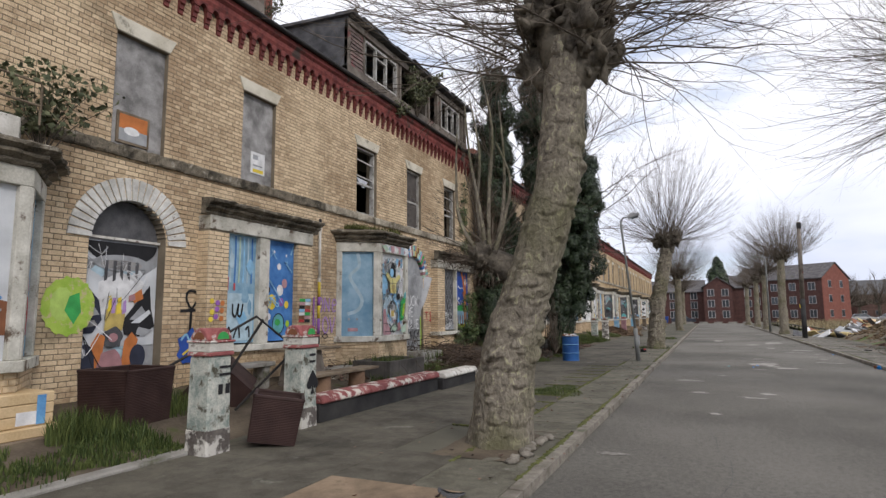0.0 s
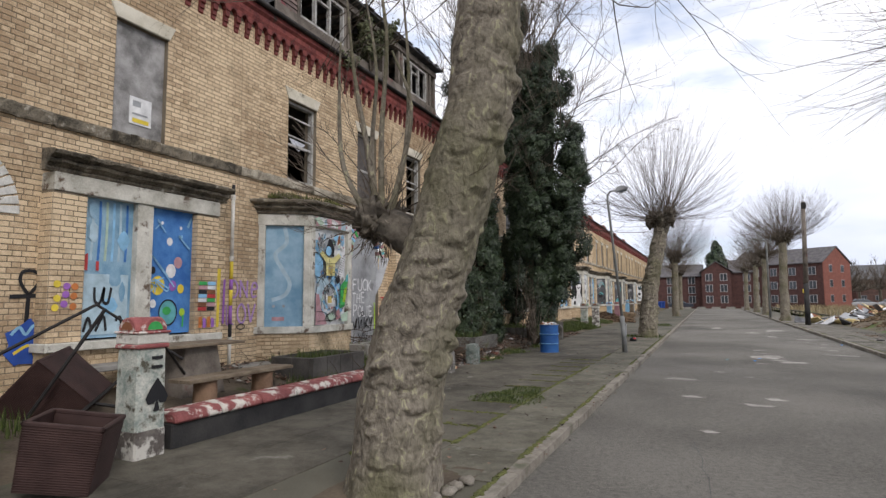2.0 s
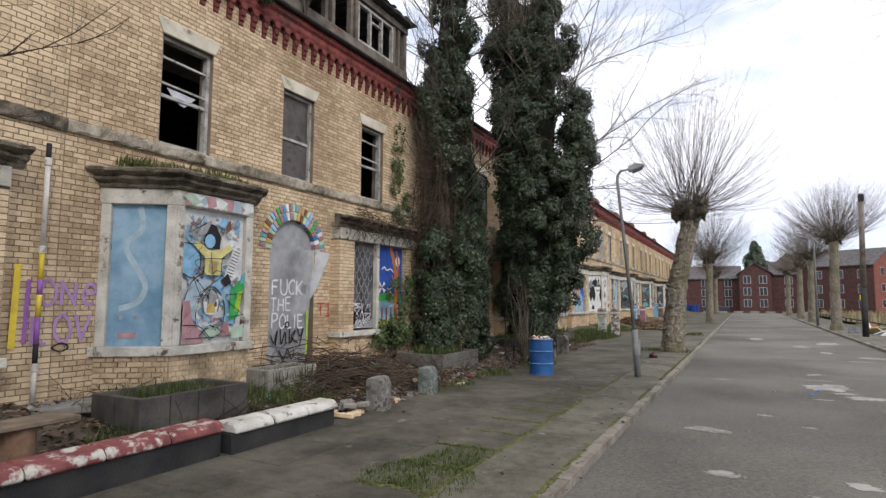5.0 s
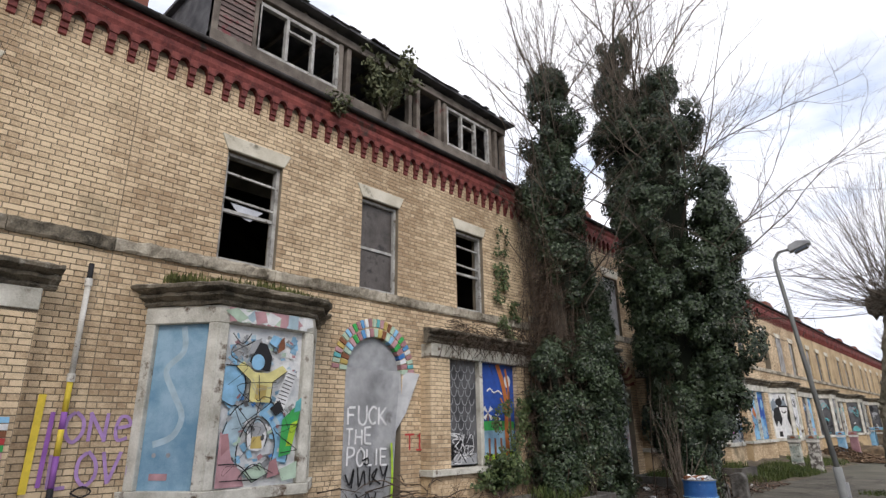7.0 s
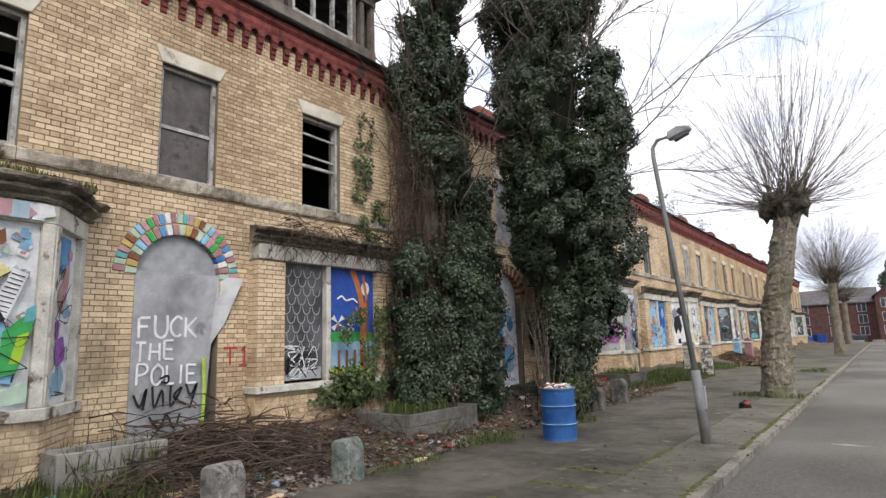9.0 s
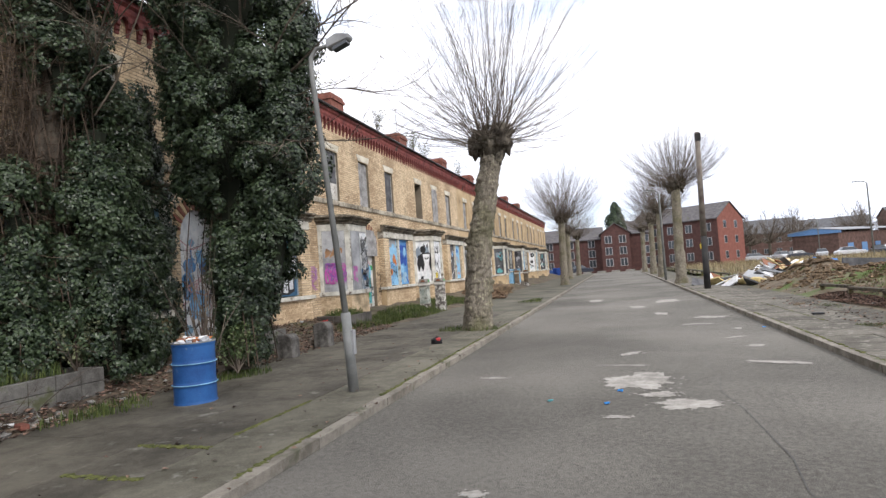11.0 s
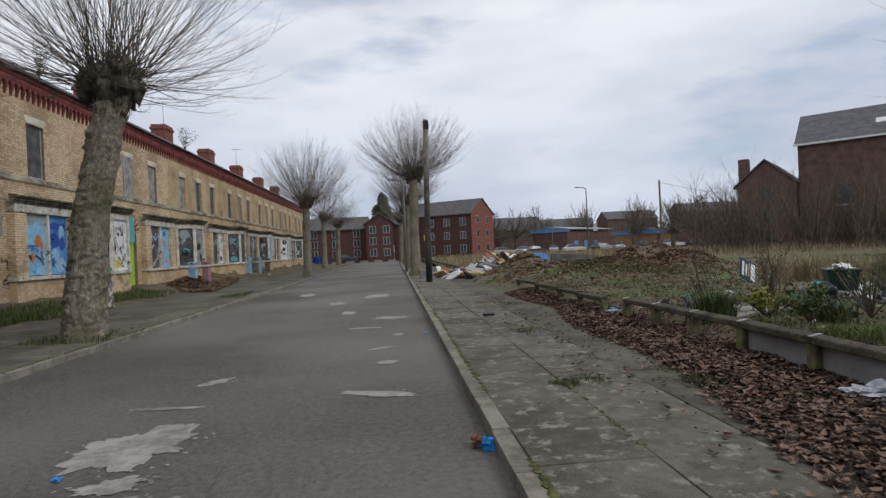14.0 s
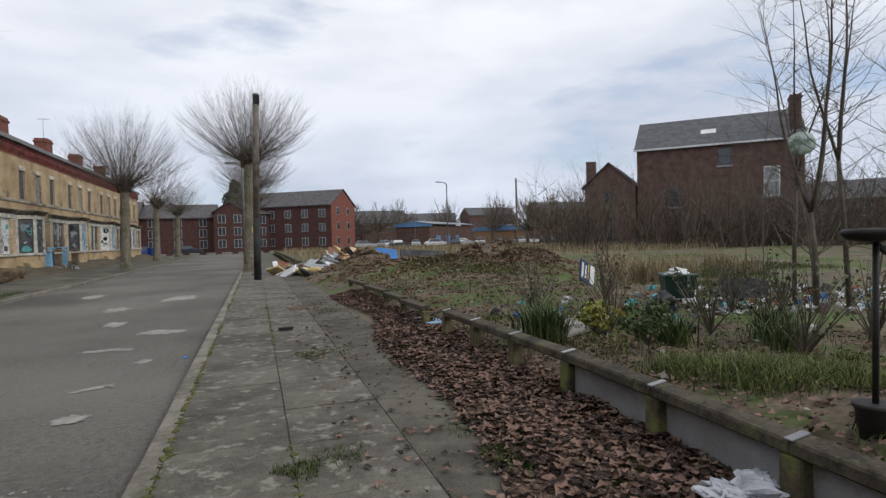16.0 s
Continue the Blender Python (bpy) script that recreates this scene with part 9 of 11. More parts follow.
leaf_bank = Mesh()
rq = random.Random(77)
for _ in range(9000):
    u = rq.random()
    y = 43.5 + 9.5 * u
    x = -7.9 + 3.3 * rq.random() ** 1.15 * (1 - 0.45 * u)
    z = 0.12 + 0.6 * math.exp(-((x + 7.4) / 1.0) ** 2) * math.exp(-((y - 48.5) / 3.2) ** 2) + rq.random() * 0.05
    w_, a = rq.uniform(0.04, 0.10), rq.uniform(0, 6.283)
    ca, sa = math.cos(a) * w_, math.sin(a) * w_
    leaf_bank.add([(x - ca, y - sa, z), (x + sa * 0.7, y - ca * 0.7, z + 0.03), (x + ca, y + sa, z + rq.uniform(-.02, .05)), (x - sa * 0.7, y + ca * 0.7, z + 0.02)], [(0, 1, 2), (0, 2, 3)])
solid("leaf_bank", leaf_bank, M_CHIP, "bank of brown dead leaves swept before the houses", "leaves", kind="stuff")
shoe = thing("shoe", (-2.72, 25.2, 0.11), "discarded black and red shoe on the pavement", "shoe")
part("upper", Mesh().lump((0, 0, 0.06), 0.12, 2, 0.5, 0.8, 8), M_BLACK, shoe, smooth=True)
part("lining", Mesh().lump((0.05, -0.05, 0.1), 0.06, 4, 0.5, 0.7, 6), M_RED, shoe, smooth=True)
part("sole", Mesh().box(-0.13, 0.13, -0.05, 0.05, -0.01, 0.02), M_BLACK, shoe, bevel=0.01)
for k, (x, y, m_) in enumerate(((0.46, 19.99, M_TEAL), (1.15, 19.86, M_BLUEBRIGHT), (1.31, 20.55, M_BLUEBRIGHT), (4.57, 20.52, M_BLUEBRIGHT), (4.59, 19.2, M_BLUEBRIGHT), (4.45, 27.0, M_BLUEBRIGHT))):
    big = x > 4.4 and y < 25
    m = Mesh().lump((0, 0, 0.04 if big else 0.01), 0.048 if big else 0.03, k * 4.0, 1.4, 0.9 if big else 0.3, 8)
    solid("plastic_glove" if not big else "crumpled_bag", m, m_, "crumpled blue plastic scrap on the road", "litter", "blue scraps", at=(x, y, 0.01))
solid("crumpled_wrapper", Mesh().lump((0, 0, 0.035), 0.04, 9, 1.3, 0.9, 8), M_BROWN, "orange and brown wrapper at the kerb", "litter", at=(4.49, 20.6, 0.02))

# low fence on the waste ground
FENCE = [(8.0, 17.9), (8.05, 19.15), (8.10, 20.36), (8.15, 21.5), (8.18, 22.75), (8.16, 23.85), (8.16, 25.04), (8.14, 26.15)]
fen = thing("low_fence", (0, 0, 0), "low rotten timber rail on stubby concrete posts", "fence")
for k, (x, y) in enumerate(FENCE):
    part("post", Mesh().hexa([(x - 0.07, y - 0.07, -0.1), (x + 0.07, y - 0.07, -0.1), (x - 0.07, y + 0.07, -0.1), (x + 0.07, y + 0.07, -0.1), (x - 0.06, y - 0.07, 0.47), (x + 0.06, y - 0.07, 0.47), (x - 0.06, y + 0.07, 0.47), (x + 0.06, y + 0.07, 0.47)]), M_MOSSPOST, fen, "mossy stub post", bevel=0.012)
    part("bracket", Mesh().hexa([(x - 0.07, y - 0.025, 0.548), (x + 0.06, y - 0.025, 0.570), (x - 0.07, y + 0.025, 0.548), (x + 0.06, y + 0.025, 0.570), (x - 0.07, y - 0.025, 0.555), (x + 0.06, y - 0.025, 0.577), (x - 0.07, y + 0.025, 0.555), (x + 0.06, y + 0.025, 0.577)]), M_STEEL, fen, "galvanised strap")
for (xa, ya), (xb, yb) in zip(FENCE[:-1], FENCE[1:]):
    part("rail", Mesh().hexa([(xa - 0.07, ya, 0.47), (xa + 0.08, ya, 0.47), (xb - 0.07, yb, 0.47), (xb + 0.08, yb, 0.47), (xa - 0.06, ya, 0.545), (xa + 0.07, ya, 0.57), (xb - 0.06, yb, 0.545), (xb + 0.07, yb, 0.57)]), M_RAIL, fen, "lichened timber rail", bevel=0.012)
    if yb < 23.5:
        part("gravel_board", Mesh().hexa([(xa + 0.02, ya, 0.0), (xa + 0.05, ya, 0.0), (xb + 0.02, yb, 0.0), (xb + 0.05, yb, 0.0), (xa + 0.02, ya, 0.47), (xa + 0.05, ya, 0.47), (xb + 0.02, yb, 0.47), (xb + 0.05, yb, 0.47)]), M_BOARDGREY, fen, "grey board below the rail")
fen2 = thing("low_fence", (0, 0, 0), "low broken timber rail further along the waste ground", "fence")
pts = [(8.17, 27.4), (8.2, 29.0), (8.23, 30.7), (8.2, 33.0), (8.17, 35.4)]
for (xa, ya), (xb, yb) in zip(pts[:-1], pts[1:]):
    part("rail", Mesh().hexa([(xa - 0.09, ya, 0.40), (xa + 0.09, ya, 0.40), (xb - 0.09, yb, 0.36), (xb + 0.09, yb, 0.36), (xa - 0.09, ya, 0.49), (xa + 0.09, ya, 0.49), (xb - 0.09, yb, 0.45), (xb + 0.09, yb, 0.45)]), M_RAIL, fen2, "mossy timber rail", bevel=0.012)
for x, y in pts:
    part("post", Mesh().box(x - 0.06, x + 0.06, y - 0.06, y + 0.06, -0.1, 0.40), M_MOSSPOST, fen2, bevel=0.012)
fen3 = thing("low_fence", (0, 0, 0), "low timber rail along the far waste ground", "fence")
for k in range(18):
    y = 50 + k * 2.8
    part("post", Mesh().box(7.7, 7.82, y - 0.06, y + 0.06, -0.1, 0.45), M_MOSSPOST, fen3)
    part("rail", Mesh().box(7.68, 7.84, y, y + 2.8, 0.451, 0.54), M_RAIL, fen3)


# heap of brown chippings over the mound
rh = random.Random(71)
heap = Mesh()
for _ in range(9000):
    x, y = rh.gauss(13.4, 1.9), rh.gauss(37.0, 1.6)
    if noise.noise(Vector((x * 0.7, y * 0.7, 3.0))) > -0.25:
        s_, a = rh.uniform(0.03, 0.09), rh.uniform(0, 6.283)
        z = waste_z(x, y) + 0.015 + rh.random() * 0.05
        ca, sa = math.cos(a) * s_, math.sin(a) * s_
        heap.add([(x - ca, y - sa, z), (x + sa * 0.5, y - ca * 0.5, z + 0.02), (x + ca, y + sa, z + rh.uniform(-.02, .05)), (x - sa * 0.5, y + ca * 0.5, z + 0.03)], [(0, 1, 2), (0, 2, 3)])
solid("chipping_heap", heap, M_CHIP, "heap of brown wood chippings and earth on the waste ground", "heap", kind="stuff")

# fly-tipped heap
tip = thing("rubbish_heap", (8.0, 46.5, 0.1), "fly-tipped heap of boards, cushions and sheeting", "rubbish")
rt = random.Random(17)
COL = [M_WPAINT, M_COLLAGE, M_WOOD, M_OLDWOOD, M_GREY, M_OLDWOOD, M_BROWN, M_DARKBOARD, M_CUSHION, M_DARKBOARD, M_CUSHION]
for k in range(110):
    x, y = rt.gauss(1.6, 1.8), rt.gauss(-0.5, 1.6)
    z = max(0.08, 0.85 * math.exp(-((x - 2.2) / 2.0) ** 2 - (y / 2.2) ** 2) + rt.uniform(-.15, .15))
    a, b, c = rt.uniform(0.2, 0.9), rt.uniform(0.1, 0.45), rt.uniform(0.02, 0.10)
    ob = part("scrap", Mesh().box(-a, a, -b, b, -c / 2, c / 2), rt.choice(COL), tip)
    ob.matrix_local = pose(x, y, z, rt.uniform(-35, 35), rt.uniform(-35, 35), rt.uniform(0, 180))
for k in range(9):
    ob = part("cushion", Mesh().lump((0, 0, 0), 0.32, k * 3.0, 0.5, 0.45, 8), M_CUSHION, tip, "torn yellow foam cushion", smooth=True)
    ob.matrix_local = pose(-0.6 + rt.uniform(-.5, .9), -2.0 + rt.uniform(-.5, .8), 0.18, rt.uniform(-20, 20), rt.uniform(-20, 20), rt.uniform(0, 180))
ob = part("blue_board", Mesh().box(-0.6, 0.6, -0.02, 0.02, -0.3, 0.3), M_MIDBLUE, tip, "leaning blue board")
ob.matrix_local = pose(3.9, 0.4, 0.8, -35, 8, 10)
ob = part("black_panel", Mesh().box(-1.3, 1.3, -0.06, 0.06, -0.25, 0.25), M_DARKBOARD, tip, "long black panel")
ob.matrix_local = pose(5.9, 0.6, 0.65, 0, 4, 8)
# scattered rubbish by the bushes
tip2 = thing("rubbish_scatter", (12.6, 26.4, 0.35), "scattered bags, crates and plastic in the weeds", "rubbish")
for k in range(240):
    x, y = rt.gauss(1.3, 2.4), rt.gauss(0, 1.1)
    s = rt.uniform(0.03, 0.11)
    ob = part("scrap", Mesh().lump((0, 0, 0), s, k * 2.0, 1.4, 0.6, 5), rt.choice([M_COLLAGE, M_COLLAGE, M_GREY, M_TEAL, M_BLACK, M_BROWN, M_MIDBLUE, M_BLACK, M_DARKBOARD, M_GREY, M_OLDWOOD]), tip2)
    ob.matrix_local = pose(x, y, waste_z(12.6 + x, 26.4 + y) - 0.35 + s * 0.4, rt.uniform(0, 90), 0, rt.uniform(0, 360))
crate = thing("recycling_box", (12.75, 26.6, 0.45), "dark green plastic box on the rubbish", "box", rz=-30)
part("body", Mesh().hexa([(-0.22, -0.3, 0), (0.22, -0.3, 0), (-0.22, 0.3, 0), (0.22, 0.3, 0), (-0.27, -0.35, 0.4), (0.27, -0.35, 0.4), (-0.27, 0.35, 0.4), (0.27, 0.35, 0.4)]), M_DKGREEN, crate, bevel=0.02)
part("lip", Mesh().box(-0.29, 0.29, -0.37, 0.37, 0.38, 0.42), M_DKGREEN, crate, bevel=0.01)
part("rag", Mesh().lump((0, 0, 0.44), 0.18, 2, 1.2, 0.4, 7), M_WPAINT, crate)
bc = thing("bread_crate", (13.9, 26.2, 0.42), "dark blue slatted plastic crate", "crate", rz=-25)
for z in (0.0, 0.12, 0.24):
    part("slat", Mesh().box(-0.3, 0.3, -0.26, -0.24, z, z + 0.07).box(-0.3, 0.3, 0.24, 0.26, z, z + 0.07), M_DARKBOARD, bc)
for x in (-0.3, 0.28):
    part("end", Mesh().box(x, x + 0.02, -0.26, 0.26, 0.0, 0.31), M_DARKBOARD, bc)
bagt = solid("rubbish_bag", Mesh().lump((0, 0, 0.13), 0.22, 5, 1.0, 0.8, 12), M_BLACKBAG, "shiny black rubbish bag", "bag", at=(11.2, 25.2, 0.35), smooth=True)
white = thing("carrier_bag", (7.86, 20.5, 0.20), "torn white plastic sheet on the dead leaves", "bag")
bm_ = Mesh()
for x, y, r, k in ((0, 0, 0.13, 5), (0.14, 0.04, 0.085, 9), (-0.13, -0.03, 0.09, 14), (0.04, -0.10, 0.07, 22)):
    bm_.lump((x, y, 0.05), r, k, 1.7, 0.42, 14)
part("sheet", bm_, M_PLASTIC, white)
sign = solid("estate_sign", Mesh().box(-0.3, 0.3, -0.015, 0.015, 0.0, 0.55), M_DARKSIGN, "leaning navy and white sign board in the weeds", "sign")
sign.matrix_world = pose(13.2, 30.3, 0.42, -12, 24, 20)
Mural(sign, (Vector((-0.3, -0.017, 0.0)), Vector((1, 0, 0)), Vector((0, -1, 0)), 0.6, 0.55)).poly(M_WPAINT, [(0.05, 0.08), (0.13, 0.08), (0.13, 0.48), (0.05, 0.48)]).poly(M_WPAINT, [(0.19, 0.1), (0.25, 0.1), (0.25, 0.44), (0.19, 0.44)]).poly(M_YELLOW, [(0.31, 0.1), (0.34, 0.1), (0.34, 0.5), (0.31, 0.5)]).poly(M_WPAINT, [(0.4, 0.04), (0.58, 0.04), (0.58, 0.52), (0.4, 0.52)]).done()
stand = thing("pot_stand", (8.95, 20.55, 0.56), "rusty iron table post with a dark round top", "post")
part("post", Mesh().tube([(0, 0, -0.1), (0.02, 0, 1.0)], 0.018, 10), M_IRON, stand, "rusty dark post", smooth=True)
part("dish", Mesh().lathe([(0.02, 0.985), (0.13, 1.0), (0.165, 1.03), (0.17, 1.05), (0.15, 1.065), (0.02, 1.07)], 24), M_IRON, stand, "dark thick round top", smooth=True)
part("pot", Mesh().lathe([(0.08, -0.3), (0.105, -0.02), (0.12, 0.0), (0.12, 0.02), (0.095, 0.02)], 24), M_IRON, stand, "dark pot", smooth=True)
for q in ((0.42, 0.12, 0.98), (0.46, 0.02, 0.86), (0.30, -0.10, 0.72)):
    part("brace", Mesh().tube([(0.02, 0, 0.96), (q[0] * 0.6, q[1] * 0.6, 0.96 - (0.98 - q[2]) * 0.5), (q[0], q[1], q[2] - 0.1)], [0.012, 0.011, 0.01], 6), M_IRON, stand, "bent rusty arm", smooth=True)
for k, (x, y, a, b, rz, m_) in enumerate(((8.0, 26.9, 0.5, 0.25, 20, M_SLATE), (7.9, 24.5, 0.35, 0.2, 70, M_SLATE), (9.8, 25.6, 0.9, 0.5, 30, M_CONC), (7.55, 21.6, 0.16, 0.09, 40, M_CUSHION), (7.65, 21.9, 0.14, 0.1, 10, M_CONC), (8.3, 27.6, 0.4, 0.2, 100, M_PALEBLUE), (11.5, 31.0, 0.9, 0.04, 20, M_OLDWOOD), (10.6, 24.8, 0.8, 0.05, 60, M_WOOD), (6.3, 31.2, 0.2, 0.02, 30, M_OLDWOOD), (5.9, 28.3, 0.12, 0.06, 0, M_BLACK))):
    z = waste_z(x, y) if x > 7.15 else 0.11
    ob = solid("scrap_board", Mesh().box(-a, a, -b, b, -0.02, 0.02), m_, "scrap of board or slate on the ground", "board", "scraps", at=(x, y, z + 0.03), rz=rz)

# plywood sheet on the pavement and the plane's pit
sh = thing("plywood_sheet", (-2.85, 3.42, 0.108), "brown weathered plywood sheet lying on the pavement", "board", rz=1.5)
part("sheet", Mesh().box(-0.73, 0.73, -0.55, 0.55, 0.0, 0.018), M_PLYWOOD, sh, bevel=0.003)
for k in range(7):
    ob = part("splinter", Mesh().box(-0.1, 0.1, -0.012, 0.012, 0.0, 0.012), M_DARKBOARD, sh)
    ob.matrix_local = pose(0.55 + 0.03 * k, 0.48 - 0.015 * k, 0.02, 0, 0, 20 * k - 40)
pit = terrain("tree_pit", lambda x, y: 0.112 + 0.02 * noise.noise(Vector((x * 4, y * 4, 1))), M_EARTH, -3.1, -2.02, 5.2, 7.0, 0.12, "bare earth square round the plane tree")
for k in range(9):
    x, y = -2.06 + rb_.uniform(-.06, .06), 5.2 + k * 0.17
    solid("cobble", Mesh().lump((0, 0, 0.02), rb_.uniform(0.05, 0.075), k * 3.3, 0.5, 0.6, 7), M_KERB, "loose granite sett by the tree pit", "cobble", "loose setts", at=(x, y, 0.11), rz=k * 40, smooth=True)
rub_ = Mesh()
for k in range(300):
    x, y = rb_.uniform(-8.0, -5.65), rb_.gauss(15.2, 2.0)
    rub_.lump((x, y, garden_z(x, y) + 0.01), rb_.uniform(0.02, 0.085), k * 1.7, 1.0, 0.6, 5)
solid("garden_rubble", rub_, M_STUMP, "scattered grey stones and broken concrete in the garden", "rubble", kind="stuff")
tw_ = Mesh()
for k in range(260):
    x, y = rb_.uniform(-8.1, -5.8), rb_.gauss(15.0, 2.4)
    limb(tw_, (x, y, garden_z(x, y) + 0.04), (rb_.uniform(-1, 1), rb_.uniform(-1, 1), rb_.uniform(0.0, 0.5)), rb_.uniform(0.4, 1.1), 0.008, rb_, -0.6, 1, 4, 0.25)
solid("fallen_twigs", tw_, M_BROWNVINE, "tangle of thin fallen twigs in the garden", "branches", kind="stuff")


# ---- grass, leaves and weeds ----
def blades(m, places, rnd, h=(0.1, 0.3), w=0.012, lean=0.5):
    """Bent blades of grass as narrow two-piece strips."""
    vs, fs = m.v, m.f
    for x, y, z in places:
        a = rnd.uniform(0, 6.283)
        L = rnd.uniform(*h)
        dx, dy = math.cos(a), math.sin(a)
        b = rnd.uniform(0.1, lean) * L
        k = len(vs)
        ww = w * rnd.uniform(0.6, 1.4)
        vs += [(x - dy * ww, y + dx * ww, z - 0.02), (x + dy * ww, y - dx * ww, z - 0.02), (x + dx * b * 0.35 + dy * ww * 0.7, y + dy * b * 0.35 - dx * ww * 0.7, z + L * 0.6), (x + dx * b * 0.35 - dy * ww * 0.7, y + dy * b * 0.35 + dx * ww * 0.7, z + L * 0.6), (x + dx * b, y + dy * b, z + L)]
        fs += [(k, k + 1, k + 2, k + 3), (k + 3, k + 2, k + 4)]
    return m


def patch(rnd, n, cx, cy, rx, ry, zf):
    out = []
    for _ in range(n):
        a, r = rnd.uniform(0, 6.283), math.sqrt(rnd.random())
        r *= 1 + 0.3 * math.sin(3 * a + cx)
        x, y = cx + rx * r * math.cos(a), cy + ry * r * math.sin(a)
        out.append((x, y, zf(x, y)))
    return out


rg = random.Random(60)
flat = lambda x, y: 0.095
green = Mesh()
for cx, cy, rx, ry, n, zf, hh in ((-3.1, 11.2, 0.55, 0.9, 3200, flat, (0.02, 0.07)), (-2.6, 28.2, 0.75, 0.8, 900, flat, (0.05, 0.16)), (-6.6, 33.0, 0.75, 4.2, 5200, garden_z, (0.06, 0.22)), (-6.9, 39.5, 0.9, 3.5, 3200, garden_z, (0.06, 0.22)), (-5.6, 19.0, 0.35, 0.8, 500, garden_z, (0.06, 0.2)), (-5.4, 21.6, 0.4, 0.7, 600, garden_z, (0.05, 0.18)),
                          (-6.9, 12.9, 0.6, 0.9, 1100, garden_z, (0.08, 0.3)), (-6.5, 9.9, 0.4, 0.5, 400, garden_z, (0.08, 0.25)), (-6.35, 3.4, 0.45, 1.0, 2600, garden_z, (0.03, 0.10)), (-6.5, 1.2, 0.65, 1.8, 4200, garden_z, (0.03, 0.10)), (-7.0, 3.55, 0.32, 0.36, 900, garden_z, (0.12, 0.34)), (-6.5, 3.9, 0.35, 0.35, 500, garden_z, (0.08, 0.22)), (-7.5, 1.9, 0.5, 0.5, 500, garden_z, (0.06, 0.2)), (-7.3, 5.0, 0.4, 0.6, 500, garden_z, (0.1, 0.3)), (-7.9, 11.0, 0.3, 0.6, 250, garden_z, (0.1, 0.25)), (-5.6, 16.6, 0.25, 0.9, 400, garden_z, (0.05, 0.15)),
                          (6.4, 26.0, 0.3, 0.35, 420, flat, (0.02, 0.04)), (6.0, 22.2, 0.18, 0.22, 300, flat, (0.02, 0.04)), (7.25, 21.9, 0.16, 0.25, 260, waste_z, (0.04, 0.16)), (7.5, 20.6, 0.16, 0.3, 260, waste_z, (0.04, 0.16)), (6.95, 22.4, 0.13, 0.2, 420, waste_z, (0.03, 0.11)), (7.05, 21.6, 0.14, 0.3, 620, waste_z, (0.05, 0.17)), (7.5, 21.5, 0.2, 0.25, 200, waste_z, (0.04, 0.14)), (5.7, 22.05, 0.16, 0.16, 420, flat, (0.02, 0.05)), (6.13, 25.9, 0.22, 0.3, 420, flat, (0.02, 0.05)), (19.5, 32.5, 1.8, 1.6, 3000, waste_z, (0.05, 0.2)), (23.0, 34.5, 2.6, 2.0, 3000, waste_z, (0.05, 0.2)), (12.2, 34.0, 1.4, 0.8, 1800, waste_z, (0.04, 0.14)), (10.8, 36.0, 0.9, 1.0, 1200, waste_z, (0.04, 0.14)), (15.5, 28.6, 1.6, 0.8, 1600, waste_z, (0.05, 0.18)), (7.1, 24.5, 0.15, 0.3, 120, waste_z, (0.03, 0.1)), (6.9, 30.6, 0.3, 0.6, 400, flat, (0.02, 0.05)), (-2.6, 40.0, 0.5, 1.5, 500, flat, (0.04, 0.1))):
    blades(green, patch(rg, n, cx, cy, rx, ry, zf), rg, hh, 0.008 if hh[1] > 0.07 else 0.0045, 0.5 if hh[1] > 0.07 else 1.3)
for cx, cy, n in ((-7.05, 10.95, 500), (-7.2, 18.75, 700), (-7.3, 24.3, 600), (-7.3, 29.6, 500), (-7.35, 13.3, 250)):
    blades(green, [(cx + rg.uniform(-.45, .45), cy + rg.uniform(-.55, .55), 0.55 + rg.uniform(0, .08)) for _ in range(n)], rg, (0.06, 0.25), 0.008)
solid("grass", green, M_GRASS, "rough green grass in gardens and cracks", "grass", kind="stuff")

wg = Mesh()
pl = []
for _ in range(42000):
    x, y = 8.6 + rg.random() ** 1.4 * 22, rg.uniform(17, 48)
    d = noise.noise(Vector((x * 0.22, y * 0.22, 5.0)))
    if d > -0.02 + 0.5 * math.exp(-(((x - 13.4) / 3) ** 2 + ((y - 37) / 3) ** 2)):
        pl.append((x, y, waste_z(x, y)))
for _ in range(15000):
    x, y = rg.uniform(8.4, 11.5), rg.uniform(16, 27)
    if noise.fractal(Vector((x * 1.1, y * 1.1, 2.0)), 0.7, 2.0, 3) > 0.16:
        pl.append((x, y, waste_z(x, y)))
blades(wg, pl, rg, (0.03, 0.13), 0.006, 1.2)
solid("waste_grass", wg, M_WASTEGRASS, "rough grass over the waste ground", "grass", kind="stuff")
dg = Mesh()
pl = []
for _ in range(9000):
    x, y = rg.uniform(8.5, 40), rg.uniform(52, 100)
    pl.append((x, y, 0.25))
blades(dg, pl, rg, (0.3, 0.8), 0.02, 0.5)
for cx, cy in ((15.3, 31.3), (15.9, 31.0), (16.3, 30.8), (15.7, 31.7), (17.5, 33.0), (19.0, 33.5), (16.8, 34.0), (20, 32), (18, 36), (22, 35)):
    blades(dg, patch(rg, 420, cx, cy, 0.55, 0.55, waste_z), rg, (0.25, 0.8), 0.005, 1.1)
solid("dead_grass", dg, M_STRAW, "pale dead grass and reeds", "grass", kind="stuff")


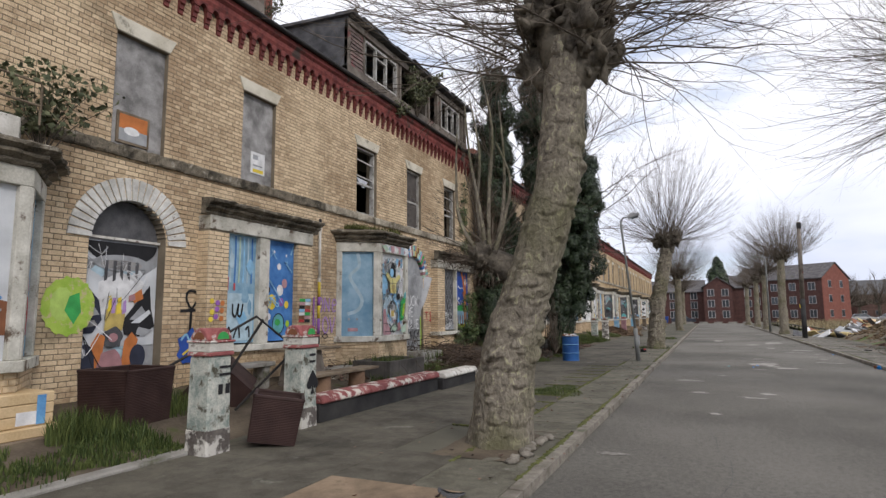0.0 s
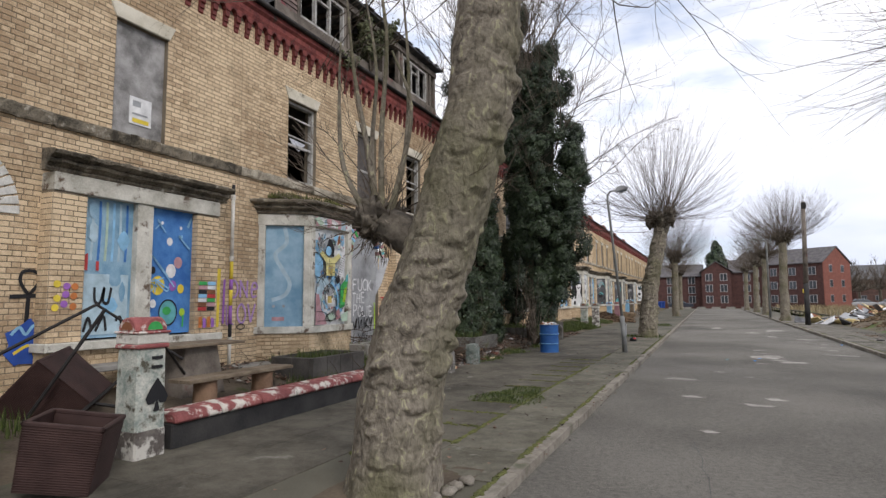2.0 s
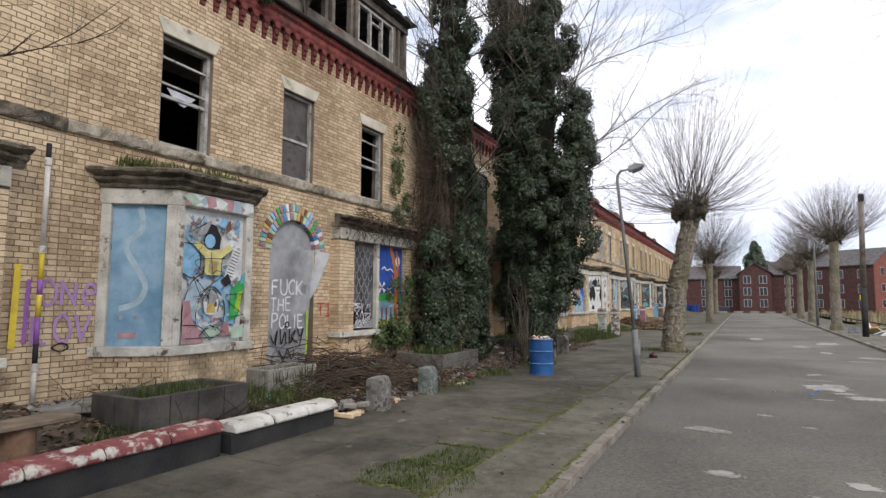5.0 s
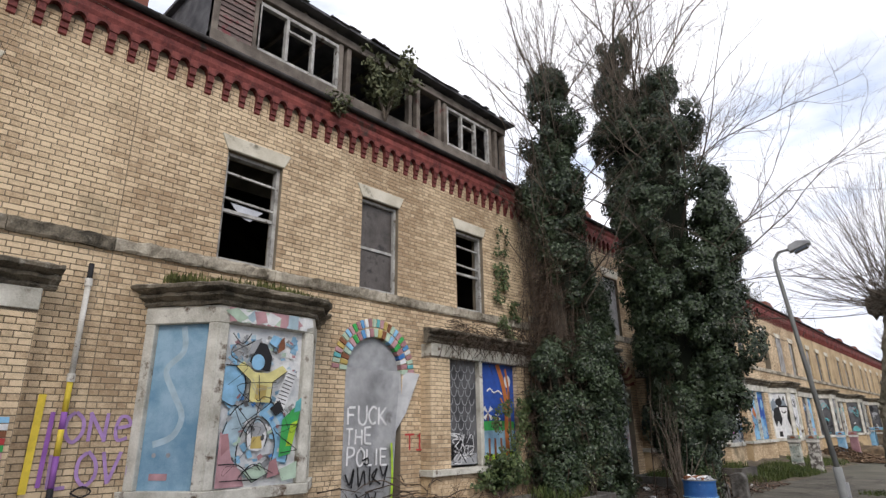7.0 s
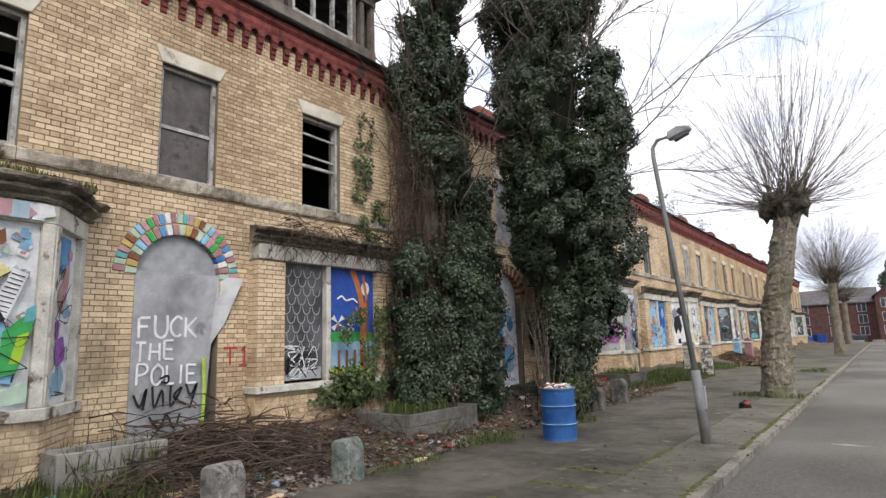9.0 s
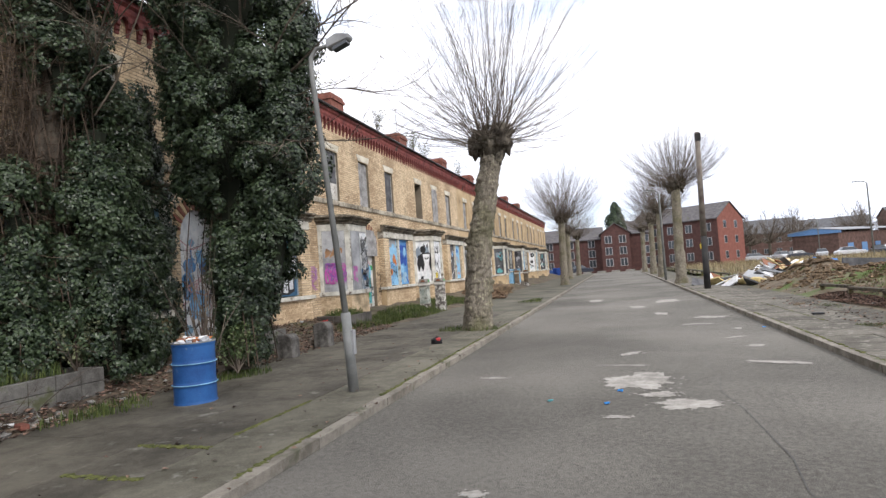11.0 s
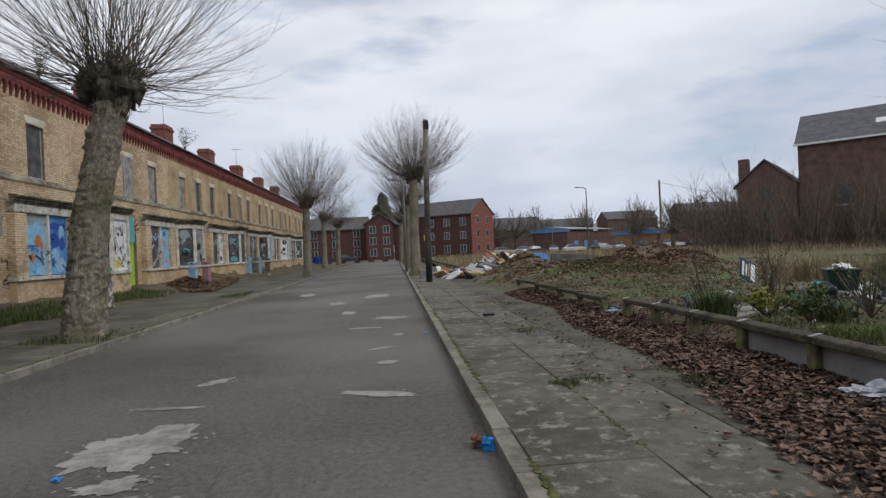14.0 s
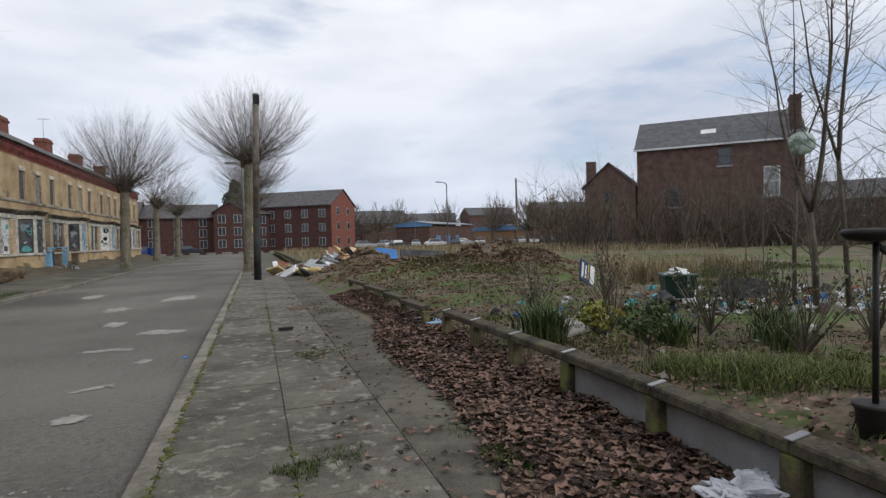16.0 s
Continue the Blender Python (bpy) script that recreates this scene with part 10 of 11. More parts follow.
def leaf_scatter(m, n, fn, size, rnd):
    """Curled dead leaves: lobed outlines about a sunken midrib."""
    vs, fs = m.v, m.f
    for _ in range(n):
        x, y, z = fn(rnd)
        s = size * rnd.uniform(0.45, 1.35)
        a, tilt, curl = rnd.uniform(0, 6.283), rnd.uniform(-.45, .45), rnd.uniform(-.2, .75)
        k = len(vs)
        for q in range(7):
            b = a + q * 0.8976
            r = s * (1.0 if q % 2 else 0.55) * rnd.uniform(0.75, 1.2)
            e = math.cos(b - a)
            vs.append((x + r * math.cos(b), y + r * math.sin(b), z + 0.012 + r * (tilt * e + curl * abs(math.sin(b - a)))))
        vs.append((x, y, z + 0.006))
        fs += [(k + q, k + (q + 1) % 7, k + 7) for q in range(7)]
    return m


def drift(r):
    y = 15 + 19 * r.random() ** 1.35
    w = min(7.5, 6.45 + max(0.0, y - 17.5) * 0.095) + 0.16 * math.sin(y * 0.9) + 0.1 * noise.noise(Vector((y * 2.5, 0, 4)))
    x = w + (8.35 - w) * (1 - (1 - r.random()) ** 1.35) + r.gauss(0, 0.06)
    u = min(1.0, max(0.0, (x - w) / 0.5))
    return x, y, max(0.115, waste_z(x, y) * 0.5) + u * (0.02 + 0.08 * r.random() + 0.05 * noise.noise(Vector((x * 2, y * 2, 0))))


lit = leaf_scatter(Mesh(), 50000, drift, 0.036, rg)
leaf_scatter(lit, 9000, lambda r: (8.45 + 4.5 * r.random() ** 1.6, r.uniform(16, 34), 0), 0.036, rg)
lit.v = [(x, y, z if z > 0.05 or x < 8.4 else waste_z(x, y) + 0.03 + z) for x, y, z in lit.v]
leaf_scatter(lit, 700, lambda r: (r.uniform(6.0, 7.4), r.uniform(15, 34), 0.115), 0.035, rg)
solid("dead_leaves", lit, M_LITTER, "drift of curled brown dead leaves along the fence", "leaves", kind="stuff")
lit2 = leaf_scatter(Mesh(), 9000, lambda r: (lambda x, y: (x, y, garden_z(x, y) + 0.03 * r.random() + 0.02))(r.uniform(-8.2, -5.6), r.uniform(9, 30)), 0.045, rg)
leaf_scatter(lit2, 260, lambda r: (-1.5 - abs(r.gauss(0, 1.2)), r.uniform(2, 30), 0.115), 0.03, rg)
solid("garden_leaves", lit2, M_LITTER, "brown leaves and twig litter in the gardens", "leaves", kind="stuff")
gr = leaf_scatter(Mesh(), 900, lambda r: (lambda x, y: (x, y, garden_z(x, y) + 0.03))(r.uniform(-8.0, -5.7), r.uniform(9, 28)), 0.05, rg)
leaf_scatter(gr, 700, lambda r: (lambda x, y: (x, y, waste_z(x, y) + 0.03))(r.uniform(7.4, 16), r.uniform(18, 44)), 0.06, rg)
solid("rubble_chips", gr, M_CONC, "pale chips of rubble and paper", "rubble", kind="stuff")
clods = Mesh()
for _ in range(700):
    x, y = rg.gauss(13.4, 2.0), rg.gauss(37.0, 1.8)
    clods.lump((x, y, waste_z(x, y)), rg.uniform(0.03, 0.12), rg.random() * 99, 1.1, 0.7, 4)
for _ in range(500):
    x, y = rg.gauss(9.7, 1.0), rg.gauss(40.5, 2.4)
    clods.lump((x, y, waste_z(x, y)), rg.uniform(0.04, 0.16), rg.random() * 99, 1.1, 0.7, 4)
for _ in range(500):
    x, y = rg.uniform(8.6, 18), rg.uniform(20, 36)
    clods.lump((x, y, waste_z(x, y)), rg.uniform(0.02, 0.09), rg.random() * 99, 1.1, 0.7, 4)
solid("earth_clods", clods, M_LITTERGROUND, "brown clods of tipped earth", "earth", kind="stuff")


def clump(at, n, h, w, material, label, category="plant", lean=1.25, name="strap_plant"):
    """A tuft of long strap leaves."""
    m = Mesh()
    r = random.Random(int(at[0] * 100))
    blades(m, [(r.gauss(0, 0.12), r.gauss(0, 0.12), 0) for _ in range(n)], r, (h * 0.6, h), w, lean)
    return solid(name, m, material, label, category, at=at)


M_STRAP = mat("strap_leaf", (0.035, 0.06, 0.018), (0.11, 0.15, 0.05), 2.0, 0.6, 0.0, 30, island=0.5)
for x, y, n, h in ((8.9, 24.6, 240, 0.62), (9.1, 24.9, 160, 0.55), (10.4, 24.0, 130, 0.5), (11.6, 23.6, 150, 0.55), (11.2, 23.0, 90, 0.45)):
    clump((x, y, waste_z(x, y)), int(n * 1.5), h, 0.009, M_STRAP, "clump of green strap leaves in the waste ground")
for x, y, n, h in ((9.3, 22.4, 1600, 0.18), (9.6, 21.9, 1800, 0.21), (9.9, 21.5, 1600, 0.18), (9.4, 21.7, 1300, 0.17)):
    m = Mesh()
    r_ = random.Random(int(x * 90))
    blades(m, [(r_.gauss(0, 0.2), r_.gauss(0, 0.2), 0) for _ in range(n)], r_, (h * 0.5, h), 0.0035, 1.4)
    solid("grass_tussock", m, M_WASTEGRASS, "soft tussock of fine green grass", "grass", kind="stuff", at=(x, y, waste_z(x, y)))
clump((-6.75, 3.75, 0.2), 220, 0.26, 0.010, M_STRAP, "clump of dark green strap leaves by the gatepost")


def shrub(at, r, h, leaves, stems, material, label, size=0.07, seed=1, name="shrub"):
    t = thing(name, at, label, "shrub")
    rd_ = random.Random(seed)
    s = Mesh()
    tips = []
    for _ in range(stems):
        a, q = rd_.uniform(0, 6.283), rd_.random()
        p = Vector((0, 0, 0))
        d = Vector((math.cos(a) * q * r / h, math.sin(a) * q * r / h, 1)).normalized()
        pts = [p]
        for k in range(5):
            d = (d + Vector((rd_.uniform(-.25, .25), rd_.uniform(-.25, .25), rd_.uniform(-.1, .1)))).normalized()
            p = p + d * h * rd_.uniform(0.7, 1.1) / 5
            pts.append(p)
        tips += pts[2:]
        s.tube(pts, [0.012 * (1 - k * 0.17) for k in range(6)], 4, False)
    ob = part("stem_tuft", s, M_TWIG, t, "brown stems")
    ob["kind"] = "stuff"
    if leaves:
        def w(r_):
            q = tips[int(r_.random() * len(tips))]
            d = Vector((r_.uniform(-1, 1), r_.uniform(-1, 1), r_.uniform(-.6, 1)))
            return q + d * 0.16 * r, d
        ob = part("foliage", ivy_leaves(w, leaves, size, rd_), material, t, "small leaves")
        ob["kind"] = "stuff"
    return t


M_BUDDLEIA = mat("dusty_leaf", (0.05, 0.06, 0.03), (0.16, 0.17, 0.09), 2.0, 0.7, 0.0, 30, island=0.5)
shrub((-8.1, 3.45, 3.9), 0.9, 1.35, 620, 20, M_BUDDLEIA, "straggling buddleia rooted on the bay's cornice", 0.09, 4)
shrub((-8.2, 14.6, 8.1), 0.8, 1.6, 1800, 18, M_BUDDLEIA, "buddleia growing from the gutter", 0.10, 5)
shrub((-8.15, 13.4, 7.7), 0.6, 0.5, 400, 10, M_BUDDLEIA, "weeds sprouting along the gutter", 0.07, 6)
for k, (x, y, z) in enumerate(((-10.2, 33.5, 9.3), (-10.6, 41.0, 9.5), (-10.0, 47.5, 9.2), (-9.6, 44.0, 8.9), (-10.4, 57.0, 9.4))):
    shrub((x, y, z), 0.9, 1.5, 260, 16, M_BUDDLEIA, "wiry shrub growing through the slates", 0.08, 90 + k)
shrub((-9.0, 8.6, 8.5), 0.7, 1.4, 300, 14, M_BUDDLEIA, "wiry shrub on the roof", 0.07, 7)
shrub((-7.9, 17.6, 0.6), 0.9, 0.8, 2200, 26, M_IVYPALE, "ivy and brambles under the window", 0.07, 8)
shrub((-6.9, 19.6, 0.5), 0.7, 0.9, 700, 24, M_BUDDLEIA, "brambles at the foot of the ivy", 0.06, 9)
shrub((-5.5, 20.9, 0.25), 0.8, 2.6, 0, 26, M_BUDDLEIA, "bare brown stems springing by the drum", 0.06, 10)
shrub((-5.2, 21.3, 0.2), 0.6, 0.9, 900, 18, M_IVYPALE, "low bush of small green leaves", 0.05, 12)
shrub((9.4, 24.1, 0.4), 0.4, 0.4, 500, 12, M_YELLOWLEAF, "low yellow-green plant by the fence", 0.05, 13)
shrub((9.5, 23.3, 0.4), 0.5, 0.5, 700, 14, M_STRAP, "low dark green shrub by the fence", 0.05, 14)
for k, (x, y) in enumerate(((10.2, 25.0), (11.3, 24.3), (12.0, 24.0), (12.8, 25.4), (11.9, 27.6), (10.9, 22.6), (13.4, 25.0), (9.8, 26.5), (12.4, 22.9), (14.5, 27.2))):
    shrub((x, y, waste_z(x, y)), 0.7, 1.1, 120 if k % 3 else 0, 22, M_BUDDLEIA, "tangle of bare brown stalks", 0.05, 30 + k, "dead_weeds")


def sapling(at, h, lean, n, seed, r0=0.05):
    t = thing("sapling", at, "slim bare young tree on the waste ground", "tree", "bare saplings")
    rd_ = random.Random(seed)
    p, pts = Vector((0, 0, -0.1)), [Vector((0, 0, -0.1))]
    d = Vector((lean[0], lean[1], 1)).normalized()
    for k in range(8):
        d = (d + Vector((rd_.uniform(-.08, .08), rd_.uniform(-.08, .08), 0.05))).normalized()
        p = p + d * h / 8
        pts.append(p)
    part("trunk", Mesh().tube(pts, [r0 * (1 - 0.1 * k) for k in range(9)], 8), M_TWIG, t, "slim grey-brown stem", smooth=True)
    s = Mesh()
    for k in range(2, 9):
        for _ in range(n):
            q = rd_.uniform(0, 6.283)
            limb(s, pts[k], (math.cos(q) * 0.8, math.sin(q) * 0.8, rd_.uniform(0.5, 1.3)), h * rd_.uniform(0.18, 0.36), r0 * 0.42 * (1.15 - 0.09 * k), rd_, 0.3, 2, 5, 0.18)
    ob = part("crown", s, M_TWIG, t, "bare twigs")
    ob["kind"] = "stuff"
    return t


def forked_tree(at, h, fork, r0, seed, spread=0.42, leaders=3):
    """A young tree whose stem parts low down into several steep leaders."""
    t = thing("young_tree", at, "bare young tree with a forked grey-brown stem", "tree", "bare saplings")
    rd_ = random.Random(seed)
    w = [rd_.uniform(-.05, .05) for _ in range(4)]
    top = Vector((w[0] * 2, w[1] * 2, fork))
    part("trunk", Mesh().tube([(0, 0, -0.15), (w[2], w[3], fork * 0.5), top], [r0 * 1.15, r0, r0 * 0.9], 9), M_BARKDARK, t, "grey-brown stem", smooth=True)
    s_ = Mesh()
    for k in range(leaders):
        a = 6.283 * k / leaders + rd_.uniform(-.4, .4)
        d = Vector((math.cos(a) * spread, math.sin(a) * spread, 1)).normalized()
        p, L, pts = top.copy(), (h - fork) * rd_.uniform(0.75, 1.0), [top.copy()]
        for _ in range(9):
            d = (d + Vector((rd_.uniform(-.09, .09), rd_.uniform(-.09, .09), 0.09))).normalized()
            p = p + d * L / 9
            pts.append(p.copy())
        part("limb", Mesh().tube(pts, [max(0.004, r0 * 0.7 * (1 - 0.098 * j)) for j in range(10)], 7), M_BARKDARK, t, smooth=True)
        for j in range(1, 10):
            for _ in range(2):
                a2 = rd_.uniform(0, 6.283)
                limb(s_, pts[j], (math.cos(a2), math.sin(a2), rd_.uniform(0.5, 1.2)), L * rd_.uniform(0.14, 0.34), max(0.004, r0 * 0.26 * (1 - 0.07 * j)), rd_, 0.35, 2, 4, 0.16)
    for _ in range(7):
        a2, z = rd_.uniform(0, 6.283), rd_.uniform(0.3, 1.0) * fork
        limb(s_, (w[2], w[3], z), (math.cos(a2), math.sin(a2), rd_.uniform(0.2, 0.9)), rd_.uniform(0.8, 1.7), r0 * 0.22, rd_, 0.2, 2, 4, 0.18)
    part("crown", s_, M_BARKDARK, t, "bare twigs")["kind"] = "stuff"
    return t


forked_tree((13.7, 24.65, waste_z(13.7, 24.65)), 6.2, 1.55, 0.042, 301, 0.5, 3)
forked_tree((14.7, 25.85, waste_z(14.7, 25.85)), 6.0, 2.2, 0.036, 302, 0.25, 2)
forked_tree((14.5, 24.7, waste_z(14.5, 24.7)), 6.6, 2.4, 0.038, 303, 0.3, 3)
M_BALLOON = mat("clear_green_film", (0.12, 0.19, 0.13), (0.52, 0.60, 0.54), 5, 0.15, 0.4, 20, spec=0.6, mid=(7, 0.8))
bal = solid("foil_balloon", Mesh().lathe([(0.0, -0.07), (0.11, -0.055), (0.19, -0.02), (0.215, 0.0), (0.19, 0.02), (0.11, 0.055), (0.0, 0.07)], 28), M_BALLOON, "half-empty pale green film balloon caught on a tree", "balloon", smooth=True)
bal.matrix_world = pose(14.6, 25.59, 3.13, 78, 12, -48)
for k, (x, y, h, lx, ly) in enumerate(((13.0, 23.4, 4.6, 0.15, -0.1), (16.0, 26.5, 6.0, 0, 0), (12.3, 22.9, 3.6, 0.1, -0.1), (17.5, 29.0, 5.0, 0, 0), (11.4, 29.6, 2.6, 0, 0), (15.4, 24.0, 6.5, 0.1, 0), (13.4, 29.5, 2.8, 0.0, 0.1), (19, 31, 4.5, 0, 0))):
    sapling((x, y, waste_z(x, y)), h, (lx, ly), 3, 70 + k, 0.024 if h > 5 else 0.018)
# moss on the bay roof and hanging creeper on the cornices
ms_ = Mesh()
for _ in range(1300):
    a, q = rg.uniform(0, 3.14), rg.random() ** 0.5
    y = 11.93 + rg.uniform(-1.3, 1.3)
    x = WALL_X + rg.uniform(0.1, 0.95 - 0.35 * abs(y - 11.93))
    blades(ms_, [(x, y, 3.96)], rg, (0.03, 0.12), 0.012, 0.8)
solid("roof_moss", ms_, M_MOSS, "yellow-green moss and weeds on the bay roof", "moss", kind="stuff")
cr = Mesh()
for _ in range(320):
    x, y, z = WALL_X + rg.uniform(0.3, 0.6), rg.uniform(16.0, 19.4), rg.uniform(3.55, 4.1)
    d = Vector((rg.uniform(-.1, .25), rg.uniform(-.6, .6), rg.uniform(-.55, .1)))
    p = Vector((x, y, z))
    cr.tube([p, p + d * 0.5 + Vector((0.08, 0, 0.06)), p + d], [0.008, 0.006, 0.003], 3, False)
solid("dead_creeper", cr, M_BROWNVINE, "tangled dead creeper over the bay cornice", "creeper", kind="stuff")


def creeper_fn(r):
    while True:
        y, z = r.uniform(16.6, 19.5), r.uniform(0.8, 7.2)
        low = z < 2.6 and y > 17.0 + 0.55 * (z - 0.8) + 0.3 * math.sin(z * 5)
        high = z > 3.5 and abs(y - 18.75 + 0.10 * (z - 3.5)) < (0.55 - 0.09 * (z - 3.5)) * (0.7 + 0.8 * noise.noise(Vector((y * 2, z * 1.6, 3))))
        if (low or high) and noise.noise(Vector((y * 3.1, z * 3.1, 8))) > -0.05:
            return Vector((WALL_X + 0.06 + (0.32 if z < 3.5 else 0.0) + r.uniform(0, 0.14), y, z)), Vector((1, 0, 0.2))


solid("wall_ivy", ivy_leaves(creeper_fn, 3200, 0.07, rg), M_IVYPALE, "ivy creeping over the wall and window", "ivy", kind="stuff")
bushes = Mesh()
for k in range(120):
    x = rg.uniform(33, 66)
    y = 62 - (x - 38) * 0.9 + rg.gauss(0, 3)
    for _ in range(8):
        limb(bushes, (x + rg.gauss(0, .5), y + rg.gauss(0, .5), 0.1), (rg.uniform(-.5, .5), rg.uniform(-.5, .5), 1), rg.uniform(2.6, 7.5), rg.uniform(0.035, 0.06), rg, 0.1, 2, 6, 0.16)
for k in range(26):
    x, y = rg.uniform(20, 34), rg.uniform(52, 66)
    for _ in range(5):
        limb(bushes, (x + rg.gauss(0, .4), y + rg.gauss(0, .4), 0.1), (rg.uniform(-.5, .5), rg.uniform(-.5, .5), 1), rg.uniform(0.8, 2.2), 0.03, rg, 0.1, 2, 4, 0.16)
solid("scrub", bushes, M_TWIG, "brown leafless scrub at the edge of the waste ground", "bushes", kind="stuff")


# ---- kerbstones, flags and road patches ----
rp = random.Random(90)


def slab_mesh(name, lx, ly, t, material):
    e = 0.004
    m = Mesh()
    m.add([(-lx, -ly, -t), (lx, -ly, -t), (lx, ly, -t), (-lx, ly, -t), (-lx, -ly, -e), (lx, -ly, -e), (lx, ly, -e), (-lx, ly, -e), (-lx + e, -ly + e, 0), (lx - e, -ly + e, 0), (lx - e, ly - e, 0), (-lx + e, ly - e, 0)],
          [(0, 1, 5, 4), (1, 2, 6, 5), (2, 3, 7, 6), (3, 0, 4, 7), (4, 5, 9, 8), (5, 6, 10, 9), (6, 7, 11, 10), (7, 4, 8, 11), (8, 9, 10, 11)])
    return m.mesh(name, material)


def laid_piece(name, mesh, parent, m):
    ob = new(name, mesh)
    ob.parent = parent
    ob.matrix_parent_inverse = parent.matrix_world.inverted()
    ob.matrix_basis = m
    return ob


pw, pe, rd0 = bpy.data.objects["pavement_west"], bpy.data.objects["pavement_east"], bpy.data.objects["road"]
kerb_me = slab_mesh("kerbstone", 0.075, 0.452, 0.2, M_KERB)
for xk, par in ((KERB_L - 0.072, pw), (KERB_R + 0.072, pe)):
    rest = Mesh()
    for k in range(144):
        y = -28 + k * 0.91
        if -3 < y < 62:
            laid_piece("kerbstone", kerb_me, par, pose(xk + rp.uniform(-.006, .006), y, 0.108 + rp.uniform(-.006, .006), rp.uniform(-.3, .3), rp.uniform(-1, 1), 0))
        else:
            rest.box(xk - 0.075, xk + 0.075, y - 0.45, y + 0.45, -0.1, 0.108)
    ob = part("kerb", rest, M_KERB, par, "worn granite kerb")
    ob["kind"] = "stuff"
cols_w = [(-2.285, 0.455), (-3.19, 0.448), (-4.13, 0.49), (-5.20, 0.578)]
for xc, hw in cols_w:
    hl = 0.44 if hw < 0.45 else 0.52
    me = slab_mesh("flagstone", hw - 0.0025, hl - 0.0025, 0.05, M_SLAB if hw > 0.45 and xc > -3 else M_SLABDARK)
    y = -2.5 + rp.uniform(0, 0.5)
    while y < 34:
        lift = rp.uniform(-.004, .006)
        if abs(y - 6.1) < 0.9 and xc > -3.4 and xc < -2:
            y += hl * 2
            continue
        if not (xc > -3.7 and xc < -2.8 and 10.3 < y < 12.2):
            laid_piece("flagstone", me, pw, pose(xc, y, 0.107 + lift * 0.4, rp.uniform(-.12, .12), rp.uniform(-.12, .12), rp.uniform(-.3, .3)))
        y += hl * 2
for xc, hw in ((5.224, 0.434), (6.082, 0.42), (6.924, 0.42)):
    hl = 0.47
    me = slab_mesh("flagstone", hw - 0.0025, hl - 0.0025, 0.05, M_LICHENSLAB if xc < 6.5 else M_SLABDARK)
    y = 13.5 + rp.uniform(0, 0.6)
    while y < 58:
        laid_piece("flagstone", me, pe, pose(xc, y, 0.106 + rp.uniform(-.003, .005), rp.uniform(-.3, .3), rp.uniform(-.3, .3), rp.uniform(-.3, .3)))
        y += hl * 2
moss = Mesh()
for xs, y0, y1, n in ((-1.83, 0, 34, 3400), (-2.74, 5, 22, 2200), (4.79, 14, 50, 1300), (5.66, 16, 34, 260)):
    for _ in range(n):
        y = rp.uniform(y0, y1)
        if noise.noise(Vector((xs, y * 0.6, 3))) > -0.12:
            moss.lump((xs + rp.gauss(0, 0.012), y, 0.106), rp.uniform(0.012, 0.032), rp.random() * 90, 0.8, 0.45, 3)
for _ in range(1100):
    y = rp.uniform(7, 18)
    moss.lump((-2.7 - rp.random() * 0.9, 7 + round((y - 7) / 0.88) * 0.88 + rp.gauss(0, 0.02), 0.110), rp.uniform(0.014, 0.034), rp.random() * 90, 0.8, 0.4, 3)
solid("moss", moss, M_MOSS, "moss in the pavement joints", "moss", kind="stuff")


def blotch(x, y, a, b, seed, rz=0.0):
    """A worn patch with a ragged outline, a skin above the road."""
    m = Mesh()
    n = 150
    vs = []
    for k in range(n):
        t = 2 * math.pi * k / n
        r = 1 + 0.42 * noise.fractal(Vector((math.cos(t) * 1.6 + seed, math.sin(t) * 1.6, seed)), 0.55, 2.1, 7)
        px, py = a * r * math.cos(t), b * r * math.sin(t)
        ca, sa = math.cos(radians(rz)), math.sin(radians(rz))
        vs.append((x + px * ca - py * sa, y + px * sa + py * ca, 0.0))
    vs.append((x, y, 0.0))
    m.add([(p[0], p[1], 0.004 + 0.012 * noise.fractal(Vector((p[0] * 0.5, p[1] * 0.5, 0)), 0.9, 2.0, 4) + 0.003) for p in vs], [(k, (k + 1) % n, n) for k in range(n)])
    ob = part("worn_patch", m, M_PATCH, rd0, "")
    return ob


def patch_of(x, y, a, b, seed, rz=0.0):
    """A worn patch: a ragged core and crumbs of bare concrete round it."""
    blotch(x, y, a, b, seed, rz)
    n = int(10 + 30 * min(a, b))
    m = Mesh()
    r = random.Random(int(seed * 10) + 3)
    for k in range(n):
        t, q = r.uniform(0, 2 * math.pi), r.uniform(0.95, 1.45)
        px, py = x + a * q * math.cos(t + radians(rz)), y + b * q * math.sin(t + radians(rz))
        s = r.uniform(0.006, 0.026) * (1.6 - q * 0.7)
        z = 0.0085 + 0.0003 * k + 0.012 * noise.fractal(Vector((px * 0.5, py * 0.5, 0)), 0.9, 2.0, 4)
        k0 = len(m.v)
        m.v += [(px + s * r.uniform(0.6, 1.5) * math.cos(j * 0.9), py + s * r.uniform(0.6, 1.5) * math.sin(j * 0.9), z) for j in range(7)]
        m.f.append(tuple(range(k0, k0 + 7)))
    part("worn_crumbs", m, M_PATCH, rd0, "")["kind"] = "stuff"


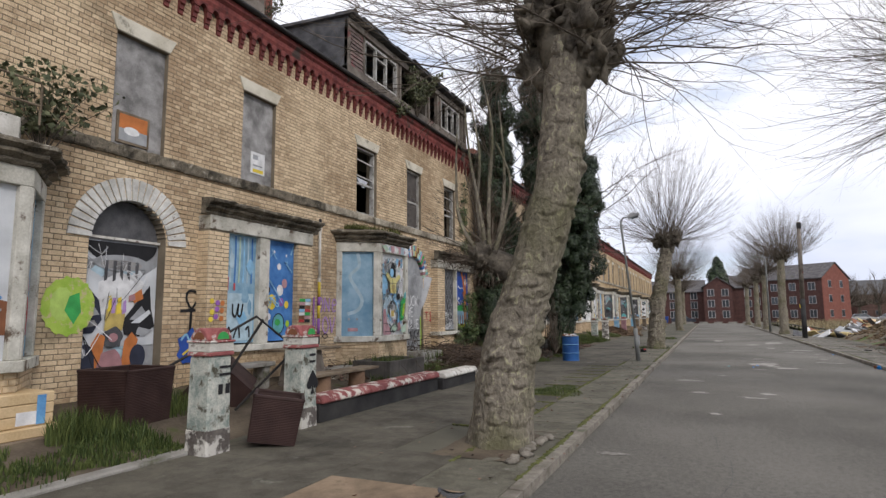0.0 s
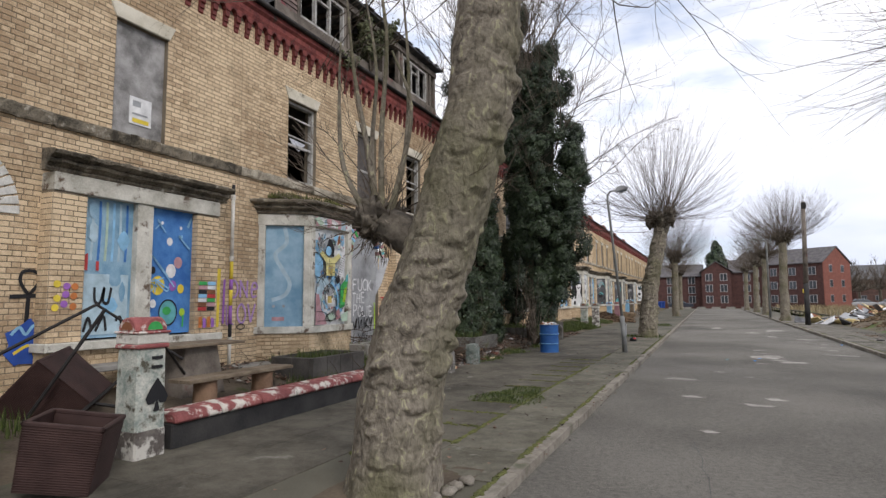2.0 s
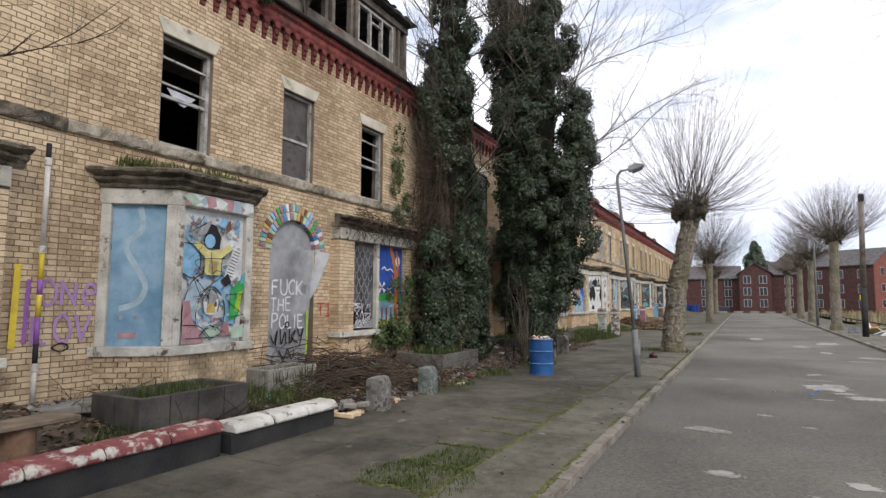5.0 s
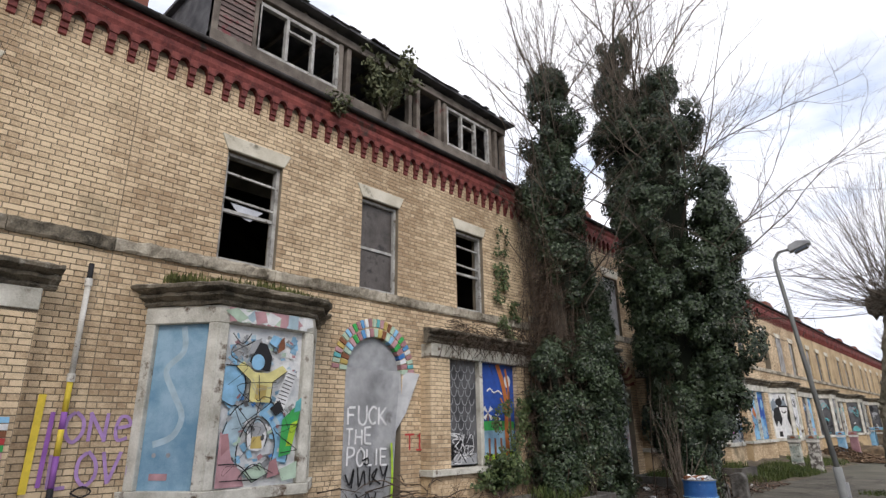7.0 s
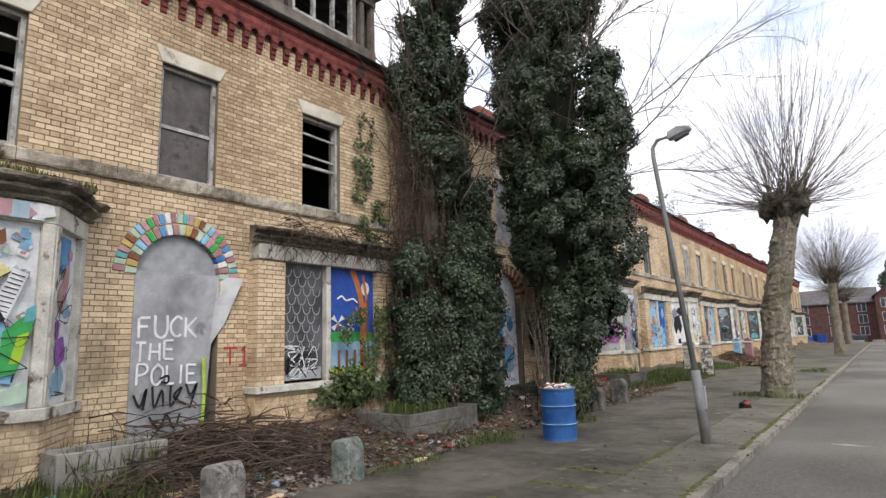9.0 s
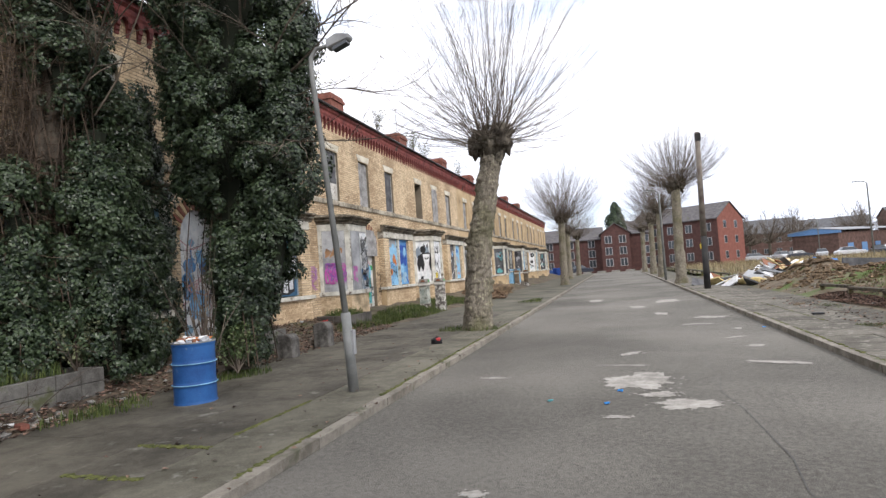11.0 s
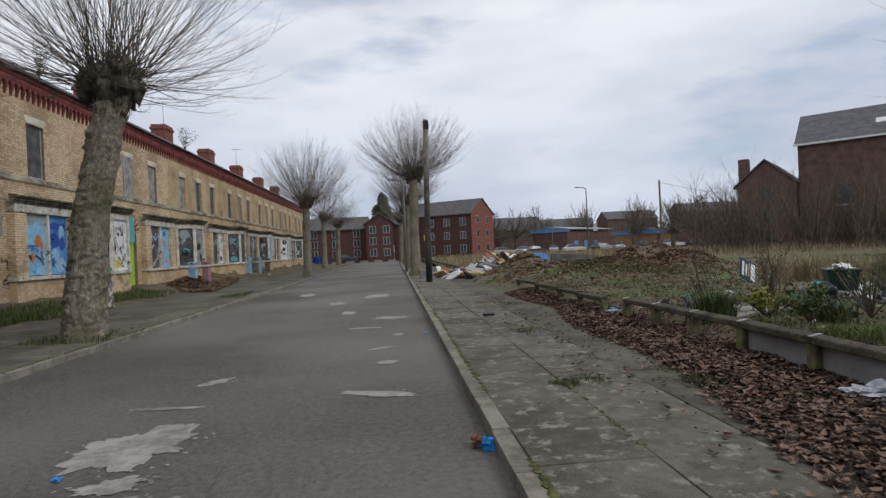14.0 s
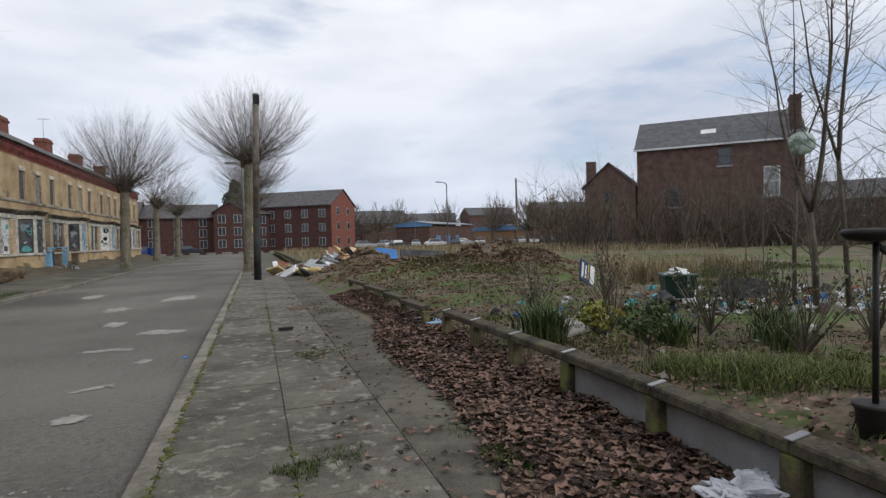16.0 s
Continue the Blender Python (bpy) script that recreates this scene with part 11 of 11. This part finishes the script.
for k, (x, y, a, b, rz) in enumerate(((1.60, 21.22, 0.46, 0.52, -20), (1.78, 20.36, 0.26, 0.13, 20), (2.10, 19.86, 0.40, 0.22, 10), (3.67, 22.52, 0.42, 0.13, -24), (1.42, 22.48, 0.38, 0.05, -6), (3.72, 24.33, 0.14, 0.12, 0), (3.72, 29.9, 0.42, 0.3, -20), (3.22, 28.15, 0.33, 0.14, 0), (1.52, 23.7, 0.26, 0.10, 55), (1.27, 19.27, 0.13, 0.07, 0), (-0.60, 21.55, 0.2, 0.06, 0), (2.6, 31.5, 0.2, 0.4, 0), (-0.56, 15.3, 0.3, 0.16, 0), (-0.3, 13.0, 0.16, 0.1, 0), (0.72, 12.5, 0.22, 0.12, 0), (1.05, 13.2, 0.16, 0.12, 0), (-0.01, 10.1, 0.09, 0.07, 0), (2.0, 34.5, 0.3, 0.6, 0), (3.9, 27.0, 0.1, 0.12, 0), (0.2, 17.0, 0.1, 0.06, 0), (-1.2, 6.5, 0.14, 0.06, 20), (0.8, 16.2, 0.08, 0.05, 0), (3.2, 37, 0.4, 0.8, 0), (0.4, 39.1, 0.3, 0.7, 0), (3.6, 25.6, 0.2, 0.06, 30))):
    patch_of(x, y, a, b, k * 3.7, rz)
cracks = Mesh()
for pts in (((2.9, 5.0), (2.7, 8.0), (2.75, 12.0), (2.6, 18.0), (2.7, 26.0)), ((-0.3, 3.0), (0.1, 6.0), (-0.2, 9.5)), ((1.3, 14.0), (2.2, 15.0), (1.9, 17.2))):
    sm = smooth_line([tuple(p) for p in pts], 10)
    sm = [(x + 0.16 * noise.noise(Vector((y * 1.3, x * 3, 1))), y + 0.05 * noise.noise(Vector((x * 3, y * 3, 5)))) for x, y in sm]
    st = strip(sm, [0.004 + 0.010 * abs(noise.noise(Vector((q[1] * 0.7, q[0], 2)))) for q in sm])
    f = lambda p: (p[0], p[1], 0.006 + 0.012 * noise.fractal(Vector((p[0] * 0.5, p[1] * 0.5, 0)), 0.9, 2.0, 4))
    cracks.add([f(q) for pr in st for q in pr], [(2 * i, 2 * i + 1, 2 * i + 3, 2 * i + 2) for i in range(len(st) - 1)])
part("tar_seam", cracks, M_SEAM, rd0, "dark tarred seam")["kind"] = "stuff"

# single bricks on the house with the dormer, the stretch the path passes nearest
hb = HOUSES[2]
ks = {}
for a, b, c, d, f in SINGLES:
    key = round(b - a, 2)
    if key not in ks:
        m = brick_mesh([(0.0, b - a, 0.0, d - c, 0.008)], 0.0)
        ks[key] = m.mesh("brick", M_BRICK_ONE)
    ob = new("brick", ks[key])
    ob.parent = hb
    ob.matrix_basis = pose(f - 0.008, a, c)
